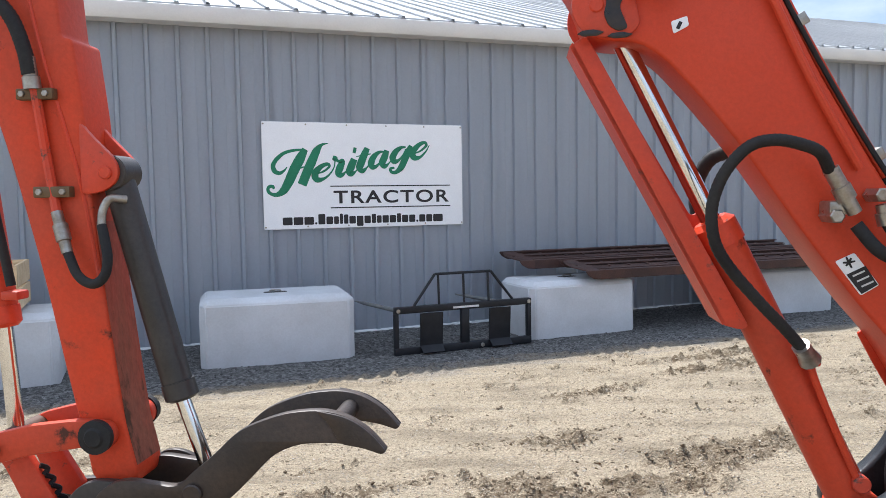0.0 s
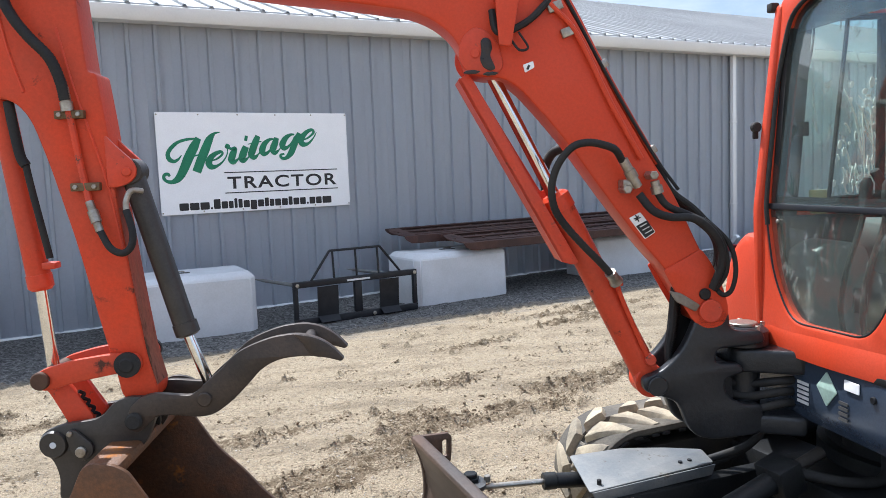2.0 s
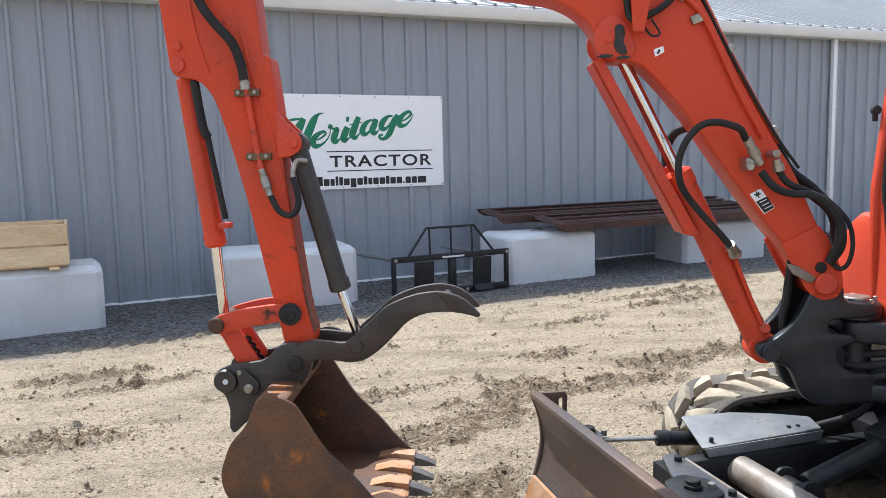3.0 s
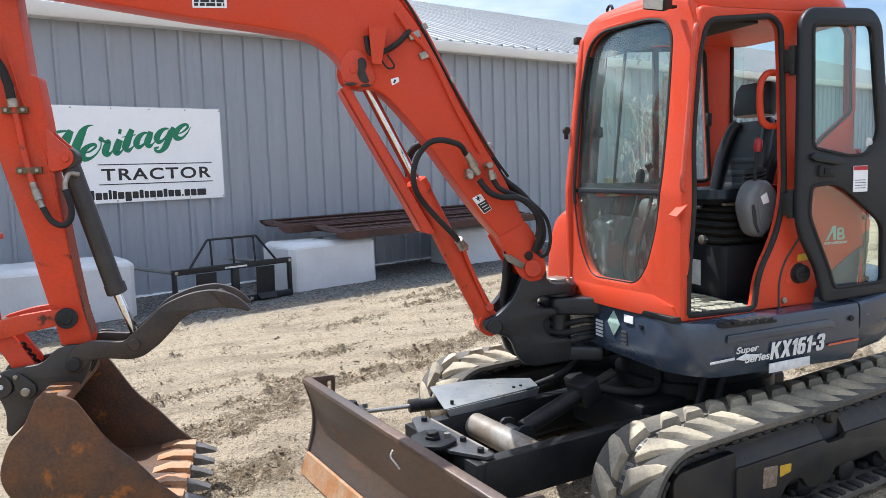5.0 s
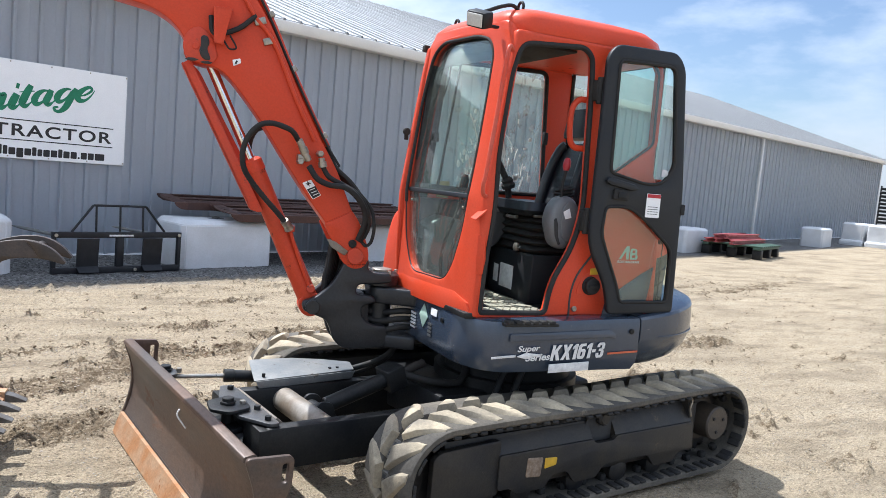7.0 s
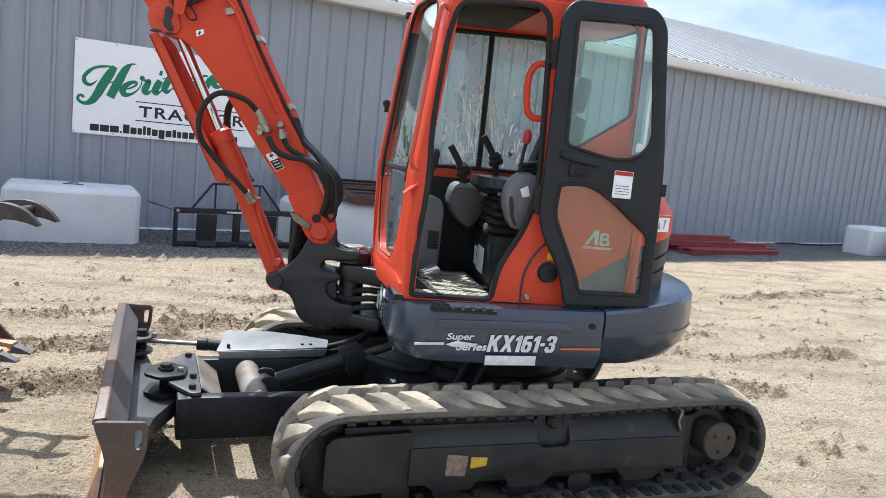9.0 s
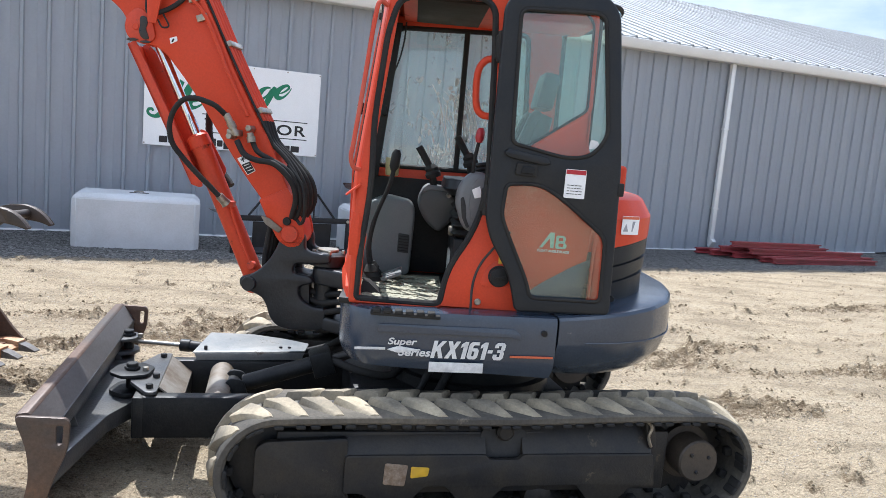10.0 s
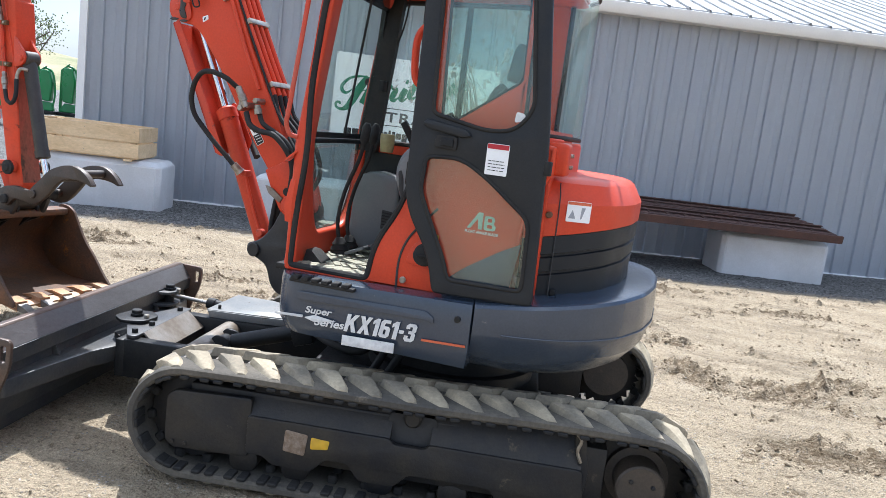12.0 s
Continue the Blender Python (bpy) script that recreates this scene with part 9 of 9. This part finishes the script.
for i in range(5):
    y = BY0 + 0.060 + i * (BY1 - BY0 - 0.120) / 4
    adp = part("tooth_adapter", loft([[(-0.58, y - 0.040, 0.262), (-0.58, y + 0.040, 0.262), (-0.58, y + 0.040, 0.244), (-0.58, y - 0.040, 0.244)], [(-0.49, y - 0.045, 0.282), (-0.49, y + 0.045, 0.282), (-0.49, y + 0.045, 0.222), (-0.49, y - 0.045, 0.222)], [(-0.392, y - 0.040, 0.268), (-0.392, y + 0.040, 0.268), (-0.392, y + 0.040, 0.205), (-0.392, y - 0.040, 0.205)]]), RUST_PALE, bucket)
    part("tooth", loft([[(-0.400, y - 0.035, 0.258), (-0.400, y + 0.035, 0.258), (-0.400, y + 0.035, 0.208), (-0.400, y - 0.035, 0.208)], [(-0.345, y - 0.030, 0.240), (-0.345, y + 0.030, 0.240), (-0.345, y + 0.030, 0.205), (-0.345, y - 0.030, 0.205)], [(-0.285, y - 0.026, 0.212), (-0.285, y + 0.026, 0.212), (-0.285, y + 0.026, 0.204), (-0.285, y - 0.026, 0.204)]]), TOOTH, adp, "grey steel tooth")

PLACE[0] = Matrix()

for ob in bpy.data.objects:
    if ob.type == "MESH" and ob.data.materials and ob.data.materials[0] in (GLASS, GLASS_DUSTY, GLASS_LOW):
        ob.visible_shadow = False
        if not ob.name.startswith(("rear_glass", "front_glass", "lower_glass")):
            ob.data.polygons.foreach_set("use_smooth", [False] * len(ob.data.polygons))

# ---- wall and roof panels, loose stones ----
panel_mesh = finish(to_mesh("panel", ribbed_panel(COVER, EAVE - 0.10 + 0.25)), SIDING, 25)
for i in range(COUNT):
    s = LEFT + i * COVER
    ob = new("panel", panel_mesh.copy())
    ob.parent = wall_front
    ob.matrix_basis = WALL_M @ Matrix.Translation((s, 0.0, -0.22 + 0.0095 * s))
roof_mesh = finish(to_mesh("roof_panel", ribbed_panel(COVER, slope_len, 0.045)), ROOFING, 25)
tilt = math.atan2(RIDGE_Z - EAVE - 0.12, RIDGE_D + 0.28)
for i in range(COUNT):
    s = LEFT + i * COVER
    ob = new("roof_panel", roof_mesh.copy())
    ob.parent = roof
    ob.matrix_basis = WALL_M @ Matrix.Translation((s, -0.27, EAVE + 0.075 + 0.0095 * s)) @ Matrix.Rotation(tilt - math.pi / 2, 4, "X")


def scatter(name, label, count, area, size, material, seed, flatten=0.6, broken=False):
    """Loose stones or clods pressed into the ground, joined as one."""
    rnd = random.Random(seed)
    ico = bmesh.new()
    bmesh.ops.create_icosphere(ico, subdivisions=1, radius=1.0)
    bv = [v.co.copy() for v in ico.verts]
    bf = [[v.index for v in f.verts] for f in ico.faces]
    ico.free()
    vs, fs = [], []
    for i in range(count):
        x, y = area(rnd)
        if broken and rnd.random() > crumble(x, y) * 1.1 + 0.012:
            continue
        r = size * (0.25 + 0.75 * rnd.random() ** 2.2)
        z = ground_z(x, y) + ground_relief(x, y) + r * 0.10
        rot = Euler((rnd.uniform(0, 6), rnd.uniform(0, 6), rnd.uniform(0, 6))).to_matrix()
        sc = Vector((rnd.uniform(0.7, 1.5), rnd.uniform(0.6, 1.1), rnd.uniform(0.5, 0.9)))
        k = len(vs)
        for c in bv:
            q = rot @ Vector((c.x * sc.x, c.y * sc.y, c.z * sc.z)) * r * rnd.uniform(0.7, 1.25)
            vs.append((x + q.x, y + q.y, z + q.z * flatten))
        fs += [[k + a for a in f] for f in bf]
    me = bpy.data.meshes.new(name)
    me.from_pydata(vs, [], fs)
    return tagged(new(name, finish(me, material, 20)), label, name, kind="stuff")


def yard(rnd):
    p = wall_at(rnd.uniform(-4.0, 13), rnd.triangular(2.0, 11.0, 5.0))
    return p.x, p.y


def near_yard(rnd):
    p = wall_at(rnd.uniform(-3.0, 8.5), rnd.triangular(2.3, 9.5, 6.0))
    return p.x, p.y


def strip_area(rnd):
    p = wall_at(rnd.uniform(-4.0, 14), rnd.triangular(0.05, 3.1, 1.2))
    return p.x, p.y


CLOD = surface("mid-brown clods", (0.26, 0.198, 0.128), 0.95, 0, (0.155, 0.116, 0.073), 0.6, 9.0, 0.35, 60, 0.3)
GRIT = surface("tan crumbs", (0.36, 0.285, 0.195), 0.95, 0, (0.22, 0.172, 0.118), 0.6, 9.0, 0.3, 60, 0.2)
CHIP = surface("pale chips of straw and stone", (0.52, 0.46, 0.38), 0.9, 0, (0.34, 0.29, 0.23), 0.6, 20.0, 0.3, 60, 0.0)
STONE = surface("grey gravel stones", (0.115, 0.11, 0.107), 0.9, 0, (0.045, 0.044, 0.043), 0.6, 16.0, 0.3, 30, 0.1)
scatter("clods", "dry brown clods of earth broken from the crust", 60000, yard, 0.019, CLOD, 3, 0.65, True)
scatter("chips", "pale small stones and chips scattered on the dirt", 9000, yard, 0.011, CHIP, 8)
scatter("grit", "small brown crumbs and grit on the packed dirt", 16000, near_yard, 0.0095, GRIT, 12, 0.8)
scatter("gravel", "loose grey gravel along the foot of the wall", 7500, strip_area, 0.016, STONE, 5)
